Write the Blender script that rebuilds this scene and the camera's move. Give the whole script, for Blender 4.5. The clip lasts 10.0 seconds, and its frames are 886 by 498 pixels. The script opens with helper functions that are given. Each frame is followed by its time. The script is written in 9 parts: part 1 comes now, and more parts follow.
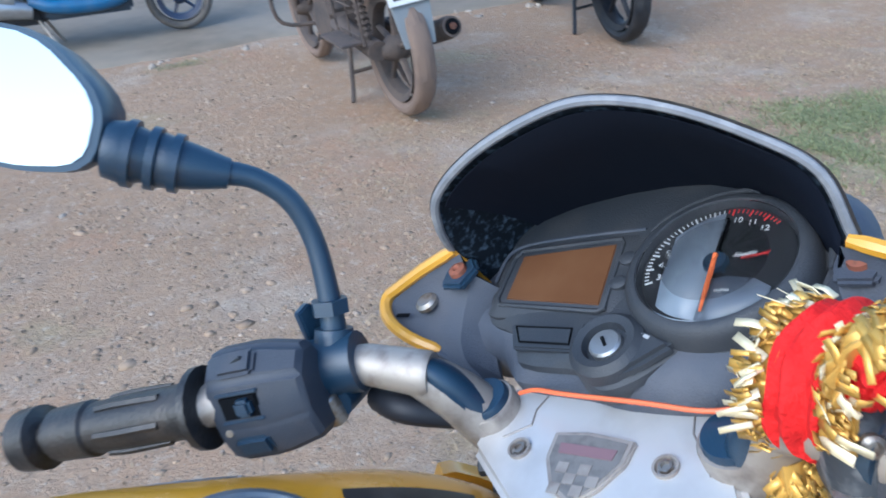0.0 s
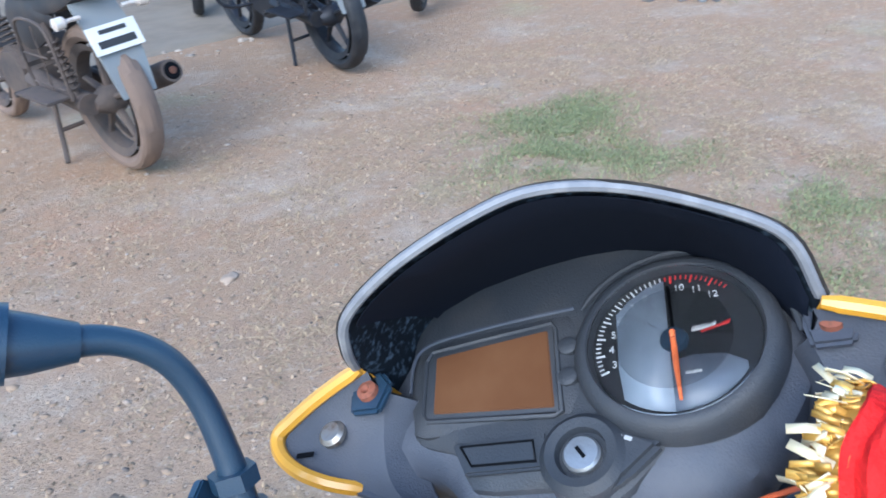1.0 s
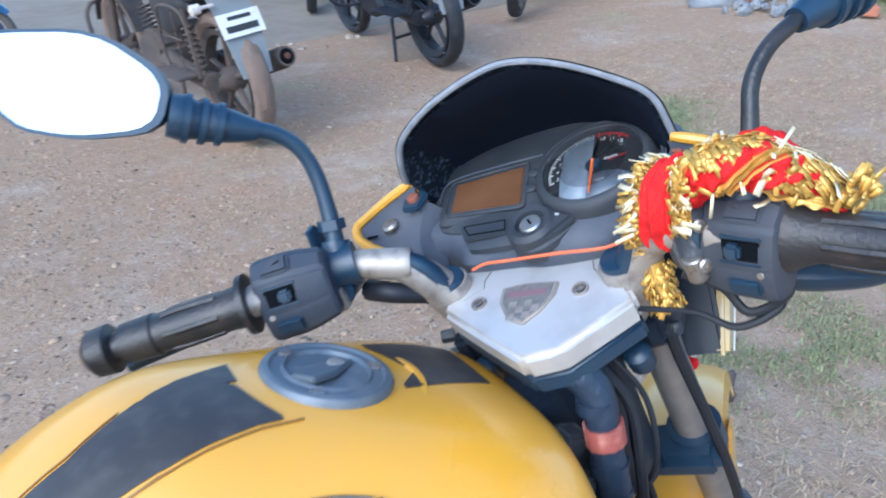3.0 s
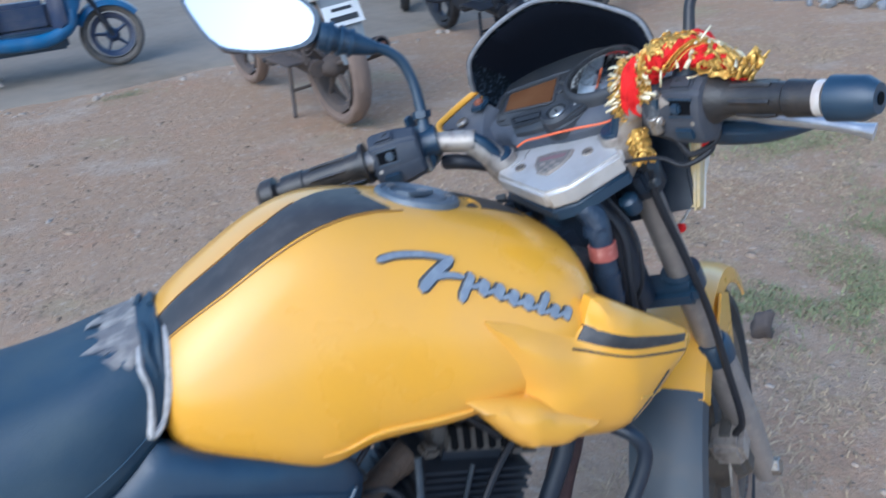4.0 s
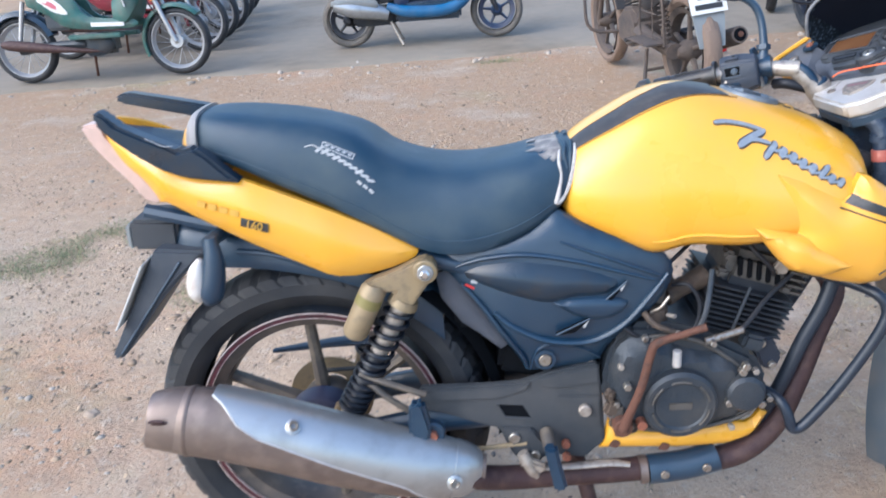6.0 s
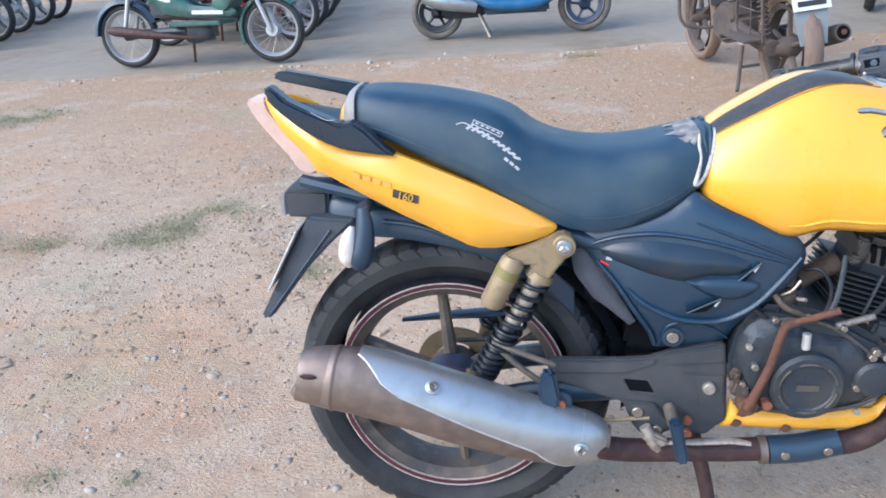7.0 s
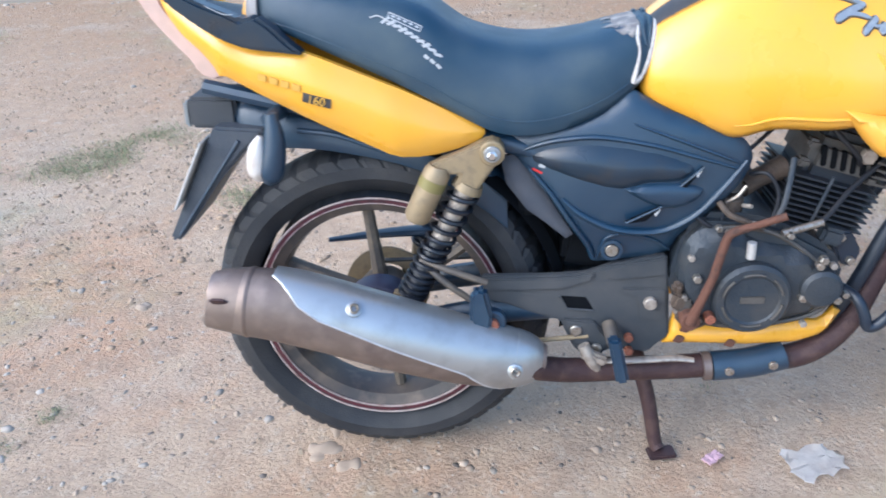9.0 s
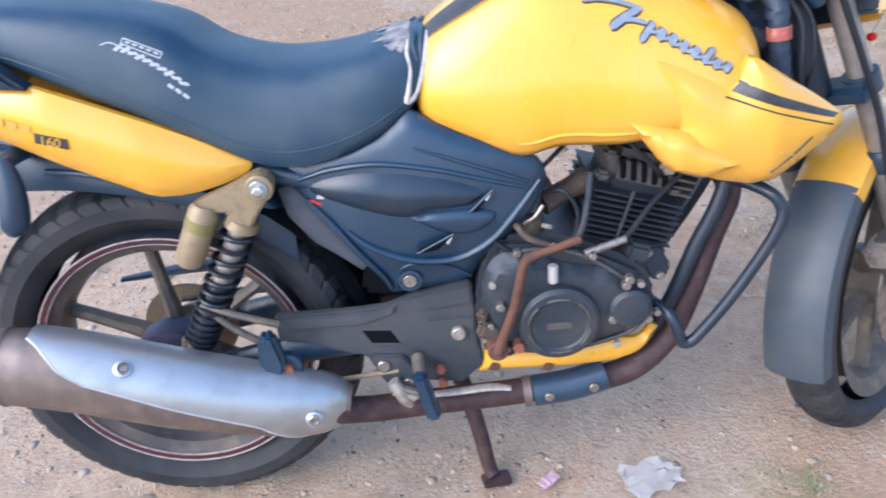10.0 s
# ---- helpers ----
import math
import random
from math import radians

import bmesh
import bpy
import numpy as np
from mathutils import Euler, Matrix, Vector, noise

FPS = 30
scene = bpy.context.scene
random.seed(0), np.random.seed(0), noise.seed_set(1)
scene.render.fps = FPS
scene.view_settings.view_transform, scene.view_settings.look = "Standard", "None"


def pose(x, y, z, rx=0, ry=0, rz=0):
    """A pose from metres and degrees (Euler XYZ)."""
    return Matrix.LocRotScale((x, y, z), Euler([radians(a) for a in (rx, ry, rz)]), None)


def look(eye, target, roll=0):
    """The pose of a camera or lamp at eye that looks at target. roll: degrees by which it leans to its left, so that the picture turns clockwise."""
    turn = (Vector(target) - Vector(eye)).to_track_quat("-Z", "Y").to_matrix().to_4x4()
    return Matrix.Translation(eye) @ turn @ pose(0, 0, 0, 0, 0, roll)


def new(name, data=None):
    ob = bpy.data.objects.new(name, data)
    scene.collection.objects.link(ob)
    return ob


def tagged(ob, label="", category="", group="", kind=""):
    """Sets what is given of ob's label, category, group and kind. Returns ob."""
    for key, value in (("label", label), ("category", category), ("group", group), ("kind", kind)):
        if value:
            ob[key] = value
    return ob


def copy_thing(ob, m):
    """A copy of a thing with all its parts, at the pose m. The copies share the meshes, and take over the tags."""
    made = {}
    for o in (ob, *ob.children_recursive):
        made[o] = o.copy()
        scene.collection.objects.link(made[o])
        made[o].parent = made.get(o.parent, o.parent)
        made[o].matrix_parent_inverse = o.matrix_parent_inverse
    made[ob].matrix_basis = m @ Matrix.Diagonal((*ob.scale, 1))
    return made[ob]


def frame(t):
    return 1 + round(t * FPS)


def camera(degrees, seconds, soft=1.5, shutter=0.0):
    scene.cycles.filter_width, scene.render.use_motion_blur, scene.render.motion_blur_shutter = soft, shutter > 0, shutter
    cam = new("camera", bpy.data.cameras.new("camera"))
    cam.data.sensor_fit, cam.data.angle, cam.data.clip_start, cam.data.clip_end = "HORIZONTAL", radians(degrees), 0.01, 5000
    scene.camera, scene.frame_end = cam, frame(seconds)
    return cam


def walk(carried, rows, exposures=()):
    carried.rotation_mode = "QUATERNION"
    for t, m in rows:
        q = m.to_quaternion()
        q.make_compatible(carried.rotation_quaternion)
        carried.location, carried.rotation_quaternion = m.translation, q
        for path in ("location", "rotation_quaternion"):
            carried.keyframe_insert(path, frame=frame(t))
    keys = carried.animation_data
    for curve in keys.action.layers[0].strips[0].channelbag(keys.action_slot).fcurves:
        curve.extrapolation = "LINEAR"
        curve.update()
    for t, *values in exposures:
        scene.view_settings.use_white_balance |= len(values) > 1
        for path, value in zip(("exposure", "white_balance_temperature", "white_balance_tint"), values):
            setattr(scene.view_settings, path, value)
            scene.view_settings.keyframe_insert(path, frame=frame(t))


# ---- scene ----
from mathutils.geometry import delaunay_2d_cdt

# ---------------------------------------------------------------- camera
cam = camera(58.3, 10.0, soft=1.7, shutter=0.35)
PATH = [
    (0, (0.873, -0.230, 1.218), (1.287, 1.477, 0.261), -4.8),
    (0.5, (0.864, -0.137, 1.204), (1.535, 1.448, 0.185), -3.6),
    (1, (0.823, -0.107, 1.232), (1.832, 1.336, 0.283), -4.3),
    (1.5, (0.786, -0.122, 1.226), (1.918, 1.215, 0.262), -0.6),
    (2, (0.768, -0.146, 1.209), (1.913, 1.139, 0.190), 2.9),
    (2.2, (0.764, -0.174, 1.216), (1.899, 1.141, 0.226), 2.1),
    (3.3, (0.656, -0.485, 1.250), (1.412, 1.139, 0.363), -3.7),
    (3.5, (0.633, -0.535, 1.252), (1.390, 1.100, 0.383), -3.2),
    (3.72, (0.602, -0.617, 1.252), (1.340, 1.034, 0.394), -4.2),
    (4, (0.558, -0.727, 1.250), (1.200, 0.946, 0.359), -5.3),
    (4.5, (0.527, -0.900, 1.234), (0.804, 0.862, 0.330), -4.4),
    (5, (0.516, -1.051, 1.252), (0.502, 0.754, 0.389), -4.9),
    (5.5, (0.472, -1.157, 1.258), (0.370, 0.671, 0.453), -4.2),
    (6, (0.378, -1.268, 1.261), (0.277, 0.546, 0.426), -4.3),
    (6.2, (0.338, -1.313, 1.257), (0.196, 0.488, 0.400), -3.8),
    (7.3, (0.243, -1.364, 1.269), (-0.055, 0.430, 0.438), -3.8),
    (7.5, (0.244, -1.368, 1.261), (-0.080, 0.415, 0.413), -3.3),
    (8, (0.253, -1.343, 1.227), (-0.002, 0.430, 0.335), -3.0),
    (8.5, (0.258, -1.312, 1.200), (0.038, 0.455, 0.289), -3.5),
    (9, (0.316, -1.265, 1.180), (0.130, 0.462, 0.188), -4.4),
    (9.5, (0.457, -1.162, 1.178), (0.316, 0.551, 0.156), -6.4),
    (10, (0.555, -1.109, 1.191), (0.520, 0.583, 0.126), -5.6),]
walk(cam, [(t, look(eye, target, roll)) for t, eye, target, roll in PATH],
     [(0.0, 0.98, 5130, 5), (1.0, 1.25, 5150, 6), (2.2, 1.38, 5180, 5), (3.4, 0.90, 4960, 6), (4.0, 0.70, 5020, 6), (4.6, 0.92, 5380, 8), (6.0, 1.28, 5640, 9), (7.5, 1.31, 5520, 8), (9.0, 1.34, 5480, 8), (10.0, 1.42, 5500, 13)])

# ---------------------------------------------------------------- light
world = bpy.data.worlds.new("sky")
scene.world = world
world.use_nodes = True
sky = world.node_tree.nodes.new("ShaderNodeTexSky")
sky.sky_type, sky.sun_disc = "NISHITA", False
sky.sun_elevation, sky.sun_rotation = radians(39), radians(-123)
sky.air_density, sky.dust_density = 1.2, 2.2
background = world.node_tree.nodes["Background"]
world.node_tree.links.new(sky.outputs[0], background.inputs[0])
background.inputs[1].default_value = 0.15

sun = new("sun", bpy.data.lights.new("sun", "SUN"))
sun.data.energy, sun.data.angle, sun.data.color = 0.8, radians(50), (1.0, 0.94, 0.86)
sun.matrix_world = look((-5.2, -3.4, 5.2), (0, 0, 0))


# ---------------------------------------------------------------- materials
def material(name, colour, rough=0.5, metal=0.0, second=None, scale=40.0, amount=0.5, bump=0.0, bump_scale=120.0, coat=0.0,
             dust=0.0, dust_colour=(0.33, 0.26, 0.2), vary=0.0, spec=0.5):
    """A surface with a base colour, a second colour in blotches, fine relief, and dust lying in patches."""
    mat = bpy.data.materials.new(name)
    mat.use_nodes = True
    nt = mat.node_tree
    bsdf = nt.nodes["Principled BSDF"]
    bsdf.inputs["Roughness"].default_value, bsdf.inputs["Metallic"].default_value = rough, metal
    bsdf.inputs["Coat Weight"].default_value, bsdf.inputs["Coat Roughness"].default_value = coat, 0.12
    bsdf.inputs["Specular IOR Level"].default_value = spec
    coords = nt.nodes.new("ShaderNodeTexCoord").outputs["Object"]

    def noise_node(s, detail=6.0):
        n = nt.nodes.new("ShaderNodeTexNoise")
        n.inputs["Scale"].default_value, n.inputs["Detail"].default_value = s, detail
        nt.links.new(coords, n.inputs["Vector"])
        return n.outputs["Fac"]

    def mix(fac, a, b):
        m = nt.nodes.new("ShaderNodeMix")
        m.data_type = "RGBA"
        nt.links.new(fac, m.inputs[0])
        for sock, v in ((m.inputs[6], a), (m.inputs[7], b)):
            if isinstance(v, tuple):
                sock.default_value = (*v, 1)
            else:
                nt.links.new(v, sock)
        return m.outputs[2]

    def ramp(fac, lo, hi):
        r = nt.nodes.new("ShaderNodeMapRange")
        r.inputs[1].default_value, r.inputs[2].default_value = lo, hi
        nt.links.new(fac, r.inputs[0])
        return r.outputs[0]

    out = colour
    if second:
        out = mix(ramp(noise_node(scale), 0.62 - amount * 0.3, 0.72), colour, second)
    if vary:
        info = nt.nodes.new("ShaderNodeNewGeometry").outputs["Random Per Island"]
        darker = tuple(c * (1 - vary) for c in colour)
        out = mix(info, out, darker)
    if dust:
        fac = nt.nodes.new("ShaderNodeMath")
        fac.operation = "MULTIPLY"
        fac.inputs[1].default_value = dust
        nt.links.new(ramp(noise_node(9.0, 9.0), 0.35, 0.75), fac.inputs[0])
        out = mix(fac.outputs[0], out, dust_colour)
        rr = nt.nodes.new("ShaderNodeMapRange")
        rr.inputs[3].default_value, rr.inputs[4].default_value = rough, 0.9
        nt.links.new(fac.outputs[0], rr.inputs[0])
        nt.links.new(rr.outputs[0], bsdf.inputs["Roughness"])
    if isinstance(out, tuple):
        bsdf.inputs["Base Color"].default_value = (*out, 1)
    else:
        nt.links.new(out, bsdf.inputs["Base Color"])
    if bump:
        b = nt.nodes.new("ShaderNodeBump")
        b.inputs["Strength"].default_value, b.inputs["Distance"].default_value = bump, 0.004
        nt.links.new(noise_node(bump_scale), b.inputs["Height"])
        nt.links.new(b.outputs[0], bsdf.inputs["Normal"])
    return mat


YELLOW = material("yellow_paint", (0.76, 0.375, 0.022), 0.26, second=(0.71, 0.345, 0.026), scale=9, coat=0.5, dust=0.16, dust_colour=(0.74, 0.50, 0.20), bump=0.02, bump_scale=300)
STICKER = material("black_vinyl", (0.02, 0.022, 0.026), 0.42, second=(0.05, 0.05, 0.05), scale=60, dust=0.12)
CAP_GREY = material("blue_grey_cap", (0.13, 0.16, 0.19), 0.42, 0.4, second=(0.2, 0.22, 0.24), scale=60, dust=0.3, dust_colour=(0.25, 0.25, 0.25))
GOLD_LINE = material("gold_line", (0.25, 0.12, 0.02), 0.4)
PANEL_BLACK = material("dusty_panel_black", (0.030, 0.036, 0.046), 0.5, second=(0.045, 0.048, 0.054), scale=30, dust=0.3, dust_colour=(0.085, 0.083, 0.085), bump=0.2, bump_scale=800)
PALE_ALLOY = material("pale_worn_alloy", (0.62, 0.63, 0.65), 0.35, 0.6, second=(0.5, 0.5, 0.52), scale=60)
BADGE = material("blue_grey_emblem", (0.25, 0.28, 0.32), 0.42, 0.35, second=(0.34, 0.37, 0.40), scale=120)
BADGE_EDGE = material("dark_emblem_edge", (0.06, 0.065, 0.07), 0.4)
# Black vinyl; the sky's blue sheen is mixed into its base and dust tones.
SEAT_VINYL = material("sky_tinted_black_vinyl", (0.010, 0.036, 0.068), 0.36, second=(0.022, 0.045, 0.062), scale=9, dust=0.5, dust_colour=(0.085, 0.118, 0.142), bump=0.25, bump_scale=700)
TORN = material("torn_grey_vinyl", (0.17, 0.155, 0.15), 0.6, second=(0.42, 0.38, 0.33), scale=45, amount=0.6, bump=0.6, bump_scale=90)
TORN_EDGE = material("frayed_pale_fabric", (0.52, 0.50, 0.48), 0.8, second=(0.36, 0.34, 0.32), scale=120, bump=0.5, bump_scale=300)
# Black plastic with reflected sky blue put into base and dust colours.
PLASTIC = material("sky_tinted_black_plastic", (0.008, 0.030, 0.064), 0.28, second=(0.018, 0.044, 0.078), scale=14, dust=0.32, dust_colour=(0.052, 0.080, 0.108), bump=0.12, bump_scale=900, spec=0.65)
BLACK_FRAME = material("black_frame_paint", (0.008, 0.016, 0.032), 0.35, second=(0.018, 0.026, 0.04), scale=20, dust=0.25, dust_colour=(0.05, 0.055, 0.06))
DUSTY_FLAP = material("scuffed_black_flap", (0.022, 0.036, 0.058), 0.5, second=(0.06, 0.07, 0.085), scale=14, amount=0.6, dust=0.35, dust_colour=(0.13, 0.13, 0.135), bump=0.2, bump_scale=300)
DUSTY_PLASTIC = material("dusty_black_plastic", (0.050, 0.062, 0.088), 0.55, second=(0.078, 0.086, 0.108), scale=25, dust=0.5, dust_colour=(0.125, 0.125, 0.140), bump=0.25, bump_scale=800)
FOOT_PLATE = material("dusty_dark_casting", (0.026, 0.034, 0.044), 0.5, second=(0.045, 0.050, 0.056), scale=20, dust=0.5, dust_colour=(0.105, 0.100, 0.098), bump=0.2, bump_scale=500)
SMOOTH_BLACK = material("smooth_black", (0.010, 0.026, 0.048), 0.26, second=(0.026, 0.03, 0.038), scale=25, dust=0.2, dust_colour=(0.06, 0.055, 0.055))
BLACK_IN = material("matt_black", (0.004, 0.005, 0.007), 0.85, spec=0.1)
SPECK = material("speckled_dull_black", (0.006, 0.010, 0.016), 0.7, second=(0.07, 0.10, 0.14), scale=190, amount=0.35, spec=0.15)
RUBBER = material("tyre_rubber", (0.010, 0.013, 0.019), 0.6, second=(0.020, 0.022, 0.027), scale=18, dust=0.4, dust_colour=(0.072, 0.069, 0.067), bump=0.4, bump_scale=350)
GRIP_RUBBER = material("worn_grip_rubber", (0.016, 0.017, 0.020), 0.32, second=(0.045, 0.038, 0.034), scale=40, dust=0.18, dust_colour=(0.10, 0.085, 0.072), bump=0.2, bump_scale=300)
RIM_PAINT = material("dusty_dark_rim", (0.045, 0.04, 0.04), 0.5, second=(0.13, 0.1, 0.08), scale=30, dust=0.5, dust_colour=(0.2, 0.155, 0.12))
SPOKE = material("dusty_grey_spoke", (0.1, 0.088, 0.078), 0.55, 0.3, second=(0.2, 0.16, 0.12), scale=35, dust=0.5, dust_colour=(0.24, 0.19, 0.14))
STRIPE_RED = material("maroon_rim_tape", (0.075, 0.018, 0.028), 0.4, second=(0.04, 0.02, 0.024), scale=50)
STRIPE_WHITE = material("faded_rim_tape", (0.5, 0.42, 0.4), 0.4, second=(0.3, 0.2, 0.18), scale=60)
STEEL = material("brushed_steel", (0.42, 0.44, 0.46), 0.34, 0.75, second=(0.34, 0.35, 0.36), scale=22, bump=0.08, bump_scale=500, dust=0.12, dust_colour=(0.4, 0.37, 0.34))
BROWN_STEEL = material("heat_browned_steel", (0.16, 0.125, 0.115), 0.45, 0.55, second=(0.24, 0.19, 0.17), scale=25, dust=0.35, bump=0.1, bump_scale=300)
RUST = material("rusty_steel", (0.13, 0.058, 0.038), 0.8, 0.2, second=(0.07, 0.038, 0.03), scale=70, bump=0.6, bump_scale=260)
DARK_RUST = material("rusted_pipe", (0.06, 0.033, 0.034), 0.6, 0.3, second=(0.10, 0.06, 0.052), scale=40, bump=0.4, bump_scale=260)
ALLOY = material("silver_alloy", (0.62, 0.61, 0.6), 0.42, 0.5, second=(0.5, 0.48, 0.46), scale=25, dust=0.2, dust_colour=(0.5, 0.45, 0.4))
DULL_ALLOY = material("dull_worn_alloy", (0.4, 0.36, 0.32), 0.5, 0.5, second=(0.22, 0.19, 0.17), scale=70, dust=0.25)
FORK_GREY = material("fork_grey", (0.26, 0.24, 0.23), 0.4, 0.4, second=(0.34, 0.31, 0.28), scale=50, dust=0.3)
GOLD_PAINT = material("tarnished_gold_paint", (0.3, 0.23, 0.13), 0.5, 0.35, second=(0.2, 0.16, 0.1), scale=60, dust=0.4)
ENGINE_BLACK = material("greasy_engine_black", (0.024, 0.036, 0.052), 0.40, 0.25, second=(0.046, 0.050, 0.056), scale=22, dust=0.45, dust_colour=(0.098, 0.092, 0.086), bump=0.4, bump_scale=200)
ENGINE_GREY = material("grimy_engine_grey", (0.09, 0.086, 0.082), 0.55, 0.3, second=(0.04, 0.036, 0.034), scale=40, dust=0.35, dust_colour=(0.16, 0.13, 0.1), bump=0.4, bump_scale=200)
FIN = material("cooling_fin_black", (0.02, 0.027, 0.04), 0.45, 0.2, dust=0.25, dust_colour=(0.08, 0.07, 0.06))
CHROME = material("worn_chrome", (0.7, 0.7, 0.7), 0.22, 1.0, second=(0.4, 0.36, 0.32), scale=90)
BOLT = material("dull_bolt", (0.35, 0.33, 0.3), 0.4, 0.8, second=(0.2, 0.14, 0.1), scale=200)
RUST_BOLT = material("rusty_bolt", (0.28, 0.1, 0.06), 0.8, 0.2, second=(0.14, 0.06, 0.04), scale=300)
MIRROR = material("mirror_glass", (0.95, 0.95, 0.95), 0.02, 1.0)
LCD = material("brown_lcd", (0.13, 0.06, 0.028), 0.2, second=(0.165, 0.082, 0.04), scale=18)
DIAL = material("dial_face", (0.022, 0.024, 0.028), 0.35)
# Pale dial print, with part of the glass's sky reflection painted in.
DIAL_PRINT_GLARE = material("pale_dial_print_and_glare", (0.2, 0.245, 0.31), 0.3, second=(0.32, 0.37, 0.44), scale=22, amount=0.6)
# Reflection on the lower dial glass, put into a flat grey colour.
DIAL_GLARE = material("grey_dial_glare", (0.13, 0.155, 0.20), 0.3, second=(0.2, 0.23, 0.28), scale=30, amount=0.6)
WHITE = material("white_print", (0.55, 0.57, 0.58), 0.5)
RED = material("red_print", (0.55, 0.03, 0.03), 0.5)
ORANGE = material("orange_needle", (0.85, 0.2, 0.06), 0.4)
WIRE_ORANGE = material("orange_wire", (0.8, 0.16, 0.05), 0.45)
HOUSING = material("dusty_black_housing", (0.030, 0.040, 0.060), 0.5, second=(0.055, 0.058, 0.07), scale=30, dust=0.35, dust_colour=(0.10, 0.095, 0.10), bump=0.15, bump_scale=800)
WORN_BLACK = material("worn_black_paint", (0.02, 0.026, 0.036), 0.5, second=(0.2, 0.2, 0.2), scale=55, amount=0.25, dust=0.3, dust_colour=(0.12, 0.12, 0.12), bump=0.3, bump_scale=150)
CLEAR_LAMP = material("dusty_clear_lens", (0.62, 0.58, 0.54), 0.3, second=(0.5, 0.42, 0.36), scale=40)
TAIL_LENS = material("faded_pink_lens", (0.62, 0.44, 0.38), 0.4, second=(0.5, 0.36, 0.3), scale=20)
CLOTH = material("red_velvet", (0.72, 0.02, 0.02), 0.8, second=(0.5, 0.01, 0.012), scale=60, bump=0.8, bump_scale=220, spec=0.2)
TINSEL = material("gold_tinsel", (1.0, 0.60, 0.13), 0.30, 0.40, vary=0.62)
PALE_TINSEL = material("pale_gold_tinsel", (1.0, 0.88, 0.58), 0.3, 0.2, vary=0.25)
SILVER_PRINT_GLINT = material("silver_print_and_glint", (0.42, 0.43, 0.44), 0.5)
FADED_PRINT = material("faded_yellow_print", (0.62, 0.36, 0.06), 0.5)
CABLE = material("black_cable", (0.012, 0.014, 0.02), 0.5, dust=0.2, dust_colour=(0.06, 0.055, 0.05), spec=0.35)
TAPE = material("black_tape", (0.02, 0.034, 0.06), 0.4, bump=0.8, bump_scale=60)
DISC = material("brake_disc", (0.35, 0.32, 0.29), 0.4, 0.8, second=(0.2, 0.12, 0.08), scale=60)
MUDGUARD = material("dusty_dark_mudguard", (0.036, 0.052, 0.070), 0.45, second=(0.055, 0.062, 0.070), scale=20, dust=0.35, dust_colour=(0.115, 0.110, 0.108))
PLATE_WHITE = material("white_plate", (0.7, 0.7, 0.68), 0.5, dust=0.2)
PLATE_BAR = material("black_bar", (0.03, 0.03, 0.03), 0.5)
BROWN_DUST = material("mud_caked", (0.085, 0.068, 0.06), 0.8, second=(0.045, 0.042, 0.045), scale=16, dust=0.35, dust_colour=(0.18, 0.13, 0.1), bump=0.5)
MUD_TYRE = material("mud_caked_tyre", (0.17, 0.125, 0.1), 0.9, second=(0.1, 0.08, 0.07), scale=9, dust=0.6, dust_colour=(0.3, 0.21, 0.155), bump=0.5, bump_scale=200)
SCOOTER_BLUE = material("blue_scooter_paint", (0.006, 0.105, 0.25), 0.3, second=(0.006, 0.08, 0.20), scale=10, coat=0.3, dust=0.15)
GREEN = material("green_moped_paint", (0.016, 0.10, 0.092), 0.35, second=(0.025, 0.07, 0.066), scale=20, dust=0.25)
CRIMSON = material("crimson_paint", (0.2, 0.012, 0.03), 0.35, second=(0.13, 0.012, 0.025), scale=20, dust=0.15)
BLUE_DARK = material("dark_blue_paint", (0.012, 0.032, 0.085), 0.35, dust=0.2)
SILVER_RIM = material("silver_rim", (0.42, 0.43, 0.45), 0.4, 0.6, dust=0.3)
GUARD_GREY = material("grey_plastic_guard", (0.2, 0.22, 0.23), 0.55, dust=0.2)
SPRING_GOLD = material("yellow_shock", (0.7, 0.3, 0.03), 0.45)


# ---------------------------------------------------------------- mesh tools
def part(name, bm, mat, parent=None, label="", m=None, sharp=38):
    """Links a bmesh as one object under a thing or a part."""
    for f in bm.faces:
        f.smooth = True
    for e in bm.edges:
        if len(e.link_faces) == 2 and e.calc_face_angle(0) > radians(sharp):
            e.smooth = False
    me = bpy.data.meshes.new(name)
    bm.to_mesh(me)
    bm.free()
    me.materials.append(mat)
    ob = new(name, me)
    if parent:
        ob.parent = parent
    if m is not None:
        ob.matrix_local = m
    if label:
        ob["label"] = label
    return ob


def thing(name, label, category, m, group="", kind=""):
    ob = new(name)
    ob.empty_display_size = 0.1
    ob.matrix_world = m
    return tagged(ob, label, category, group, kind)


def spline(points, n=8):
    """A smooth line through points of any dimension."""
    p = [np.array(q, float) for q in points]
    p = [2 * p[0] - p[1]] + p + [2 * p[-1] - p[-2]]
    out = []
    for i in range(1, len(p) - 2):
        for k in range(n):
            t = k / n
            a, b, c, d = p[i - 1:i + 3]
            out.append(0.5 * (2 * b + (c - a) * t + (2 * a - 5 * b + 4 * c - d) * t * t + (3 * b - a - 3 * c + d) * t ** 3))
    return out + [p[-2]]


def skin(rings, closed=True, caps=True, bm=None):
    """A surface through rings of equal length."""
    bm = bm or bmesh.new()
    vs = [[bm.verts.new(tuple(q)) for q in r] for r in rings]
    n = len(rings[0])
    for a, b in zip(vs, vs[1:]):
        for i in range(n if closed else n - 1):
            j = (i + 1) % n
            bm.faces.new((a[i], a[j], b[j], b[i]))
    if caps and closed:
        bm.faces.new(vs[0][::-1])
        bm.faces.new(vs[-1])
    bmesh.ops.recalc_face_normals(bm, faces=bm.faces)
    return bm


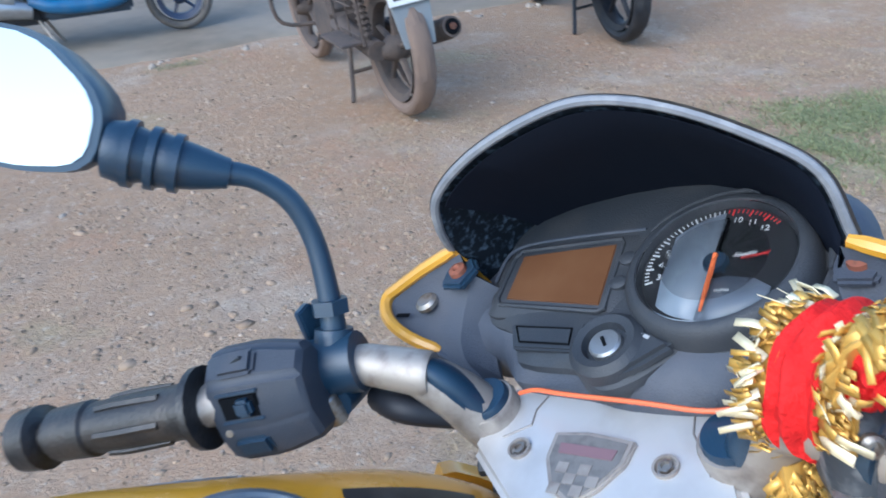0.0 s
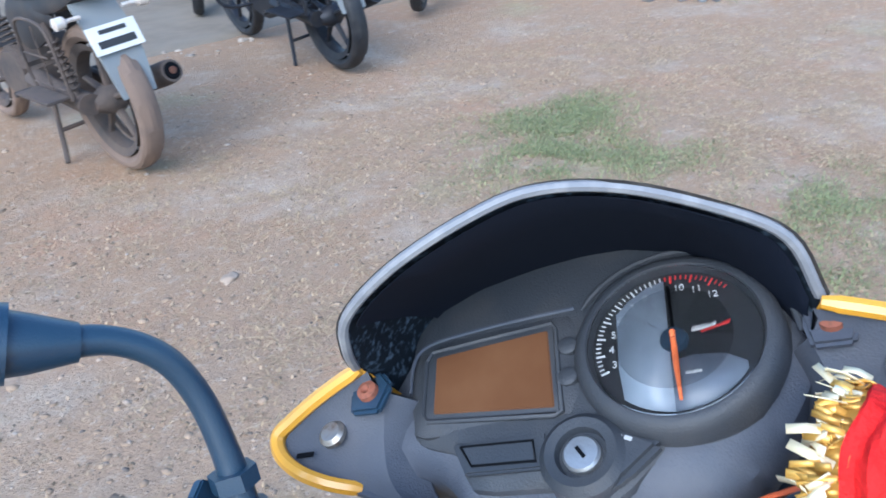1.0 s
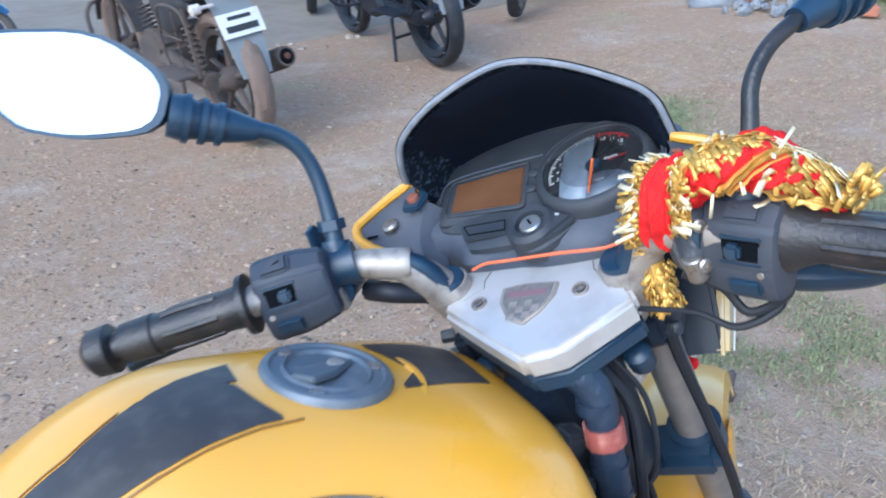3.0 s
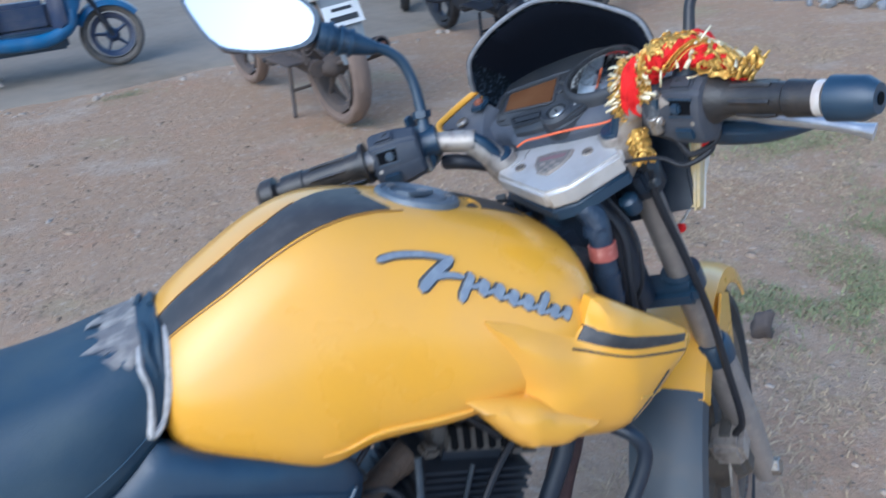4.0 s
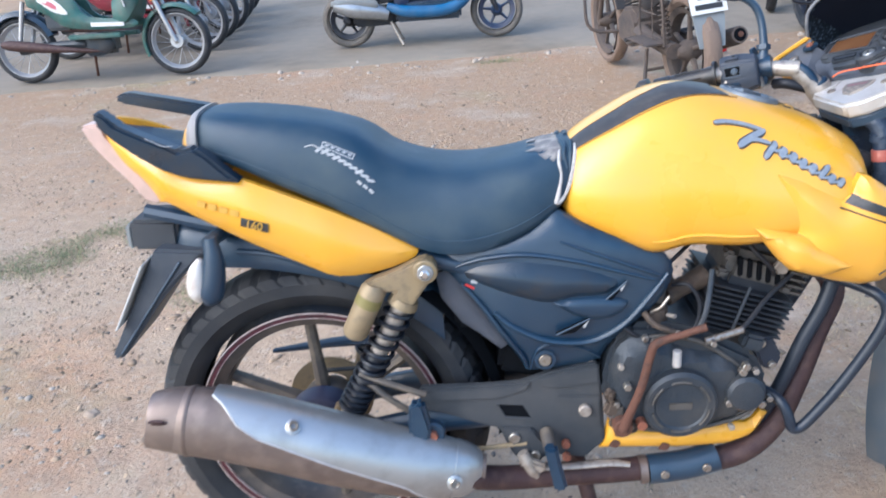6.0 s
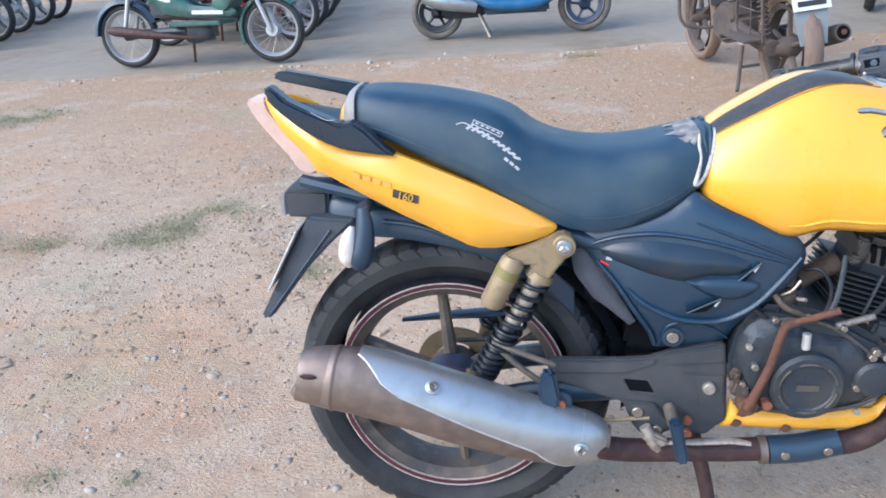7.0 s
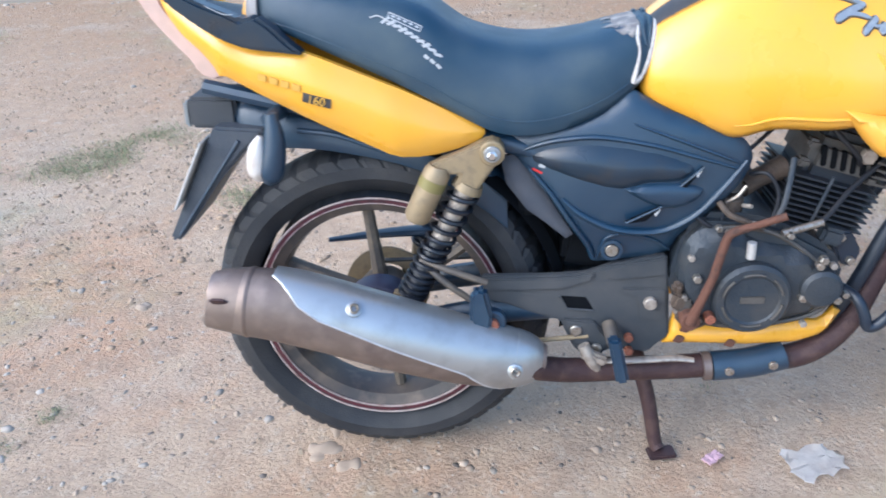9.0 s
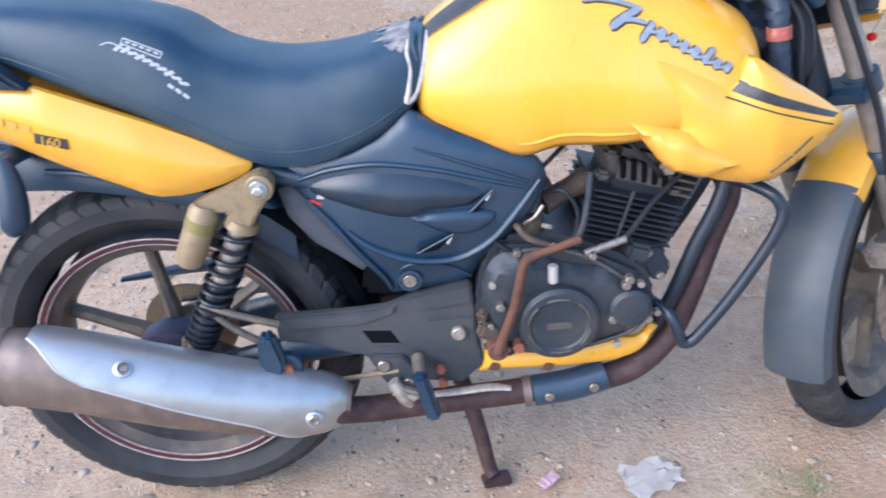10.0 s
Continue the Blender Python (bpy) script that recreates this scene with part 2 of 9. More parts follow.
def tube(points, r, seg=12, smooth=0, caps=True, flat=1.0, bm=None):
    """A round bar along points; r is one radius or one for each point."""
    rs = list(r) if isinstance(r, (list, tuple)) else [r] * len(points)
    if smooth:
        both = spline([(*p, q) for p, q in zip(points, rs)], smooth)
        points, rs = [b[:3] for b in both], [b[3] for b in both]
    pts, rs = [Vector(p) for p in points], [float(q) for q in rs]
    rings, side = [], None
    for i, p in enumerate(pts):
        d = (pts[min(i + 1, len(pts) - 1)] - pts[max(i - 1, 0)]).normalized()
        if side is None:
            side = d.cross(Vector((0, 0, 1)))
            if side.length < 0.1:
                side = d.cross(Vector((0, 1, 0)))
        side = (side - d * side.dot(d)).normalized()
        up = side.cross(d)
        rings.append([p + rs[i] * (math.cos(a) * side + math.sin(a) * flat * up) for a in (2 * math.pi * k / seg for k in range(seg))])
    return skin(rings, True, caps, bm)


def lathe(profile, seg=32, centre=(0, 0, 0), axis=(0, 1, 0), bm=None, closed=False):
    """Turns a profile of (radius, offset along the axis) round the axis."""
    bm = bm or bmesh.new()
    m = Matrix.Translation(centre) @ Vector(axis).to_track_quat("Z", "Y").to_matrix().to_4x4()
    rings = []
    for r, h in profile:
        rings.append([bm.verts.new(m @ Vector((r * math.cos(a), r * math.sin(a), h))) for a in (2 * math.pi * k / seg for k in range(seg))])
    pairs = list(zip(rings, rings[1:])) + ([(rings[-1], rings[0])] if closed else [])
    for a, b in pairs:
        for i in range(seg):
            j = (i + 1) % seg
            bm.faces.new((a[i], a[j], b[j], b[i]))
    if not closed:
        for ring in (rings[0], rings[-1]):
            bm.faces.new(ring)
    bmesh.ops.recalc_face_normals(bm, faces=bm.faces)
    return bm


def disc(r, h, centre, axis=(0, 1, 0), seg=24, edge=0.15):
    e = min(r, h) * edge
    return lathe([(r - e, -h / 2), (r, -h / 2 + e), (r, h / 2 - e), (r - e, h / 2)], seg, centre, axis)


def box(size, m=None, bevel=0.0, bm=None):
    own = bmesh.new()
    bmesh.ops.create_cube(own, size=1.0, matrix=Matrix.Diagonal((*size, 1)))
    if bevel:
        bmesh.ops.bevel(own, geom=own.edges[:], offset=bevel, segments=2, affect="EDGES")
    if m is not None:
        own.transform(m)
    return own


def prism(outline, y0, y1, bevel=0.0, m=None):
    """A plate: an outline in x and z, from y0 to y1."""
    bm = bmesh.new()
    f = bm.faces.new([bm.verts.new((x, y0, z)) for x, z in outline])
    got = bmesh.ops.extrude_face_region(bm, geom=[f])
    bmesh.ops.translate(bm, verts=[v for v in got["geom"] if isinstance(v, bmesh.types.BMVert)], vec=(0, y1 - y0, 0))
    bmesh.ops.recalc_face_normals(bm, faces=bm.faces)
    if bevel:
        bmesh.ops.bevel(bm, geom=bm.edges[:], offset=bevel, segments=2, affect="EDGES")
    if m is not None:
        bm.transform(m)
    return bm


def pillow(outline, depth, bulge, thick, side=-1, fade=0.02, step=0.018, smooth=4):
    """A moulded panel: an outline in x and z, rounded over at its rim, standing at y = side * depth(x, z)."""
    line = [tuple(p) for p in spline(outline + outline[:1], smooth)][:-1] if smooth else outline
    line = [Vector(p) for p in line]
    n = len(line)

    def reach(p):
        best, inside = 9.0, False
        for i in range(n):
            a, b = line[i], line[(i + 1) % n]
            ab = b - a
            t = max(0, min(1, (p - a).dot(ab) / max(ab.length_squared, 1e-12)))
            best = min(best, (p - a - ab * t).length)
            if (a.y > p.y) != (b.y > p.y) and p.x < (b.x - a.x) * (p.y - a.y) / (b.y - a.y) + a.x:
                inside = not inside
        return best if inside else -best

    pts = list(line)
    x0, x1 = min(p.x for p in line), max(p.x for p in line)
    z0, z1 = min(p.y for p in line), max(p.y for p in line)
    for i in range(int((x1 - x0) / step) + 1):
        for k in range(int((z1 - z0) / step) + 1):
            p = Vector((x0 + (i + 0.5 * (k % 2)) * step, z0 + k * step))
            if reach(p) > step * 0.45:
                pts.append(p)
    out = delaunay_2d_cdt(pts, [], [list(range(n))], 1, 1e-6)
    bm = bmesh.new()
    front, back = [], []
    for p in out[0]:
        d = max(reach(p), 0)
        y = depth(p.x, p.y) + bulge * (1 - math.exp(-d / fade))
        front.append(bm.verts.new((p.x, side * y, p.y)))
        back.append(bm.verts.new((p.x, side * (depth(p.x, p.y) - thick), p.y)))
    for f in out[2]:
        bm.faces.new([front[i] for i in f])
        bm.faces.new([back[i] for i in f][::-1])
    for e in [e for e in bm.edges if len(e.link_faces) == 1 and e.verts[0] in set(front)]:
        i, j = front.index(e.verts[0]), front.index(e.verts[1])
        bm.faces.new((front[i], front[j], back[j], back[i]))
    bmesh.ops.recalc_face_normals(bm, faces=bm.faces)
    return bm


def flat_text(text, size, m, depth=0.0006):
    cu = bpy.data.curves.new("writing", "FONT")
    cu.body, cu.size, cu.extrude = text, size, depth
    cu.align_x, cu.align_y = "CENTER", "CENTER"
    ob = new("writing", cu)
    bpy.context.view_layer.update()
    me = bpy.data.meshes.new_from_object(ob.evaluated_get(bpy.context.evaluated_depsgraph_get()))
    bm = bmesh.new()
    bm.from_mesh(me)
    bpy.data.objects.remove(ob)
    bpy.data.curves.remove(cu)
    bpy.data.meshes.remove(me)
    bm.transform(m)
    return bm


def body_loft(stations, half, n=6):
    """A long body along x from stations (x, z low, z high, half width) and a half section of (width, height) shares."""
    ring = [(a, b) for a, b in half] + [(-a, b) for a, b in half[::-1] if a > 1e-6]
    rings = []
    for x, lo, hi, w in spline(stations, n):
        rings.append([(x, w * a, lo + (hi - lo) * b) for a, b in ring])
    return skin(rings)


def lerp(x, table):
    return float(np.interp(x, [a for a, b in table], [b for a, b in table]))


# ---------------------------------------------------------------- ground
def away(nt, coords, ramp):
    """How far a place lies towards the browner soil on the grassy side of the yard."""
    sep = nt.nodes.new("ShaderNodeSeparateXYZ")
    nt.links.new(coords, sep.inputs[0])
    add = nt.nodes.new("ShaderNodeMath")
    add.operation = "MULTIPLY_ADD"
    add.inputs[1].default_value = 0.45
    nt.links.new(sep.outputs[0], add.inputs[0])
    nt.links.new(sep.outputs[1], add.inputs[2])
    return ramp(add.outputs[0], 0.6, 2.6)


def ground_material():
    mat = bpy.data.materials.new("dry_earth")
    mat.use_nodes = True
    nt = mat.node_tree
    bsdf = nt.nodes["Principled BSDF"]
    bsdf.inputs["Roughness"].default_value = 0.95
    bsdf.inputs["Specular IOR Level"].default_value = 0.2
    coords = nt.nodes.new("ShaderNodeTexCoord").outputs["Object"]

    def noise_node(s, detail=8.0, rough=0.6):
        n = nt.nodes.new("ShaderNodeTexNoise")
        n.inputs["Scale"].default_value, n.inputs["Detail"].default_value, n.inputs["Roughness"].default_value = s, detail, rough
        nt.links.new(coords, n.inputs["Vector"])
        return n.outputs["Fac"]

    def ramp(fac, lo, hi):
        r = nt.nodes.new("ShaderNodeMapRange")
        r.inputs[1].default_value, r.inputs[2].default_value = lo, hi
        nt.links.new(fac, r.inputs[0])
        return r.outputs[0]

    def mix(fac, a, b, amount=1.0):
        m = nt.nodes.new("ShaderNodeMix")
        m.data_type = "RGBA"
        s = nt.nodes.new("ShaderNodeMath")
        s.operation, s.inputs[1].default_value = "MULTIPLY", amount
        nt.links.new(fac, s.inputs[0])
        nt.links.new(s.outputs[0], m.inputs[0])
        for sock, v in ((m.inputs[6], a), (m.inputs[7], b)):
            if isinstance(v, tuple):
                sock.default_value = (*v, 1)
            else:
                nt.links.new(v, sock)
        return m.outputs[2]

    c = mix(ramp(noise_node(0.5), 0.4, 0.62), (0.55, 0.395, 0.27), (0.51, 0.39, 0.28))
    c = mix(ramp(noise_node(0.9, 7), 0.48, 0.62), c, (0.56, 0.34, 0.205), 0.85)
    c = mix(away(nt, coords, ramp), c, (0.40, 0.265, 0.165), 0.85)
    c = mix(ramp(noise_node(1.7, 8), 0.52, 0.66), c, (0.54, 0.47, 0.385), 0.5)
    c = mix(ramp(noise_node(1.15, 9, 0.65), 0.53, 0.63), c, (0.46, 0.275, 0.17), 0.6)
    c = mix(ramp(noise_node(0.75, 9, 0.65), 0.56, 0.66), c, (0.36, 0.35, 0.20), 0.5)
    c = mix(ramp(noise_node(3.3, 8, 0.7), 0.52, 0.7), c, (0.42, 0.305, 0.215), 0.65)
    c = mix(ramp(noise_node(7, 8, 0.7), 0.5, 0.72), c, (0.32, 0.235, 0.17), 0.55)
    c = mix(ramp(noise_node(15, 9, 0.75), 0.5, 0.62), c, (0.36, 0.265, 0.19), 0.5)
    c = mix(ramp(noise_node(22, 9, 0.75), 0.54, 0.64), c, (0.60, 0.505, 0.40), 0.55)
    c = mix(ramp(noise_node(45, 6, 0.7), 0.55, 0.70), c, (0.23, 0.17, 0.125), 0.45)
    c = mix(ramp(noise_node(80, 4, 0.6), 0.59, 0.70), c, (0.60, 0.51, 0.41), 0.45)
    nt.links.new(c, bsdf.inputs["Base Color"])
    b = nt.nodes.new("ShaderNodeBump")
    b.inputs["Strength"].default_value, b.inputs["Distance"].default_value = 0.8, 0.014
    add = nt.nodes.new("ShaderNodeMath")
    add.operation = "ADD"
    nt.links.new(noise_node(34, 10, 0.8), add.inputs[0])
    nt.links.new(noise_node(110, 4), add.inputs[1])
    nt.links.new(add.outputs[0], b.inputs["Height"])
    nt.links.new(b.outputs[0], bsdf.inputs["Normal"])
    return mat


def concrete_material():
    # Dusty concrete, its colours lowered to stand in for shade over the road.
    mat = material("dusty_shaded_concrete", (0.235, 0.20, 0.155), 0.9, second=(0.17, 0.135, 0.095), scale=1.1, amount=0.6, bump=0.4, bump_scale=60, dust=0.45, dust_colour=(0.31, 0.245, 0.185))
    return mat


def height(x, y):
    """The lie of the earth: low swells near the vehicles, dead level under their wheels."""
    return 0.010 * math.exp(-((x - 0.056) ** 2 + (y - 0.02) ** 2) / 0.16) + 0.006 * noise.noise(Vector((x * 1.6, y * 1.6, 0.3))) + 0.003 * noise.noise(Vector((x * 6, y * 6, 1.7)))


def build_ground():
    xs = sorted(set([-400, -100, -40, -20, -12] + [round(-9 + 0.12 * i, 3) for i in range(150)] + [12, 20, 40, 100, 400]))
    ys = sorted(set([-400, -100, -40, -20, -8, -5] + [round(-3 + 0.12 * i, 3) for i in range(110)] + [12, 16, 25, 60, 150, 400]))
    bm = bmesh.new()
    grid = [[bm.verts.new((x, y, height(x, y) if abs(x) < 10 and -4 < y < 11 else 0.0)) for x in xs] for y in ys]
    for r0, r1 in zip(grid, grid[1:]):
        for i in range(len(xs) - 1):
            bm.faces.new((r0[i], r0[i + 1], r1[i + 1], r1[i]))
    return tagged(part("ground", bm, ground_material()), "dry brown stony earth with sparse grass", "ground", kind="structure")


build_ground()


def road_edge(x):
    """The worn near edge of the concrete road."""
    return 4.98 + 0.075 * (x + 1.0) + 0.10 * noise.noise(Vector((x * 1.3, 0, 4))) + 0.04 * noise.noise(Vector((x * 5, 0, 9)))


def build_road():
    bm = bmesh.new()
    rows = []
    for i in range(300):
        x = -12 + i * 0.08
        e = road_edge(x)
        rows.append([bm.verts.new(p) for p in ((x, e - 0.03, -0.01), (x, e, 0.012), (x, e + 0.12, 0.022), (x, e + 1.4, 0.028), (x, e + 5.5, 0.03))])
    for a, b in zip(rows, rows[1:]):
        for k in range(4):
            bm.faces.new((a[k], b[k], b[k + 1], a[k + 1]))
    return tagged(part("road", bm, concrete_material()), "dusty pale concrete road with a crumbled edge", "road", kind="structure")


build_road()

# ---------------------------------------------------------------- the yellow motorcycle
# Bike coordinates: x ahead, y to its own left, z up; the rear wheel stands near x = 0.
BIKE = thing("motorcycle", "yellow motorcycle with black seat leaning on its stand", "motorcycle", pose(0, 0, 0, -4.0, 0, 0))
AXIS_AT = Vector((1.005, 0.003, 0.905))
AXIS = Vector((-math.sin(radians(25)), 0, math.cos(radians(25))))
STEER = Matrix.Translation(AXIS_AT) @ Matrix.Rotation(radians(40), 4, AXIS) @ Matrix.Translation(-AXIS_AT)
# the wheel's own lean and heading on the ground
WHEEL_STEER = pose(0, 0, 0, 4.0, 0, 0) @ pose(1.324, 0.100, 0.294, 0, 0, 42.7) @ Matrix.Rotation(radians(-10.2), 4, "X") @ Matrix.Translation((-1.285, 0, -0.305))


def tyre(radius, width, centre, tread=240, groove=0.006):
    """A tyre with cut tread blocks, its axle along y."""
    bm = bmesh.new()
    h = width / 2
    rim = radius - width * 0.66
    half = [(rim, 0.62), (rim + 0.012, 0.8), (radius - width * 0.42, 0.99), (radius - width * 0.25, 0.97), (radius - width * 0.12, 0.8), (radius - width * 0.05, 0.55), (radius - 0.001, 0.2)]
    prof = half + [(r, -s) for r, s in half[::-1]]
    rings = []
    for k in range(tread):
        ring = []
        for i, (r, s) in enumerate(prof):
            a = 2 * math.pi * k / tread
            cut = 4 <= i <= 9
            if cut:
                a += 0.05 * abs(s)
                if k % 6 == 0 or (k % 6 == 1 and i in (5, 8)):
                    r -= groove if i not in (6, 7) else 0
            ring.append(bm.verts.new((centre[0] + r * math.cos(a), centre[1] + s * h, centre[2] + r * math.sin(a))))
        rings.append(ring)
    n = len(prof)
    for k in range(tread):
        a, b = rings[k], rings[(k + 1) % tread]
        for i in range(n - 1):
            bm.faces.new((a[i], a[i + 1], b[i + 1], b[i]))
    bmesh.ops.recalc_face_normals(bm, faces=bm.faces)
    return bm


def ring_band(r0, r1, y0, y1, centre, seg=64):
    return lathe([(r0, y0), (r1, y0), (r1, y1), (r0, y1)], seg, centre, closed=True)


def alloy_spoke(centre, angle, r0, r1, w0=0.02, w1=0.014):
    bm = tube([(r0, 0, 0), ((r0 + r1) / 2, 0, 0), (r1, 0, 0)], [w0, (w0 + w1) * 0.45, w1], 8, 3, flat=0.8)
    bm.transform(Matrix.Translation(centre) @ Matrix.Rotation(-angle, 4, "Y"))
    return bm


def build_wheel(root, centre, radius, width, rim_r, spokes=6, m=None, tyre_mat=RUBBER, rim_mat=RIM_PAINT, spoke_mat=SPOKE, stripes=True, turn=0.3, hub_r=0.055, tread=240):
    w = part("wheel", tyre(radius, width, centre, tread), tyre_mat, root, "", m, 14)
    part("rim", lathe([(rim_r, -width * 0.42), (rim_r + 0.004, -width * 0.44), (rim_r - 0.028, -width * 0.3), (rim_r - 0.036, 0), (rim_r - 0.028, width * 0.3), (rim_r + 0.004, width * 0.44),
                       (rim_r, width * 0.42), (rim_r - 0.016, width * 0.3), (rim_r - 0.024, 0), (rim_r - 0.016, -width * 0.3)], 64, centre, closed=True), rim_mat, w)
    if stripes:
        for side in (-1, 1):
            part("rim_tape", ring_band(rim_r + 0.001, rim_r + 0.0032, side * width * 0.445 - 0.001, side * width * 0.445 + 0.001, centre), STRIPE_WHITE, w, "faded white rim tape")
            part("rim_tape", ring_band(rim_r - 0.007, rim_r - 0.001, side * width * 0.425 - 0.002, side * width * 0.425 + 0.002, centre), STRIPE_RED, w, "dark maroon rim tape")
            part("rim_tape", ring_band(rim_r - 0.0092, rim_r - 0.0078, side * width * 0.415 - 0.0022, side * width * 0.415 + 0.0022, centre), STRIPE_WHITE, w, "faded white rim tape")
    for k in range(spokes):
        part("spoke", alloy_spoke(centre, turn + 2 * math.pi * k / spokes, hub_r * 0.7, rim_r - 0.02), spoke_mat, w)
    part("hub", lathe([(0.012, -0.085), (0.02, -0.082), (hub_r, -0.03), (hub_r, 0.03), (0.03, 0.082), (0.012, 0.085)], 28, centre), spoke_mat, w)
    return w


REAR_HUB, FRONT_HUB = (0.056, 0.0, 0.333), (1.285, 0.0, 0.305)
rear = build_wheel(BIKE, REAR_HUB, 0.322, 0.120, 0.231, turn=0.60, tread=288)
part("brake_drum", lathe([(0.02, -0.082), (0.05, -0.082), (0.066, -0.074), (0.070, -0.062), (0.070, -0.03), (0.02, -0.03)], 36, REAR_HUB), material("blue_black_drum", (0.006, 0.014, 0.05), 0.4, dust=0.15), rear, "dark blue brake drum")
part("sprocket", ring_band(0.05, 0.085, 0.052, 0.058, REAR_HUB, 40), GOLD_PAINT, rear, "tarnished gold sprocket")
front = build_wheel(BIKE, FRONT_HUB, 0.295, 0.09, 0.222, m=WHEEL_STEER, stripes=False, rim_mat=SPOKE)
part("brake_disc", ring_band(0.075, 0.12, -0.058, -0.054, FRONT_HUB, 40), DISC, front, "worn steel brake disc")

# frame and swing arm
for s in (-1, 1):
    part("swing_arm", tube([(0.05, s * 0.085, 0.31), (0.25, s * 0.078, 0.345), (0.52, s * 0.07, 0.365)], [0.018, 0.02, 0.022], 10, 4, flat=1.3), PLASTIC, BIKE)
    part("frame_tube", tube([(0.20, s * 0.07, 0.70), (0.34, s * 0.09, 0.66), (0.5, s * 0.09, 0.62), (0.75, s * 0.06, 0.72), (0.99, s * 0.03, 0.80)], 0.016, 10, 4), PLASTIC, BIKE)
    part("frame_tube", tube([(0.862, s * 0.06, 0.285), (0.905, s * 0.066, 0.380), (0.938, s * 0.066, 0.472), (0.977, s * 0.060, 0.562), (1.010, s * 0.035, 0.70)], 0.0128, 12, 4), BLACK_FRAME, BIKE, "black down tube")
    part("frame_tube", tube([(-0.2, s * 0.06, 0.78), (0.0, s * 0.075, 0.73), (0.22, s * 0.08, 0.66)], 0.013, 8, 3), PLASTIC, BIKE)
part("head_tube", tube([AXIS_AT - AXIS * 0.22, AXIS_AT - AXIS * 0.03], 0.032, 16), PLASTIC, BIKE)
part("chain", tube([(0.05, 0.056, 0.39), (0.3, 0.058, 0.395), (0.6, 0.06, 0.40), (0.63, 0.06, 0.37), (0.6, 0.06, 0.345), (0.3, 0.058, 0.27), (0.05, 0.056, 0.225)], 0.007, 6, 5), ENGINE_BLACK, BIKE, "greasy drive chain")
for k in range(14):
    part("chain_link", box((0.012, 0.012, 0.014), pose(0.10 + 0.018 * k, 0.057, 0.232 + 0.0028 * k), 0.002), ENGINE_GREY, BIKE)
part("chain_guard", tube([(-0.06, 0.08, 0.425), (0.1, 0.08, 0.44), (0.3, 0.08, 0.44)], [0.008, 0.018, 0.02], 8, 4, flat=0.5), PLASTIC, BIKE, "black chain guard")
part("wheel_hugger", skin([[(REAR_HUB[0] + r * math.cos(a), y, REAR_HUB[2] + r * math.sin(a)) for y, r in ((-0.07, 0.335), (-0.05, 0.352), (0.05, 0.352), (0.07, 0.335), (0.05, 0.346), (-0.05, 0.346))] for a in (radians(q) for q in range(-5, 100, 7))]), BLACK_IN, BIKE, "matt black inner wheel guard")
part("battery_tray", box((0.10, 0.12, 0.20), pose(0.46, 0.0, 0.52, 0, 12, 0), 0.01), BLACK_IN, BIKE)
part("sari_guard_bar", tube([(-0.10, 0.13, 0.50), (0.0, 0.14, 0.53), (0.16, 0.14, 0.53), (0.24, 0.13, 0.50)], 0.005, 8, 4), BOLT, BIKE)
part("sari_guard_bar", tube([(-0.10, 0.13, 0.50), (-0.03, 0.14, 0.485), (0.02, 0.14, 0.505), (0.1, 0.14, 0.50), (0.2, 0.13, 0.50)], 0.005, 8, 4), BOLT, BIKE)

# engine
engine = part("engine", prism([(0.575, 0.43), (0.595, 0.51), (0.625, 0.545), (0.70, 0.54), (0.77, 0.515), (0.84, 0.475), (0.868, 0.42), (0.862, 0.375), (0.80, 0.335), (0.72, 0.325), (0.615, 0.34), (0.58, 0.39)], -0.115, 0.115, 0.012), ENGINE_BLACK, BIKE, "grimy black engine block")
part("clutch_cover", pillow([(0.588, 0.46), (0.598, 0.497), (0.615, 0.516), (0.647, 0.526), (0.682, 0.513), (0.721, 0.494), (0.795, 0.473), (0.833, 0.42), (0.835, 0.377), (0.789, 0.35), (0.714, 0.333), (0.646, 0.339), (0.606, 0.367), (0.590, 0.401)], lambda x, z: 0.118, 0.020, 0.02, fade=0.006), ENGINE_BLACK, engine)
part("round_cover", lathe([(0.064, 0), (0.064, 0.016), (0.058, 0.022), (0.046, 0.022), (0.043, 0.019), (0.005, 0.019)], 40, (0.704, -0.138, 0.405), (0, -1, 0)), ENGINE_BLACK, engine)
for k in range(6):
    arc = [(0.704 + 0.049 * math.cos(a), -0.1615, 0.405 + 0.049 * math.sin(a)) for a in (k * math.pi / 3 + 0.2 + 0.14 * q for q in range(6))]
    part("cover_rib", tube(arc, 0.0022, 6), ENGINE_GREY, engine)
part("emblem_bar", box((0.04, 0.002, 0.014), pose(0.704, -0.158, 0.405), 0.001), ENGINE_GREY, engine)
part("oil_filter_cover", lathe([(0.034, 0), (0.034, 0.018), (0.028, 0.024), (0.004, 0.026)], 28, (0.818, -0.128, 0.416), (0, -1, 0)), ENGINE_BLACK, engine)
for x, z in ((0.615, 0.44), (0.66, 0.522), (0.81, 0.46), (0.846, 0.395), (0.79, 0.40), (0.62, 0.36), (0.815, 0.47)):
    part("bolt", disc(0.0075, 0.014, (x, -0.143, z), seg=6), BOLT, engine)
tilt = Matrix.Translation((0.812, 0, 0.488)) @ Matrix.Rotation(radians(18), 4, "Y")
part("cylinder", box((0.10, 0.12, 0.12), tilt @ pose(0, 0, 0.065), 0.01), FIN, engine)
for k in range(9):
    part("fin", box((0.146, 0.172, 0.0034), tilt @ pose(0.004 if k % 2 else 0, 0, 0.014 + 0.0098 * k), 0.0012), FIN, engine)
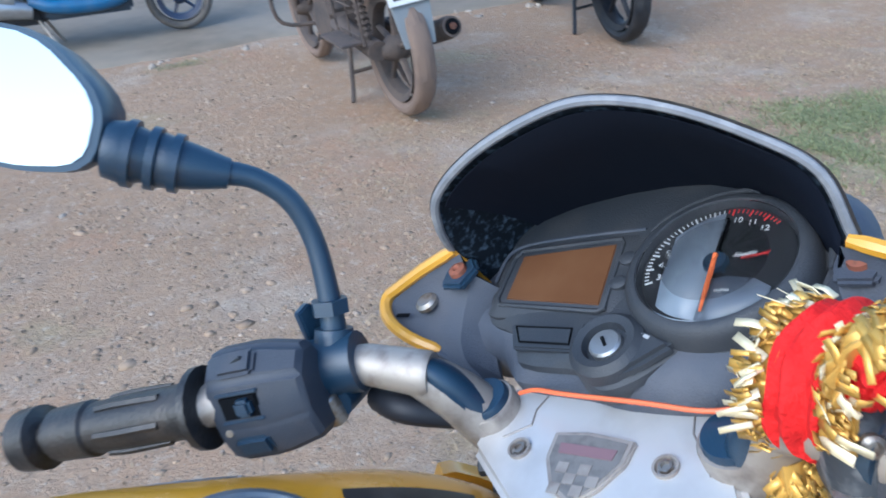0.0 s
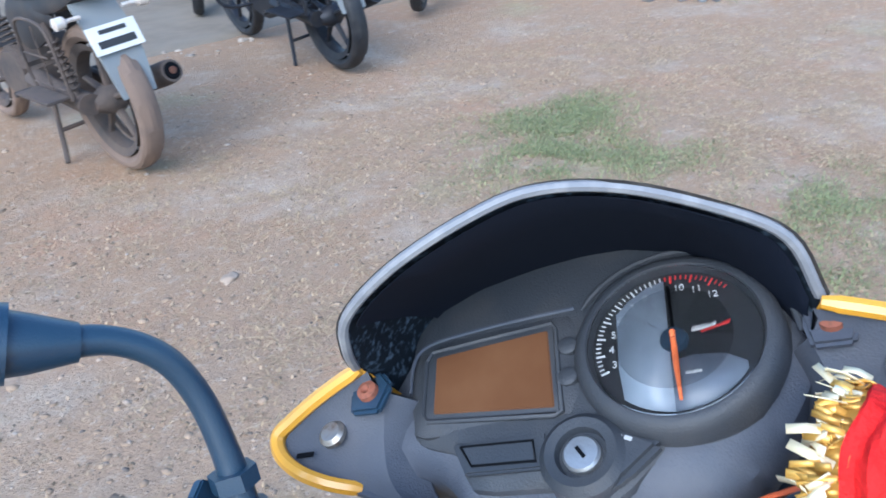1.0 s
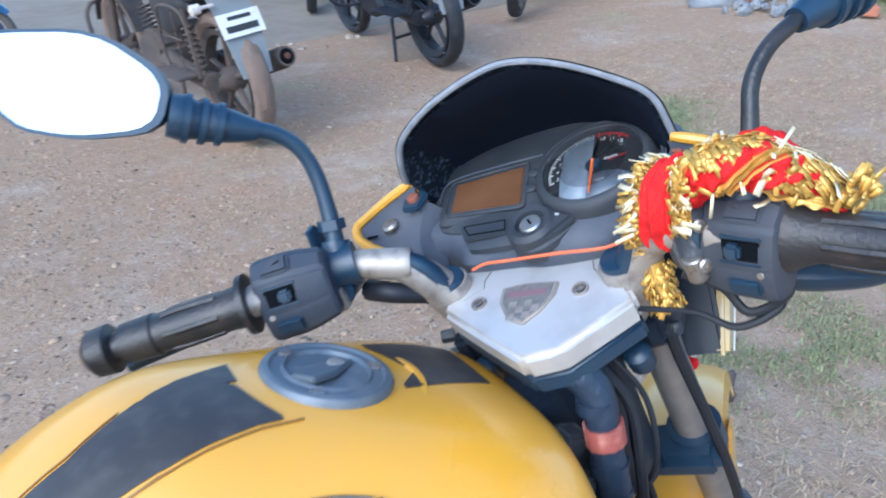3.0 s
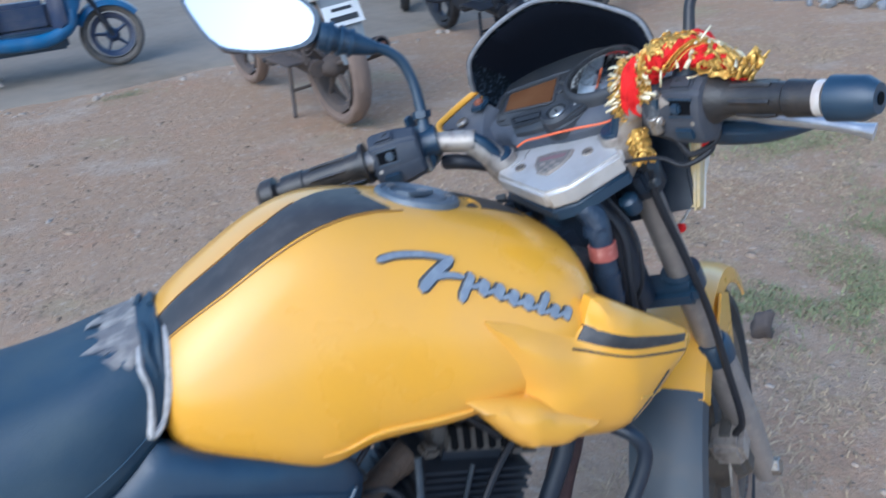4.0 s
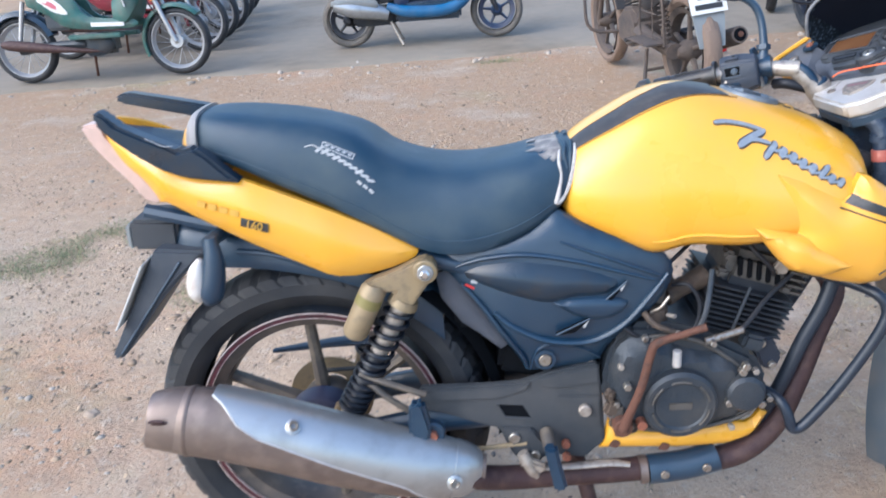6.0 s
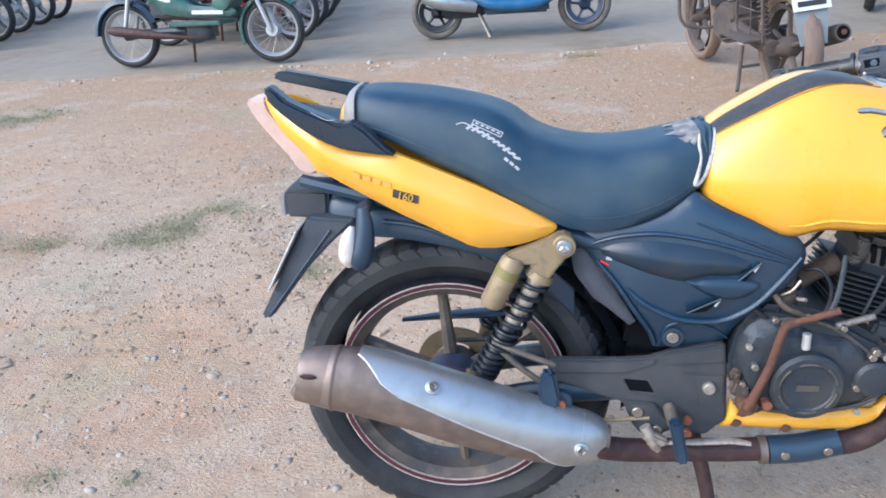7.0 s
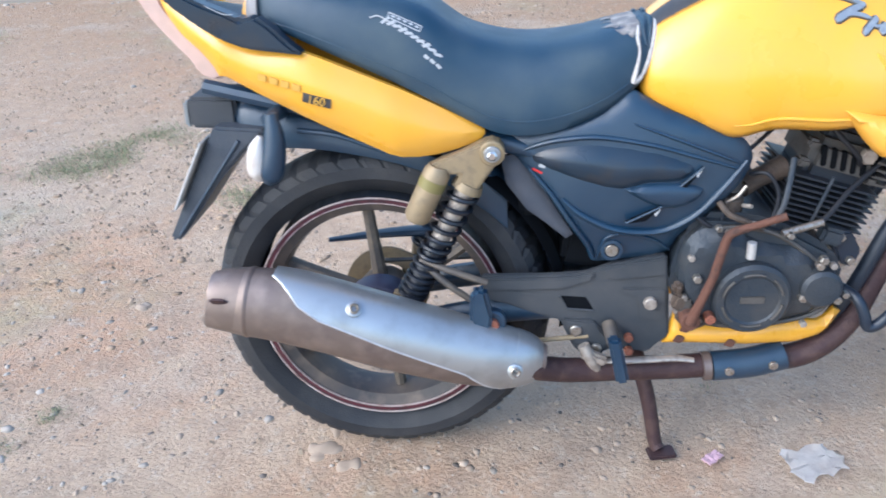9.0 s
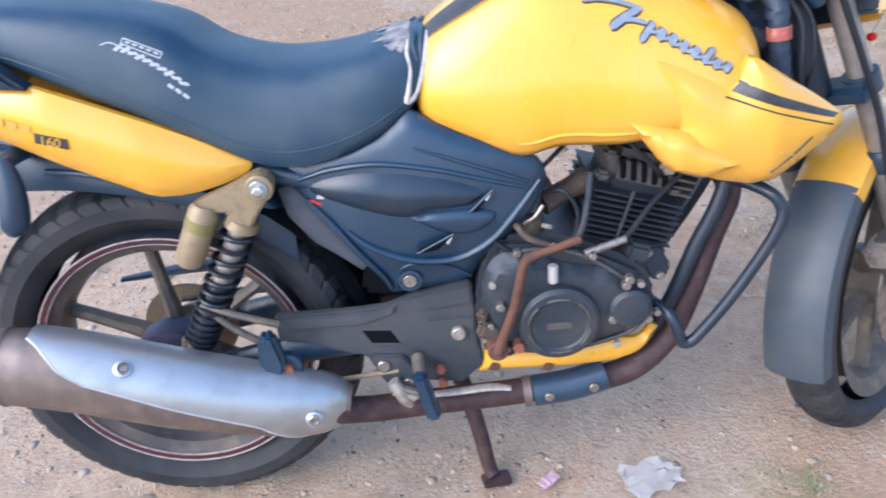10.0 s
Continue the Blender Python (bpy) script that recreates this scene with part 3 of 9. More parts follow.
part("cylinder_head", box((0.118, 0.14, 0.06), tilt @ pose(0.004, 0, 0.128), 0.014), ENGINE_GREY, engine, "grimy dark cylinder head")
for k in range(5):
    part("fin", box((0.035, 0.15, 0.004), tilt @ pose(0.066, 0, 0.108 + 0.012 * k), 0.001), ENGINE_GREY, engine)
for k in range(6):
    part("head_slot", box((0.009, 0.012, 0.034), tilt @ pose(-0.036 + 0.017 * k, -0.068, 0.131, 0, -18, 0), 0.002), BLACK_IN, engine)
part("rocker_cover", box((0.085, 0.10, 0.03), tilt @ pose(-0.005, 0, 0.168), 0.010), ENGINE_BLACK, engine)
for x in (-0.045, 0.03):
    part("bolt", disc(0.007, 0.016, tilt @ Vector((x, -0.052, 0.178)), seg=6), DULL_ALLOY, engine)
for k, (x, z) in enumerate(((0.598, 0.40), (0.605, 0.475), (0.645, 0.528), (0.70, 0.532), (0.76, 0.512), (0.835, 0.455), (0.862, 0.40), (0.80, 0.345))):
    part("bolt", disc(0.006, 0.012, (x, -0.135, z), seg=6), DULL_ALLOY if k % 2 else BOLT, engine)
part("case_seam", tube([(0.60, -0.119, 0.42), (0.615, -0.119, 0.49), (0.66, -0.119, 0.522), (0.74, -0.119, 0.508), (0.81, -0.119, 0.458), (0.848, -0.119, 0.41), (0.832, -0.119, 0.362), (0.76, -0.119, 0.337), (0.68, -0.119, 0.332), (0.618, -0.119, 0.352), (0.60, -0.119, 0.42)], 0.004, 6, 4), ENGINE_GREY, engine)
part("engine_lug", box((0.03, 0.02, 0.035), pose(0.60, -0.13, 0.385), 0.006), ENGINE_GREY, engine)
part("oil_pipe", tube([(0.735, -0.12, 0.525), (0.75, -0.115, 0.56), (0.76, -0.10, 0.60), (0.765, -0.09, 0.63)], 0.005, 8, 4), ENGINE_BLACK, engine)
part("head_plug", disc(0.014, 0.012, tilt @ Vector((0.030, -0.074, 0.150)), seg=6), DULL_ALLOY, engine)
for x, h in ((-0.062, 0.112), (-0.060, 0.146), (0.054, 0.112)):
    part("head_lug", box((0.022, 0.026, 0.016), tilt @ pose(x, -0.062, h), 0.005), ENGINE_GREY, engine)
part("plug_lead", tube([tilt @ Vector((0.02, -0.080, 0.135)), tilt @ Vector((0.0, -0.098, 0.152)), tilt @ Vector((-0.04, -0.09, 0.175)), tilt @ Vector((-0.07, -0.05, 0.20))], 0.0042, 8, 5), CABLE, engine)
part("throttle_cable", tube([(0.655, -0.055, 0.585), (0.668, -0.085, 0.620), (0.70, -0.085, 0.650), (0.74, -0.06, 0.675)], 0.0036, 8, 5), CABLE, engine)
part("fuel_tube", tube([(0.632, -0.07, 0.535), (0.640, -0.085, 0.560), (0.655, -0.08, 0.600), (0.66, -0.06, 0.65)], 0.0035, 8, 5), GOLD_PAINT, engine, "yellowed fuel tube")
part("stud", tube([(0.806, -0.088, 0.512), (0.832, -0.088, 0.592)], 0.0032, 8), ENGINE_BLACK, engine)
part("carburettor", tube([(0.60, -0.03, 0.56), (0.66, -0.04, 0.575), (0.71, -0.03, 0.585)], [0.026, 0.03, 0.022], 14, 4), ENGINE_GREY, engine)
part("carburettor_bowl", box((0.05, 0.05, 0.05), pose(0.645, -0.05, 0.54), 0.01), ENGINE_GREY, engine)
part("drain_nut", disc(0.008, 0.030, (0.698, -0.142, 0.490), (0, 0, 1), 10), ALLOY, engine)
part("clutch_cable", tube([(0.755, -0.122, 0.512), (0.81, -0.116, 0.526), (0.86, -0.09, 0.57), (0.93, -0.06, 0.63), (0.97, -0.04, 0.72)], 0.0045, 8, 6), CABLE, engine)
part("cable_sleeve", tube([(0.750, -0.125, 0.511), (0.814, -0.118, 0.527)], 0.0065, 10), BOLT, engine, "bright cable end")
GRIME = material("oily_brown_grime", (0.075, 0.055, 0.042), 0.7, second=(0.03, 0.026, 0.024), scale=60, dust=0.4, dust_colour=(0.17, 0.12, 0.085), bump=0.6, bump_scale=250)
part("intake_rubber", lathe([(0.018, -0.035), (0.025, -0.030), (0.021, -0.018), (0.026, -0.006), (0.021, 0.006), (0.026, 0.018), (0.020, 0.030)], 18, (0.628, -0.062, 0.566), (1, 0.1, 0.25)), RUBBER, engine, "ribbed rubber intake")
part("float_bowl", lathe([(0.004, -0.028), (0.016, -0.026), (0.022, -0.016), (0.022, 0.012), (0.017, 0.018), (0.004, 0.020)], 18, (0.672, -0.082, 0.548), (0, 0, 1)), GRIME, engine, "grimy float bowl")
part("slide_tube", lathe([(0.015, -0.02), (0.015, 0.026), (0.018, 0.027), (0.018, 0.036), (0.006, 0.040)], 16, (0.676, -0.078, 0.592), (0.1, 0, 1)), ENGINE_GREY, engine)
part("choke_arm", tube([(0.660, -0.102, 0.560), (0.676, -0.108, 0.572), (0.690, -0.106, 0.590)], 0.0030, 8, 4), BOLT, engine)
part("idle_screw", tube([(0.690, -0.098, 0.552), (0.700, -0.112, 0.555)], 0.0038, 8), DULL_ALLOY, engine)
part("vent_hose", tube([(0.660, -0.098, 0.540), (0.650, -0.112, 0.520), (0.628, -0.118, 0.528), (0.604, -0.110, 0.552), (0.594, -0.09, 0.60)], 0.0040, 8, 6), CABLE, engine)
part("vent_hose", tube([(0.700, -0.080, 0.600), (0.724, -0.098, 0.606), (0.742, -0.106, 0.574), (0.736, -0.112, 0.535), (0.716, -0.120, 0.520)], 0.0036, 8, 6), CABLE, engine)
part("intake_stub", tube([(0.694, -0.058, 0.570), (0.735, -0.040, 0.582), (0.770, -0.030, 0.592)], [0.020, 0.017, 0.022], 14, 4), GRIME, engine)
part("chain_tensioner", box((0.040, 0.030, 0.030), pose(0.838, -0.098, 0.494, 0, 18, 0), 0.006), ENGINE_BLACK, engine)
part("engine_mount", prism([(0.838, 0.505), (0.872, 0.498), (0.892, 0.462), (0.882, 0.432), (0.858, 0.440), (0.846, 0.472)], -0.100, -0.088, 0.004), BLACK_FRAME, engine, "black engine mount plate")
for x, z in ((0.852, 0.492), (0.874, 0.448)):
    part("bolt", disc(0.0075, 0.012, (x, -0.104, z), seg=6), BOLT, engine)
for k, (x, z, w, h) in enumerate(((0.590, 0.392, 0.026, 0.030), (0.600, 0.362, 0.030, 0.020), (0.586, 0.418, 0.018, 0.024), (0.626, 0.352, 0.024, 0.016))):
    part("grime_lump", box((w, 0.020, h), pose(x, -0.132 - 0.004 * (k % 2), z, 8 * k, 20 - 13 * k, 10), 0.006), GRIME, engine, "caked oily grime")
part("breather_pipe", tube([(0.718, -0.124, 0.520), (0.690, -0.130, 0.536), (0.662, -0.126, 0.548), (0.646, -0.112, 0.566)], 0.0052, 8, 5), GRIME, engine)
part("gear_spindle", disc(0.009, 0.03, (0.640, -0.142, 0.366), seg=12), RUST_BOLT, engine)
part("kick_lever", tube([(0.606, -0.155, 0.362), (0.618, -0.16, 0.40), (0.636, -0.16, 0.45), (0.650, -0.16, 0.512), (0.660, -0.162, 0.532), (0.70, -0.17, 0.550), (0.735, -0.178, 0.566)], [0.011, 0.008, 0.0075, 0.0075, 0.0075, 0.006, 0.0065], 10, 5), RUST, BIKE, "rusty kick start lever")
part("kick_pivot", disc(0.017, 0.03, (0.606, -0.145, 0.364)), RUST, BIKE, "rusty kick lever pivot")
for s in (-1, 1):
    part("belly_pan", pillow([(0.590, 0.346), (0.583, 0.315), (0.573, 0.284), (0.605, 0.284), (0.721, 0.279), (0.802, 0.282), (0.845, 0.296), (0.860, 0.312), (0.876, 0.345), (0.864, 0.352), (0.850, 0.333), (0.838, 0.326), (0.801, 0.330), (0.74, 0.322), (0.674, 0.318), (0.612, 0.319), (0.600, 0.332)], lambda x, z: 0.095, 0.012, 0.008, s, 0.006, 0.010, 0), YELLOW, BIKE, "yellow belly pan with rusty scratches")
for x, z in ((0.60, 0.298), (0.69, 0.288), (0.61, 0.32)):
    part("rust_stain", pillow([(x - 0.01, z - 0.004), (x + 0.004, z - 0.008), (x + 0.011, z + 0.003), (x - 0.002, z + 0.009)], lambda a, b: 0.1075, 0.0006, 0.001, -1, 0.002, 0.006, 3), RUST, BIKE)

# exhaust
part("exhaust_pipe", tube([(0.91, -0.005, 0.60), (0.965, -0.015, 0.60), (0.998, -0.030, 0.555), (0.972, -0.040, 0.475), (0.940, -0.052, 0.378), (0.900, -0.070, 0.303), (0.836, -0.085, 0.256), (0.75, -0.09, 0.240), (0.62, -0.095, 0.232), (0.50, -0.105, 0.235), (0.40, -0.13, 0.25), (0.33, -0.17, 0.285)], [0.018, 0.019, 0.020, 0.020, 0.020, 0.021, 0.0225, 0.0225, 0.0225, 0.0225, 0.0225, 0.0225], 16, 6), DARK_RUST, BIKE, "rust-brown exhaust pipe")
part("heat_shield", tube([(0.665, -0.098, 0.234), (0.73, -0.098, 0.241), (0.79, -0.095, 0.256)], 0.0275, 16, 4), PLASTIC, BIKE, "black exhaust heat shield")
for x, z in ((0.69, 0.24), (0.765, 0.252)):
    part("bolt", disc(0.008, 0.006, (x, -0.126, z)), BOLT, BIKE)
part("pipe_clamp", tube([(0.648, -0.097, 0.233), (0.662, -0.097, 0.234)], 0.027, 14), BROWN_STEEL, BIKE)
MUFF = [(-0.205, 0.444, 0.044), (-0.200, 0.443, 0.051), (-0.17, 0.441, 0.058), (-0.135, 0.436, 0.062), (-0.08, 0.424, 0.065), (0.0, 0.397, 0.065), (0.1, 0.359, 0.065), (0.2, 0.322, 0.062), (0.26, 0.304, 0.058), (0.31, 0.293, 0.048), (0.36, 0.284, 0.03)]


def muffler_ring(t, grow=0.0, angles=None):
    """A section of the silencer at t from 0 (tail) to 1 (pipe), as points round its axis."""
    line = spline(MUFF, 6)
    f = t * (len(line) - 1)
    i = min(int(f), len(line) - 2)
    p = line[i] + (line[i + 1] - line[i]) * (f - i)
    d = line[i + 1] - line[i]
    d = Vector((d[0], 0, d[1])).normalized()
    up = Vector((-d.z, 0, d.x))
    y = lerp(p[0], [(-0.2, -0.192), (0.1, -0.178), (0.36, -0.15)])
    c, r = Vector((p[0], y, p[1])), float(p[2]) + grow
    return [c + r * (math.sin(a) * up + 0.86 * math.cos(a) * Vector((0, -1, 0))) for a in angles]


ROUND = [2 * math.pi * k / 28 for k in range(28)]
muffler = part("muffler", skin([muffler_ring(k / 40, 0, ROUND) for k in range(2, 41)]), BROWN_STEEL, BIKE, "brown-grey steel muffler with silver shield")
part("tail_cap", skin([muffler_ring(0.0, -0.012, ROUND), muffler_ring(0.02, -0.004, ROUND), muffler_ring(0.06, 0.002, ROUND), muffler_ring(0.28, 0.001, ROUND), muffler_ring(0.285, 0.0025, ROUND), muffler_ring(0.292, 0.0025, ROUND), muffler_ring(0.302, 0.0, ROUND)]), BROWN_STEEL, muffler, "browned muffler end cap")
part("tail_slot", box((0.030, 0.006, 0.013), pose(-0.176, -0.2385, 0.466, 32, 8, 4), 0.005), DARK_RUST, muffler)
shell = []
for k in range(25):
    t = 0.365 + 0.535 * k / 24
    low = lerp(k / 24, [(0, 1.3), (0.06, 1.0), (0.12, 0.6), (0.2, 0.36), (0.42, 0.15), (0.7, -0.15), (0.9, -0.8), (1, -1.3)])
    fan = [1.9 + (low - 1.9) * i / 14 for i in range(15)]
    shell.append(muffler_ring(t, 0.006, fan) + muffler_ring(t, 0.003, fan[::-1]))
part("silver_shield", skin(shell), STEEL, muffler, "brushed silver muffler shield")
part("shield_lip", tube([(Vector(r[14]) * 0.5 + Vector(r[15]) * 0.5) for r in shell], 0.0022, 7), PALE_ALLOY, muffler, "bright rolled edge of the shield")
part("front_collar", skin([muffler_ring(t, g, ROUND) for t, g in ((0.885, 0.0), (0.89, 0.007), (0.93, 0.008), (0.965, 0.006), (0.99, -0.001), (0.998, -0.004))]), STEEL, muffler)
for place, way in (((0.045, -0.2215, 0.437), (0.22, -0.68, 0.70)), ((0.308, -0.206, 0.300), (0.1, -0.95, 0.25))):
    part("bolt_washer", lathe([(0.0135, -0.002), (0.0135, 0.003), (0.012, 0.004), (0.004, 0.004)], 18, place, way), STEEL, muffler)
    part("bolt", lathe([(0.0095, 0), (0.0095, 0.006), (0.007, 0.008), (0.004, 0.004)], 12, place, way), BOLT, muffler)
# rear shocks: a forged top bracket carries the spring and, behind it, the gas reservoir
BLACK_SPRING = material("black_spring_paint", (0.006, 0.009, 0.016), 0.38, second=(0.02, 0.022, 0.028), scale=80)
OLIVE = material("olive_label", (0.2, 0.17, 0.06), 0.5)
for s in (-1, 1):
    top, bottom = Vector((0.236, s * 0.112, 0.606)), Vector((0.096, s * 0.105, 0.345))
    d = (bottom - top).normalized()
    side_way = d.cross(Vector((0, 1, 0)))
    shock = part("shock_absorber", tube([top, bottom], 0.011, 12), GOLD_PAINT, BIKE, "tarnished gold shock absorber with black spring")
    part("shock_bracket", prism([(0.300, 0.668), (0.297, 0.682), (0.287, 0.691), (0.274, 0.692), (0.258, 0.684), (0.225, 0.669), (0.192, 0.658), (0.170, 0.647), (0.172, 0.630), (0.200, 0.634), (0.226, 0.634), (0.214, 0.612), (0.246, 0.592), (0.262, 0.618), (0.288, 0.652)], s * 0.104, s * 0.132, 0.004), GOLD_PAINT, shock, "forged gold top bracket")
    eye = part("top_eye", disc(0.0205, 0.012, (0.280, s * 0.136, 0.671), seg=28), GOLD_PAINT, shock)
    part("washer", disc(0.0135, 0.006, (0.280, s * 0.143, 0.671), seg=24), STEEL, eye)
    part("bolt", lathe([(0.0085, 0), (0.0085, 0.008), (0.006, 0.010), (0.003, 0.010)], 6, (0.280, s * 0.145, 0.671), (0, s, 0)), CHROME, eye)
    coil = []
    for k in range(200):
        a, f = k * 2 * math.pi * 13 / 199, k / 199
        t = 0.008 + 0.226 * (f + 0.10 * math.sin(math.pi * f))
        coil.append(top + d * t + 0.0235 * (math.cos(a) * Vector((0, 1, 0)) + math.sin(a) * side_way))
    part("spring", tube(coil, 0.0044, 7), BLACK_SPRING, shock, "black coil spring")
    part("shock_body", tube([top, top + d * 0.11], 0.0165, 16), DULL_ALLOY, shock)
    part("bump_stop", tube([top + d * 0.11, top + d * 0.125, top + d * 0.225, top + d * 0.235], [0.0165, 0.019, 0.019, 0.026], 16), BLACK_SPRING, shock)
    part("spring_cap", tube([top - d * 0.010, top + d * 0.004], [0.024, 0.0275], 18), GOLD_PAINT, shock)
    part("lower_fork", tube([top + d * 0.235, top + d * 0.262, bottom], [0.022, 0.013, 0.012], 12), GOLD_PAINT, shock)
    part("lower_eye", disc(0.018, 0.03, bottom), GOLD_PAINT, shock)
    can = part("reservoir", tube([(0.1925, s * 0.124, 0.648), (0.189, s * 0.124, 0.638), (0.150, s * 0.124, 0.560), (0.147, s * 0.124, 0.553)], [0.016, 0.0225, 0.0225, 0.018], 22), GOLD_PAINT, shock, "gold gas reservoir")
    part("reservoir_label", tube([(0.1835, s * 0.1245, 0.627), (0.1755, s * 0.1245, 0.611)], 0.0229, 22), OLIVE, can)

# foot plates, pegs, stand
plate_out = [(0.25, 0.430), (0.374, 0.429), (0.434, 0.432), (0.483, 0.450), (0.572, 0.464), (0.580, 0.38), (0.584, 0.302), (0.562, 0.284), (0.548, 0.267), (0.485, 0.277), (0.439, 0.255), (0.413, 0.282), (0.390, 0.338), (0.356, 0.348), (0.293, 0.374), (0.25, 0.384)]
for s in (-1, 1):
    hang = part("foot_plate", prism(plate_out, s * 0.085, s * 0.103, 0.004), FOOT_PLATE, BIKE, "dusty black footrest plate")
    part("plate_arm", prism([(0.253, 0.427), (0.374, 0.426), (0.433, 0.429), (0.452, 0.436), (0.442, 0.420), (0.392, 0.404), (0.30, 0.404), (0.254, 0.402)], s * 0.102, s * 0.108, 0.0025), FOOT_PLATE, hang)
    part("plate_web", prism([(0.462, 0.440), (0.484, 0.447), (0.570, 0.461), (0.573, 0.428), (0.50, 0.420), (0.474, 0.421)], s * 0.102, s * 0.107, 0.003), FOOT_PLATE, hang)
    part("plate_recess", prism([(0.389, 0.390), (0.435, 0.386), (0.449, 0.359), (0.402, 0.364)], s * 0.1000, s * 0.1042, 0.001), BLACK_IN, hang)
    part("recess_rim", tube([(x, s * 0.1055, z) for x, z in ((0.449, 0.359), (0.402, 0.364), (0.389, 0.390))], 0.0022, 6), FOOT_PLATE, hang)
    part("plate_pad", prism([(0.497, 0.404), (0.574, 0.402), (0.576, 0.336), (0.530, 0.338), (0.522, 0.385), (0.500, 0.392)], s * 0.102, s * 0.107, 0.003), FOOT_PLATE, hang)
    part("lower_lug", prism([(0.395, 0.345), (0.45, 0.34), (0.478, 0.30), (0.462, 0.265), (0.435, 0.27), (0.415, 0.30)], s * 0.10, s * 0.112, 0.003), FOOT_PLATE, hang)
    for x, z, r, mat in ((0.546, 0.376, 0.012, DULL_ALLOY), (0.417, 0.324, 0.011, BOLT), (0.511, 0.306, 0.008, RUST_BOLT), (0.512, 0.278, 0.008, RUST_BOLT), (0.454, 0.285, 0.010, BOLT)):
        part("bolt", disc(r, 0.012, (x, s * 0.112, z), seg=10), mat, hang)
    part("pedal_bracket", box((0.05, 0.02, 0.02), pose(0.448, s * 0.128, 0.277, 0, 25, 0), 0.005), DULL_ALLOY, hang, "worn silver pedal bracket")
    part("pedal_bracket", tube([(0.43, s * 0.125, 0.30), (0.445, s * 0.13, 0.27), (0.455, s * 0.128, 0.25)], [0.011, 0.012, 0.008], 10, 3), DULL_ALLOY, hang)
    part("footpeg", tube([(0.475, s * 0.11, 0.335), (0.478, s * 0.13, 0.327), (0.48, s * 0.152, 0.318)], [0.012, 0.013, 0.012], 10, 3), SPOKE, hang, "worn footpeg")
    part("peg_rubber", prism([(0.466, 0.342), (0.489, 0.341), (0.507, 0.254), (0.484, 0.25)], s * 0.155, s * 0.18, 0.005), PLASTIC, hang, "blue-black peg rubber")
    part("brake_pedal" if s < 0 else "gear_pedal", tube([(0.455, s * 0.122, 0.262), (0.52, s * 0.125, 0.266), (0.59, s * 0.125, 0.270), (0.625, s * 0.13, 0.268)], [0.006, 0.008, 0.009, 0.006], 10, 4, flat=0.6), DULL_ALLOY, hang)
    part("pillion_bracket", tube([(0.147, s * 0.12, 0.476), (0.20, s * 0.13, 0.458), (0.262, s * 0.125, 0.430)], 0.006, 8, 3), SPOKE, hang)
    part("pillion_bracket", tube([(0.149, s * 0.12, 0.474), (0.19, s * 0.13, 0.435), (0.235, s * 0.125, 0.395)], 0.006, 8, 3), SPOKE, hang)
    part("pillion_peg", prism([(0.235, 0.434), (0.248, 0.444), (0.262, 0.440), (0.272, 0.388), (0.266, 0.356), (0.240, 0.350), (0.231, 0.388)], s * 0.150, s * 0.176, 0.006), PLASTIC, hang, "folded pillion footpeg")
    part("hanger_eye", disc(0.024, 0.02, (0.270, s * 0.150, 0.368)), PLASTIC, hang)
    part("bolt", disc(0.012, 0.012, (0.270, s * 0.163, 0.368), seg=8), RUST_BOLT, hang)
part("brake_rod", tube([(0.12, -0.10, 0.255), (0.3, -0.1, 0.29), (0.44, -0.11, 0.31)], 0.0045, 8), GOLD_PAINT, BIKE)
part("drum_arm", tube([(0.08, -0.085, 0.33), (0.10, -0.095, 0.40)], [0.012, 0.008], 8), GOLD_PAINT, BIKE)
part("prop_stand", tube([(0.535, -0.01, 0.235), (0.565, -0.04, 0.12), (0.58, -0.055, 0.03), (0.588, -0.066, 0.013)], [0.016, 0.015, 0.014, 0.013], 10, 4), DARK_RUST, BIKE, "rusty stand leg")
part("stand_foot", box((0.055, 0.035, 0.008), pose(0.592, -0.07, 0.008, 4, 0, 10), 0.003), DARK_RUST, BIKE)

# crash guard
for s in (-1, 1):
    part("crash_guard", tube([(0.858, s * 0.085, 0.397), (0.884, s * 0.125, 0.388), (0.897, s * 0.138, 0.362), (0.904, s * 0.140, 0.341), (0.918, s * 0.140, 0.341), (0.937, s * 0.140, 0.362), (0.975, s * 0.140, 0.417), (1.016, s * 0.140, 0.489), (1.037, s * 0.140, 0.537), (1.041, s * 0.136, 0.564), (1.026, s * 0.125, 0.586), (0.995, s * 0.09, 0.594), (0.95, s * 0.05, 0.60)], 0.0096, 12, 5), BLACK_FRAME, BIKE, "bent black crash guard tube")

# ---------------------------------------------------------------- bodywork
TANK = [(0.515, 0.745, 0.80, 0.066), (0.522, 0.737, 0.835, 0.088), (0.545, 0.722, 0.862, 0.105), (0.60, 0.697, 0.896, 0.122), (0.66, 0.671, 0.925, 0.132), (0.72, 0.683, 0.934, 0.138), (0.80, 0.681, 0.917, 0.148),
        (0.86, 0.690, 0.898, 0.156), (0.92, 0.70, 0.875, 0.16), (0.965, 0.715, 0.852, 0.15), (0.992, 0.735, 0.832, 0.125), (1.004, 0.755, 0.80, 0.085)]
HALF = [(0.0, 1.0), (0.16, 0.998), (0.34, 0.985), (0.5, 0.945), (0.64, 0.87), (0.77, 0.76), (0.88, 0.62), (0.96, 0.47), (1.0, 0.32), (0.985, 0.17), (0.93, 0.06), (0.82, 0.01), (0.5, 0.0)]
tank = part("tank", body_loft(TANK, HALF, 5), YELLOW, BIKE, "glossy yellow fuel tank with black stripes", sharp=60)


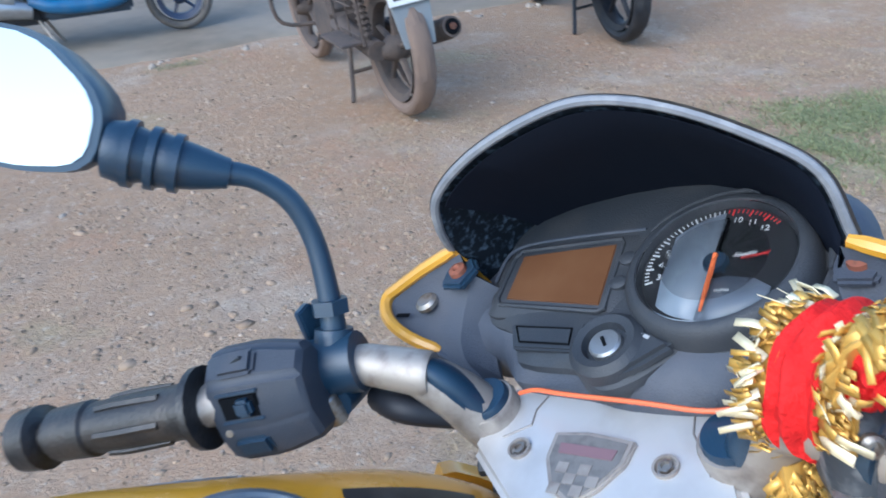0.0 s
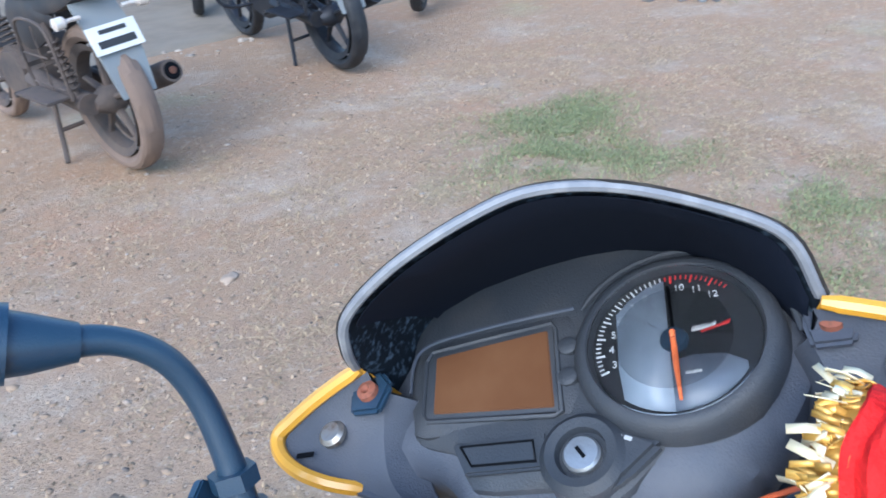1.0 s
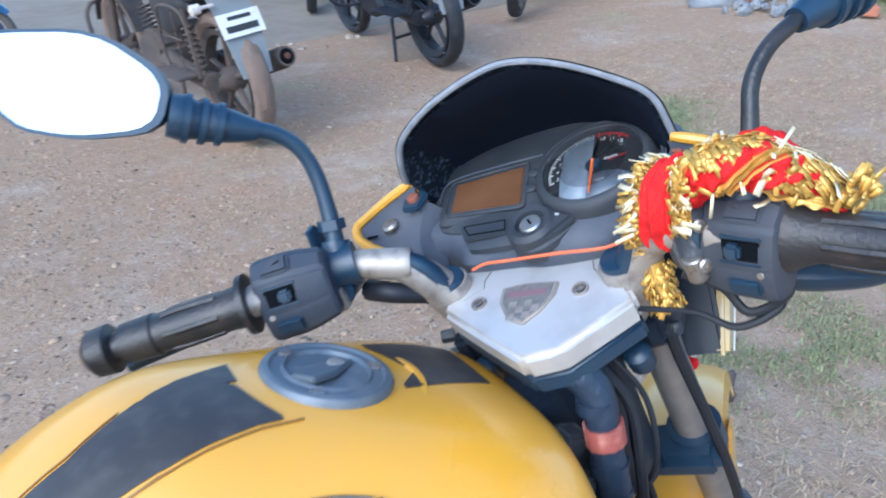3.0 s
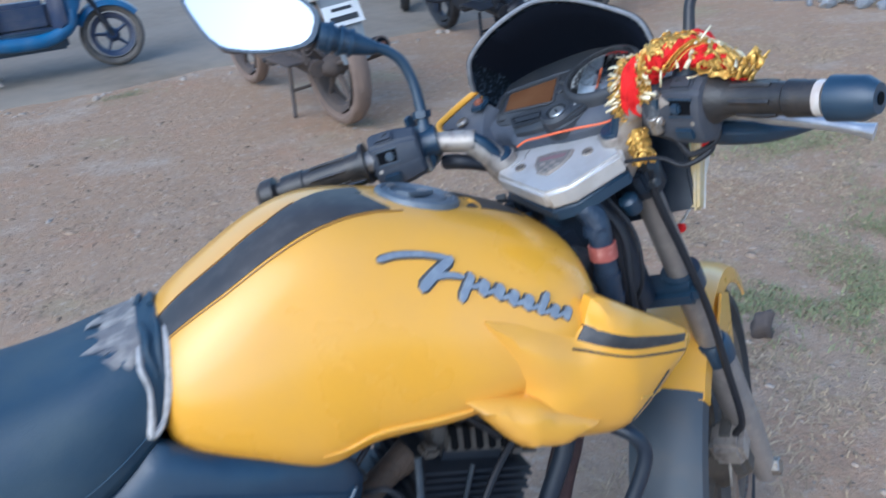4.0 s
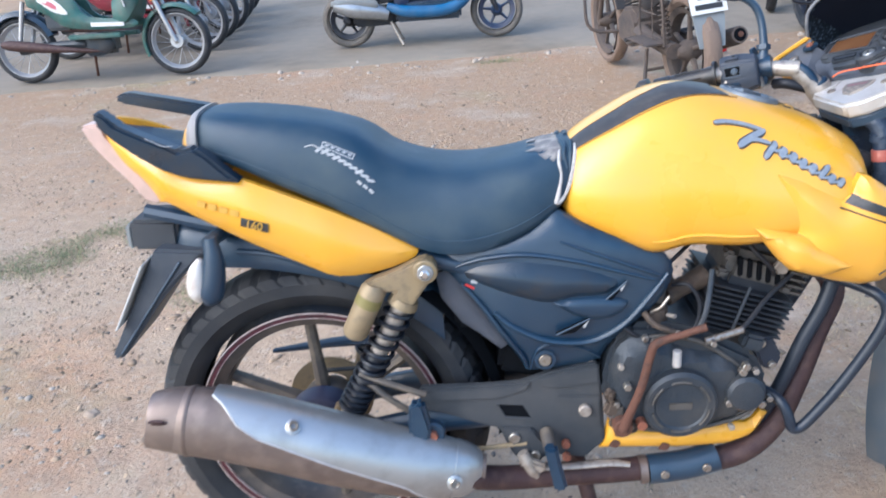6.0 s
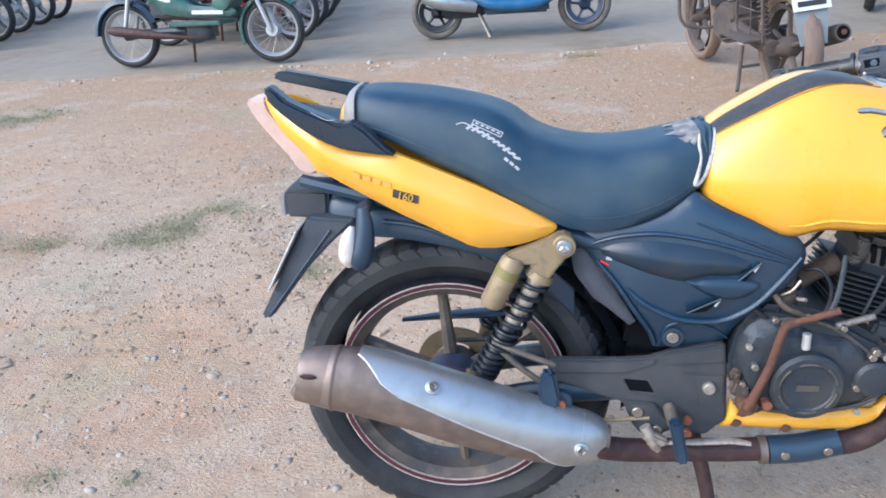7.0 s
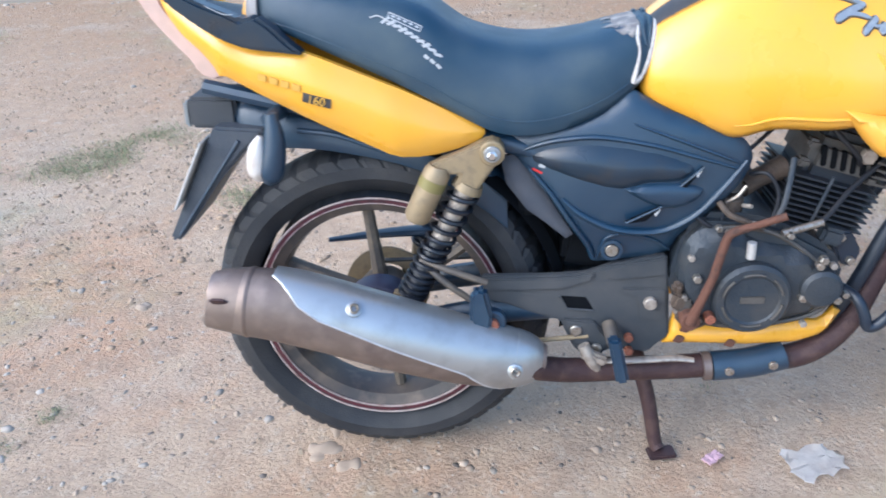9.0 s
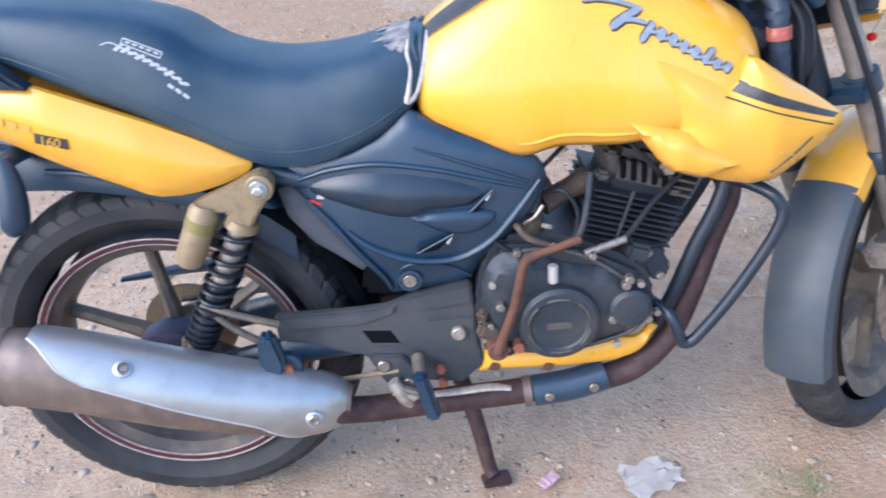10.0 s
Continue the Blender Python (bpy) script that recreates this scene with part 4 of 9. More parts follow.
def tank_point(x, share, grow=0.001, side=-1):
    """A point on the tank at x, at a share (0 to 1) of the way down its side from the ridge."""
    st = spline(TANK, 5)
    xs = [s[0] for s in st]
    lo, hi, w = (float(np.interp(x, xs, [s[k] for s in st])) for k in (1, 2, 3))
    k = share * (len(HALF) - 1)
    i = min(int(k), len(HALF) - 2)
    a, b = (HALF[i][j] + (HALF[i + 1][j] - HALF[i][j]) * (k - i) for j in (0, 1))
    da, db = (HALF[i + 1][0] - HALF[i][0]) * w, (HALF[i + 1][1] - HALF[i][1]) * (hi - lo)
    l = math.hypot(da, db)
    ny, nz = -db / l, da / l
    return (x, side * (w * a + grow * ny), lo + (hi - lo) * b + grow * nz)


def tank_patch(x0, x1, s0, s1, side, grow=0.0012, n=28, k=5):
    """A film on the tank between two lines that run from x0 to x1."""
    rings = []
    for i in range(n + 1):
        x = x0 + (x1 - x0) * i / n
        a, b = s0(x), s1(x)
        rings.append([tank_point(x, a + (b - a) * j / k, grow, side) for j in range(k + 1)] + [tank_point(x, a + (b - a) * j / k, -0.002, side) for j in range(k, -1, -1)])
    return skin(rings)


for s in (-1, 1):
    inner = lambda x: lerp(x, [(0.53, 0.125), (0.61, 0.12), (0.66, 0.095), (0.70, 0.02), (0.71, 0.0), (0.768, 0.0), (0.776, 0.09), (0.788, 0.165)])
    outer = lambda x: lerp(x, [(0.53, 0.30), (0.60, 0.285), (0.645, 0.268), (0.695, 0.245), (0.715, 0.232), (0.74, 0.205), (0.77, 0.178), (0.80, 0.165)])
    if s < 0:
        part("tank_stripe", tank_patch(0.535, 0.787, inner, outer, s, n=44), STICKER, tank, "black tank stripe")
    else:
        part("tank_stripe", tank_patch(0.712, 0.772, lambda x: 0.0, lambda x: lerp(x, [(0.712, 0.004), (0.735, 0.05), (0.772, 0.10)]), s, n=16), STICKER, tank, "black tank stripe")
    if s < 0:
        part("stripe_edge", tank_patch(0.533, 0.80, lambda x: outer(x) + 0.008, lambda x: outer(x) + 0.013, s, k=1), GOLD_LINE, tank)
    if s < 0:
        part("stripe_edge", tank_patch(0.533, 0.695, lambda x: inner(x) - 0.014, lambda x: inner(x) - 0.009, s, k=1), GOLD_LINE, tank)
    part("tank_stripe", tank_patch(0.885, 0.965, lambda x: lerp(x, [(0.885, 0.075 if s < 0 else 0.15), (0.905, 0.0), (0.965, 0.0)]), lambda x: lerp(x, [(0.885, 0.09), (0.965, 0.04)] if s < 0 else [(0.885, 0.17), (0.965, 0.21)]), s, n=16), STICKER, tank, "black tank stripe")
    # raised maker's emblem: a swash and a run of slanting linked strokes, no letters
    strokes = [(0.0036, [(0.750, 0.374), (0.770, 0.361), (0.798, 0.360), (0.826, 0.374)]), (0.0056, [(0.828, 0.372), (0.806, 0.412), (0.785, 0.452)]), (0.0030, [(0.796, 0.428), (0.815, 0.420), (0.834, 0.426)])]
    for k, (up, down, wide) in enumerate(((0.016, 0.050, 0.0050), (0.015, 0.020, 0.0062), (0.018, 0.016, 0.0062), (0.017, 0.018, 0.0058), (0.018, 0.017, 0.0062), (0.040, 0.018, 0.0050), (0.016, 0.018, 0.0060), (0.018, 0.016, 0.0062))):
        x0, v0 = 0.838 + 0.0140 * k, 0.436 + 0.0172 * k
        strokes.append((wide, [(x0 + 0.30 * up, v0 - up), (x0, v0), (x0 - 0.30 * down, v0 + down)]))
        if k < 7:
            strokes.append((0.0026, [(x0 - 0.003, v0 + 0.012), (x0 + 0.004, v0 + 0.016), (x0 + 0.011, v0 + 0.010)]))
    for wide, line in strokes:
        for grow, top, mat, name in ((0.80, 0.0042, BADGE, "emblem"), (1.15, 0.0018, BADGE_EDGE, "emblem_rim")):
            pts = spline(line, 4)
            rings = []
            for i, (x, v) in enumerate(pts):
                a, b = pts[max(i - 1, 0)], pts[min(i + 1, len(pts) - 1)]
                dx, dv = b[0] - a[0], (b[1] - a[1]) * 0.3
                l = math.hypot(dx, dv)
                nx, nv = -dv / l, dx / l / 0.3
                w = wide * grow * (0.55 if i in (0, len(pts) - 1) else 1.0)
                rings.append([tank_point(x + nx * w * q, v + nv * w * q, up, s) for q, up in ((1, -0.001), (0.8, top), (-0.8, top), (-1, -0.001))])
            part(name, skin(rings), mat, tank)
cap = part("fuel_cap", lathe([(0.0495, -0.012), (0.0495, 0.003), (0.0475, 0.006), (0.043, 0.007), (0.041, 0.005), (0.034, 0.005), (0.032, 0.007), (0.030, 0.004), (0.004, 0.004)], 48, (0.835, 0, 0.904), (0.30, 0, 1)), CAP_GREY, BIKE, "dusty blue-grey fuel filler cap")
part("cap_trim", tube([(0.838 + 0.066 * math.cos(a), 0.066 * math.sin(a), 0.8985 - 0.30 * 0.066 * math.cos(a) - 0.010 * math.sin(a) ** 2) for a in (2 * math.pi * k / 40 for k in range(41))], 0.0055, 8), YELLOW, cap, "yellow ring round the cap")
part("cap_flap", prism([(-0.028, -0.010), (-0.010, -0.014), (0.024, -0.006), (0.027, 0.006), (-0.006, 0.013), (-0.027, 0.009)], -0.002, 0.003, 0.001, pose(0.835, 0, 0.9095, 0, 17, 35) @ Matrix.Rotation(math.pi / 2, 4, "X")), CAP_GREY, cap)
part("cap_lock", disc(0.007, 0.006, (0.845, 0.006, 0.907), (0.30, 0, 1), 14), DULL_ALLOY, cap)
for k in range(3):
    a = k * 2.1
    part("cap_screw", disc(0.006, 0.004, (0.835 + 0.038 * math.cos(a), 0.038 * math.sin(a), 0.909 - 0.0114 * math.cos(a)), (0.30, 0, 1), 8), BOLT, cap)

shroud_y = lambda x, z: lerp(x, [(0.82, 0.142), (0.90, 0.152), (1.0, 0.158), (1.1, 0.135)]) + 0.1 * min(0, z - 0.70)
SHROUD = [Vector(q) for q in ((0.842, 0.806), (0.875, 0.795), (0.91, 0.780), (0.940, 0.764), (0.953, 0.772), (0.957, 0.790), (0.962, 0.803), (0.972, 0.802), (0.99, 0.790), (1.03, 0.762), (1.065, 0.739), (1.102, 0.712), (1.110, 0.702), (1.110, 0.690), (1.10, 0.676), (1.07, 0.653), (1.042, 0.632), (1.018, 0.619), (0.985, 0.616), (0.94, 0.625), (0.90, 0.638), (0.862, 0.655), (0.855, 0.68), (0.872, 0.700), (0.878, 0.712), (0.868, 0.735), (0.855, 0.77))]


def shroud_face(x, z):
    """How far the moulded face of the tank shroud stands out at (x, z)."""
    p, best = Vector((x, z)), 9.0
    for a, b in zip(SHROUD, SHROUD[1:] + SHROUD[:1]):
        k = max(0, min(1, (p - a).dot(b - a) / (b - a).length_squared))
        best = min(best, (p - a.lerp(b, k)).length)
    return shroud_y(x, z) + 0.026 * (1 - math.exp(-best / 0.020))


for s in (-1, 1):
    shroud = part("tank_shroud", pillow([tuple(q) for q in SHROUD], shroud_y, 0.026, 0.014, s, 0.020, 0.009, 0), YELLOW, BIKE, "yellow tank shroud with black flash")
    part("scoop", pillow([(0.809, 0.722), (0.816, 0.722), (0.85, 0.715), (0.882, 0.709), (0.90, 0.696), (0.935, 0.678), (0.968, 0.660), (0.955, 0.652), (0.91, 0.640), (0.862, 0.655), (0.845, 0.672), (0.824, 0.70)], lambda x, z: lerp(x, [(0.81, 0.150), (0.87, 0.168), (1.0, 0.165)]), 0.018, 0.02, s, 0.007, 0.010, 0), YELLOW, shroud, "lower yellow scoop")
    flash = [(0.941, 0.7605), (0.9475, 0.7670), (0.954, 0.7735)] + [(0.954 + 0.146 * k / 8, 0.7735 - 0.0645 * k / 8) for k in range(1, 9)] + [(1.090 - 0.149 * k / 9, 0.7065 + 0.0540 * k / 9) for k in range(9)]
    part("flash", pillow(flash, lambda x, z: shroud_face(x, z) + 0.0012, 0.0003, 0.008, s, 0.002, 0.005, 0), STICKER, shroud, "black vinyl flash")
    part("flash_line", tube([(x, s * (shroud_face(x, z) + 0.0004), z) for x, z in ((0.931 + 0.157 * k / 10, 0.7555 - 0.0575 * k / 10) for k in range(11))], 0.0013, 6), STICKER, shroud, "thin black line")
    part("scratch_mark", tube([(x, s * (shroud_face(x, z) + 0.0005), z) for x, z in ((1.002, 0.640), (1.03, 0.662), (1.056, 0.687))], 0.0015, 6, 3), STICKER, shroud)
    part("scratch_mark", tube([(x, s * (shroud_face(x, z) + 0.0005), z) for x, z in ((1.01, 0.672), (1.03, 0.664), (1.052, 0.656))], 0.0017, 6, 3), FADED_PRINT, shroud)
    part("tank_lip", tube([tank_point(x, 0.80, 0.001, s) for x in (0.655, 0.68, 0.71, 0.74, 0.78, 0.82)], [0.001, 0.002, 0.0028, 0.0030, 0.003, 0.002], 10, 4), YELLOW, tank)

# seat
SEAT = [(-0.095, 0.885, 0.915, 0.055), (-0.085, 0.872, 0.937, 0.075), (-0.04, 0.862, 0.94, 0.092), (0.04, 0.826, 0.931, 0.108), (0.12, 0.787, 0.915, 0.115), (0.185, 0.752, 0.892, 0.118), (0.235, 0.722, 0.856, 0.12), (0.29, 0.695, 0.836, 0.122),
        (0.35, 0.69, 0.828, 0.124), (0.42, 0.706, 0.832, 0.12), (0.48, 0.734, 0.845, 0.105), (0.525, 0.77, 0.853, 0.085), (0.545, 0.80, 0.85, 0.06)]
SEAT_HALF = [(0.0, 1.0), (0.3, 0.995), (0.55, 0.97), (0.74, 0.9), (0.87, 0.76), (0.95, 0.55), (0.99, 0.3), (1.0, 0.12), (0.96, 0.02), (0.8, 0.0), (0.4, 0.0)]
seat = part("seat", body_loft(SEAT, SEAT_HALF, 5), SEAT_VINYL, BIKE, "black vinyl dual seat with torn front edge", sharp=60)


def seat_point(x, share, grow, side):
    st = spline(SEAT, 5)
    xs = [q[0] for q in st]
    lo, hi, w = (float(np.interp(x, xs, [q[k] for q in st])) for k in (1, 2, 3))
    k = share * (len(SEAT_HALF) - 1)
    i = min(int(k), len(SEAT_HALF) - 2)
    a, b = (SEAT_HALF[i][j] + (SEAT_HALF[i + 1][j] - SEAT_HALF[i][j]) * (k - i) for j in (0, 1))
    return (x, side * (w * a + grow), lo + (hi - lo) * b + grow * 0.5)


for s in (-1, 1):
    part("seat_seam", tube([seat_point(-0.08 + 0.62 * k / 40, 0.66, 0.0, s) for k in range(41)], 0.0013, 6), SEAT_VINYL, seat)
    tear = []
    starts = [0.468 + 0.010 * math.sin(j * 1.3 + s) + 0.005 * math.sin(j * 2.9) + 0.022 * (j / 10) ** 3 for j in range(11)]
    for k in range(9):
        top = 0.36 - 0.10 * (1 - k / 8) ** 2 + 0.02 * math.sin(k * 1.9 + s)
        xs = [a + (0.514 - a) * k / 8 for a in starts]
        tear.append([seat_point(xs[j], top * j / 10, 0.0009 + 0.0008 * math.sin(k * 1.7 + j * 1.3), s) for j in range(11)] + [seat_point(xs[j], top * j / 10, -0.004, s) for j in range(10, -1, -1)])
    part("torn_cover", skin(tear), TORN, seat, "bare grey patch of the torn cover")
    part("torn_edge", tube([seat_point(x, v, 0.0015, s) for x, v in ((0.512, 0.26), (0.509, 0.38), (0.512, 0.50), (0.507, 0.60), (0.503, 0.68), (0.513, 0.70), (0.523, 0.66))], [0.002, 0.0028, 0.0022, 0.0035, 0.0045, 0.0035, 0.002], 7, 4), TORN_EDGE, seat, "frayed pale edge")
    part("torn_edge", tube([seat_point(x, v, 0.003, s) for x, v in ((0.518, 0.69), (0.529, 0.58), (0.536, 0.42), (0.540, 0.25), (0.541, 0.10))], [0.0028, 0.0042, 0.0036, 0.0040, 0.0026], 7, 4), TORN_EDGE, seat, "frayed pale edge")
    part("torn_edge", tube([seat_point(x, v, 0.001, s) for x, v in ((0.516, 0.10), (0.520, 0.24), (0.518, 0.34), (0.523, 0.48))], [0.0035, 0.0045, 0.003, 0.002], 7, 4), SEAT_VINYL, seat)
    part("torn_edge", tube([seat_point(x, v, 0.001, s) for x, v in ((0.530, 0.06), (0.532, 0.20), (0.529, 0.36), (0.527, 0.52))], [0.0035, 0.0045, 0.0035, 0.002], 7, 4), SEAT_VINYL, seat)
    # printed seat badge: slanting marks joined by a swash, and a framed bar above them
    def seat_mark(x, v, w, h, lean=0.006):
        part("seat_print", skin([[seat_point(x + a * w * 0.5 - b * lean, v + b * h * 0.7 + a * 0.004, g, s) for a, b in ((-1, -1), (1, -1), (1, 1), (-1, 1))] for g in (-0.001, 0.0008)]), SILVER_PRINT_GLINT, seat)

    for k, h in enumerate((0.034, 0.022, 0.012, 0.020, 0.012, 0.013, 0.013, 0.022, 0.012, 0.014)):
        seat_mark(0.122 + 0.0088 * k, 0.412 + 0.0075 * k, 0.0034, h)
    part("seat_print", tube([seat_point(x, v, 0.0002, s) for x, v in ((0.098, 0.425), (0.112, 0.402), (0.13, 0.418), (0.16, 0.44), (0.205, 0.482))], 0.0012, 5, 4), SILVER_PRINT_GLINT, seat)
    for k in range(3):
        seat_mark(0.183 + 0.009 * k, 0.520 + 0.006 * k, 0.0058, 0.011, 0.002)
    for line in (((0.128, 0.355), (0.178, 0.375)), ((0.126, 0.392), (0.174, 0.412)), ((0.128, 0.355), (0.126, 0.392)), ((0.178, 0.375), (0.174, 0.412))):
        part("seat_print", tube([seat_point(x, v, 0.0003, s) for x, v in line], 0.0010, 6, 3), SILVER_PRINT_GLINT, seat)
    for k in range(5):
        seat_mark(0.134 + 0.009 * k, 0.376 + 0.004 * k, 0.0042, 0.008, 0.002)

# tail
TAIL_OUT = [(-0.258, 0.931), (-0.225, 0.922), (-0.185, 0.902), (-0.135, 0.870), (-0.097, 0.852), (-0.05, 0.846), (-0.01, 0.838), (0.056, 0.811), (0.142, 0.773), (0.218, 0.732), (0.262, 0.706), (0.268, 0.694), (0.250, 0.680), (0.19, 0.664), (0.131, 0.663), (0.092, 0.679), (0.034, 0.707), (-0.024, 0.735), (-0.101, 0.774), (-0.150, 0.800), (-0.163, 0.800), (-0.170, 0.814), (-0.192, 0.841), (-0.216, 0.861), (-0.239, 0.886), (-0.254, 0.912)]
tail_y = lambda x, z: lerp(x, [(-0.25, 0.05), (-0.15, 0.085), (0.0, 0.112), (0.12, 0.118), (0.27, 0.105)]) - 0.25 * max(0, z - 0.86)
for s in (-1, 1):
    cowl = part("tail_panel", pillow(TAIL_OUT, tail_y, 0.022, 0.012, s, 0.022, 0.013, 2), YELLOW, BIKE, "yellow tail panel with number decal")
    part("decal_bar", pillow([(-0.015, 0.780), (0.030, 0.7675), (0.027, 0.753), (-0.018, 0.7655)], lambda x, z: tail_y(x, z) + 0.0212, 0.001, 0.003, s, 0.004, 0.01, 0), STICKER, cowl)
    m = Matrix.Translation((0.006, s * 0.1362, 0.7665)) @ Matrix.Rotation(radians(15), 4, "Y") @ Matrix.Rotation(math.pi / 2, 4, "X")
    if s > 0:
        m = Matrix.Translation((0.006, s * 0.1362, 0.7665)) @ Matrix.Rotation(radians(15), 4, "Y") @ Matrix.Rotation(math.pi, 4, "Z") @ Matrix.Rotation(math.pi / 2, 4, "X")
    part("number_print", flat_text("160", 0.0195, m, 0.0006), FADED_PRINT, cowl)
    for k in range(4):
        x, z = -0.088 + 0.0185 * k, 0.8055 - 0.0052 * k
        part("faded_bar", prism([(x, z - 0.005), (x + 0.013, z - 0.009), (x + 0.015, z + 0.001), (x + 0.002, z + 0.005)], s * (tail_y(x + 0.007, z) + 0.0195), s * (tail_y(x + 0.007, z) + 0.0220)), FADED_PRINT, cowl, "faded grey-brown print")
part("tail_top", body_loft([(-0.250, 0.895, 0.915, 0.02), (-0.23, 0.88, 0.912, 0.04), (-0.15, 0.84, 0.880, 0.07), (-0.07, 0.82, 0.872, 0.085)], SEAT_HALF, 4), YELLOW, BIKE)
part("tail_deck", body_loft([(-0.245, 0.912, 0.920, 0.02), (-0.20, 0.900, 0.908, 0.042), (-0.14, 0.884, 0.893, 0.06), (-0.10, 0.876, 0.886, 0.065)], SEAT_HALF, 4), PLASTIC, BIKE, "black deck between the grab rails")
part("seat_hump", body_loft([(-0.122, 0.86, 0.890, 0.05), (-0.112, 0.86, 0.917, 0.068), (-0.098, 0.86, 0.926, 0.074)], SEAT_HALF, 4), YELLOW, BIKE, "yellow hump behind the seat")
part("seat_back", body_loft([(-0.106, 0.868, 0.925, 0.070), (-0.096, 0.864, 0.940, 0.083), (-0.084, 0.864, 0.943, 0.086)], SEAT_HALF, 4), material("worn_pale_seat_back", (0.30, 0.28, 0.27), 0.6, second=(0.2, 0.19, 0.19), scale=40, bump=0.3, bump_scale=200), BIKE, "pale worn back of the seat")
part("tail_lamp", prism([(-0.298, 0.927), (-0.285, 0.897), (-0.272, 0.877), (-0.246, 0.843), (-0.224, 0.816), (-0.217, 0.798), (-0.204, 0.788), (-0.188, 0.783), (-0.168, 0.789), (-0.165, 0.800), (-0.170, 0.814), (-0.192, 0.841), (-0.216, 0.861), (-0.239, 0.886), (-0.254, 0.912), (-0.258, 0.931)], -0.036, 0.036, 0.005), TAIL_LENS, BIKE, "faded pink tail lamp")
grab = part("grab_rail", prism([(-0.224, 0.968), (-0.206, 0.958), (-0.195, 0.943), (-0.159, 0.923), (-0.121, 0.906), (-0.101, 0.895), (-0.076, 0.900), (-0.055, 0.884), (-0.033, 0.860), (-0.006, 0.836), (-0.039, 0.841), (-0.097, 0.850), (-0.135, 0.866), (-0.172, 0.891), (-0.208, 0.922), (-0.228, 0.946)], -0.128, -0.092, 0.006), SMOOTH_BLACK, BIKE, "broad black grab rail")
part("rail_flange", tube([(-0.222, -0.098, 0.950), (-0.196, -0.106, 0.930), (-0.159, -0.112, 0.908), (-0.121, -0.116, 0.890), (-0.08, -0.120, 0.878)], [0.003, 0.005, 0.0055, 0.005, 0.003], 8, 4, flat=0.7), PLASTIC, grab)
part("worn_edge", tube([(-0.150, -0.1245, 0.9185), (-0.123, -0.1255, 0.9045), (-0.108, -0.1258, 0.904)], 0.0007, 6, 3), SILVER_PRINT_GLINT, grab)
part("grab_rail", prism([(-0.283, 0.952), (-0.276, 0.958), (-0.258, 0.962), (-0.187, 0.947), (-0.11, 0.930), (-0.085, 0.905), (-0.10, 0.895), (-0.15, 0.913), (-0.2, 0.925), (-0.249, 0.937), (-0.272, 0.942)], 0.086, 0.118, 0.005), SMOOTH_BLACK, BIKE, "black grab rail on the far side")
# rear mudguard, lamps, plate
part("rear_mudguard", body_loft([(-0.165, 0.69, 0.745, 0.045), (-0.13, 0.67, 0.75, 0.06), (0.0, 0.66, 0.72, 0.07), (0.15, 0.62, 0.68, 0.07), (0.25, 0.55, 0.64, 0.07), (0.30, 0.5, 0.6, 0.06)], SEAT_HALF, 4), PLASTIC, BIKE, "black inner mudguard")
part("plate_lamp", box((0.085, 0.10, 0.055), pose(-0.20, 0, 0.73, 0, 3, 0), 0.006), PANEL_BLACK, BIKE)
part("plate_lamp_end", box((0.012, 0.09, 0.045), pose(-0.247, 0, 0.728, 0, 3, 0), 0.004), GUARD_GREY, BIKE)
flap = part("mud_flap", prism([(-0.192, 0.715), (-0.102, 0.706), (-0.150, 0.664), (-0.200, 0.615), (-0.245, 0.560), (-0.284, 0.512), (-0.298, 0.503), (-0.311, 0.508), (-0.280, 0.562), (-0.246, 0.621), (-0.208, 0.686)], -0.082, 0.082, 0.005), DUSTY_FLAP, BIKE, "scuffed black rear mud flap")
part("flap_rib", tube([(-0.150, -0.083, 0.690), (-0.205, -0.0835, 0.622), (-0.288, -0.083, 0.518)], 0.003, 8, 4), PLASTIC, flap)
part("number_plate", box((0.003, 0.20, 0.14), Matrix.Translation((-0.247, 0.0, 0.632)) @ Matrix.Rotation(radians(30), 4, "Y"), 0.001), PLATE_WHITE, BIKE, "dirty white number plate")
for s in (-1, 1):
    ind = part("turn_signal", tube([(-0.07, s * 0.06, 0.735), (-0.075, s * 0.10, 0.738), (-0.08, s * 0.125, 0.735)], 0.013, 10, 3), PLASTIC, BIKE, "black turn signal with dusty lens")
    part("signal_body", tube([(-0.073, s * 0.128, 0.748), (-0.073, s * 0.13, 0.70), (-0.085, s * 0.132, 0.65), (-0.095, s * 0.132, 0.632)], [0.010, 0.018, 0.021, 0.010], 14, 4), PLASTIC, ind)
    part("lens", tube([(-0.095, s * 0.132, 0.712), (-0.103, s * 0.134, 0.69), (-0.108, s * 0.134, 0.655), (-0.105, s * 0.134, 0.636)], [0.005, 0.0145, 0.0165, 0.006], 12, 4), CLEAR_LAMP, ind, "dusty clear lens")
    part("stay", tube([(-0.05, s * 0.07, 0.70), (0.02, s * 0.075, 0.69), (0.1, s * 0.08, 0.66)], 0.005, 8, 3), PLASTIC, BIKE)

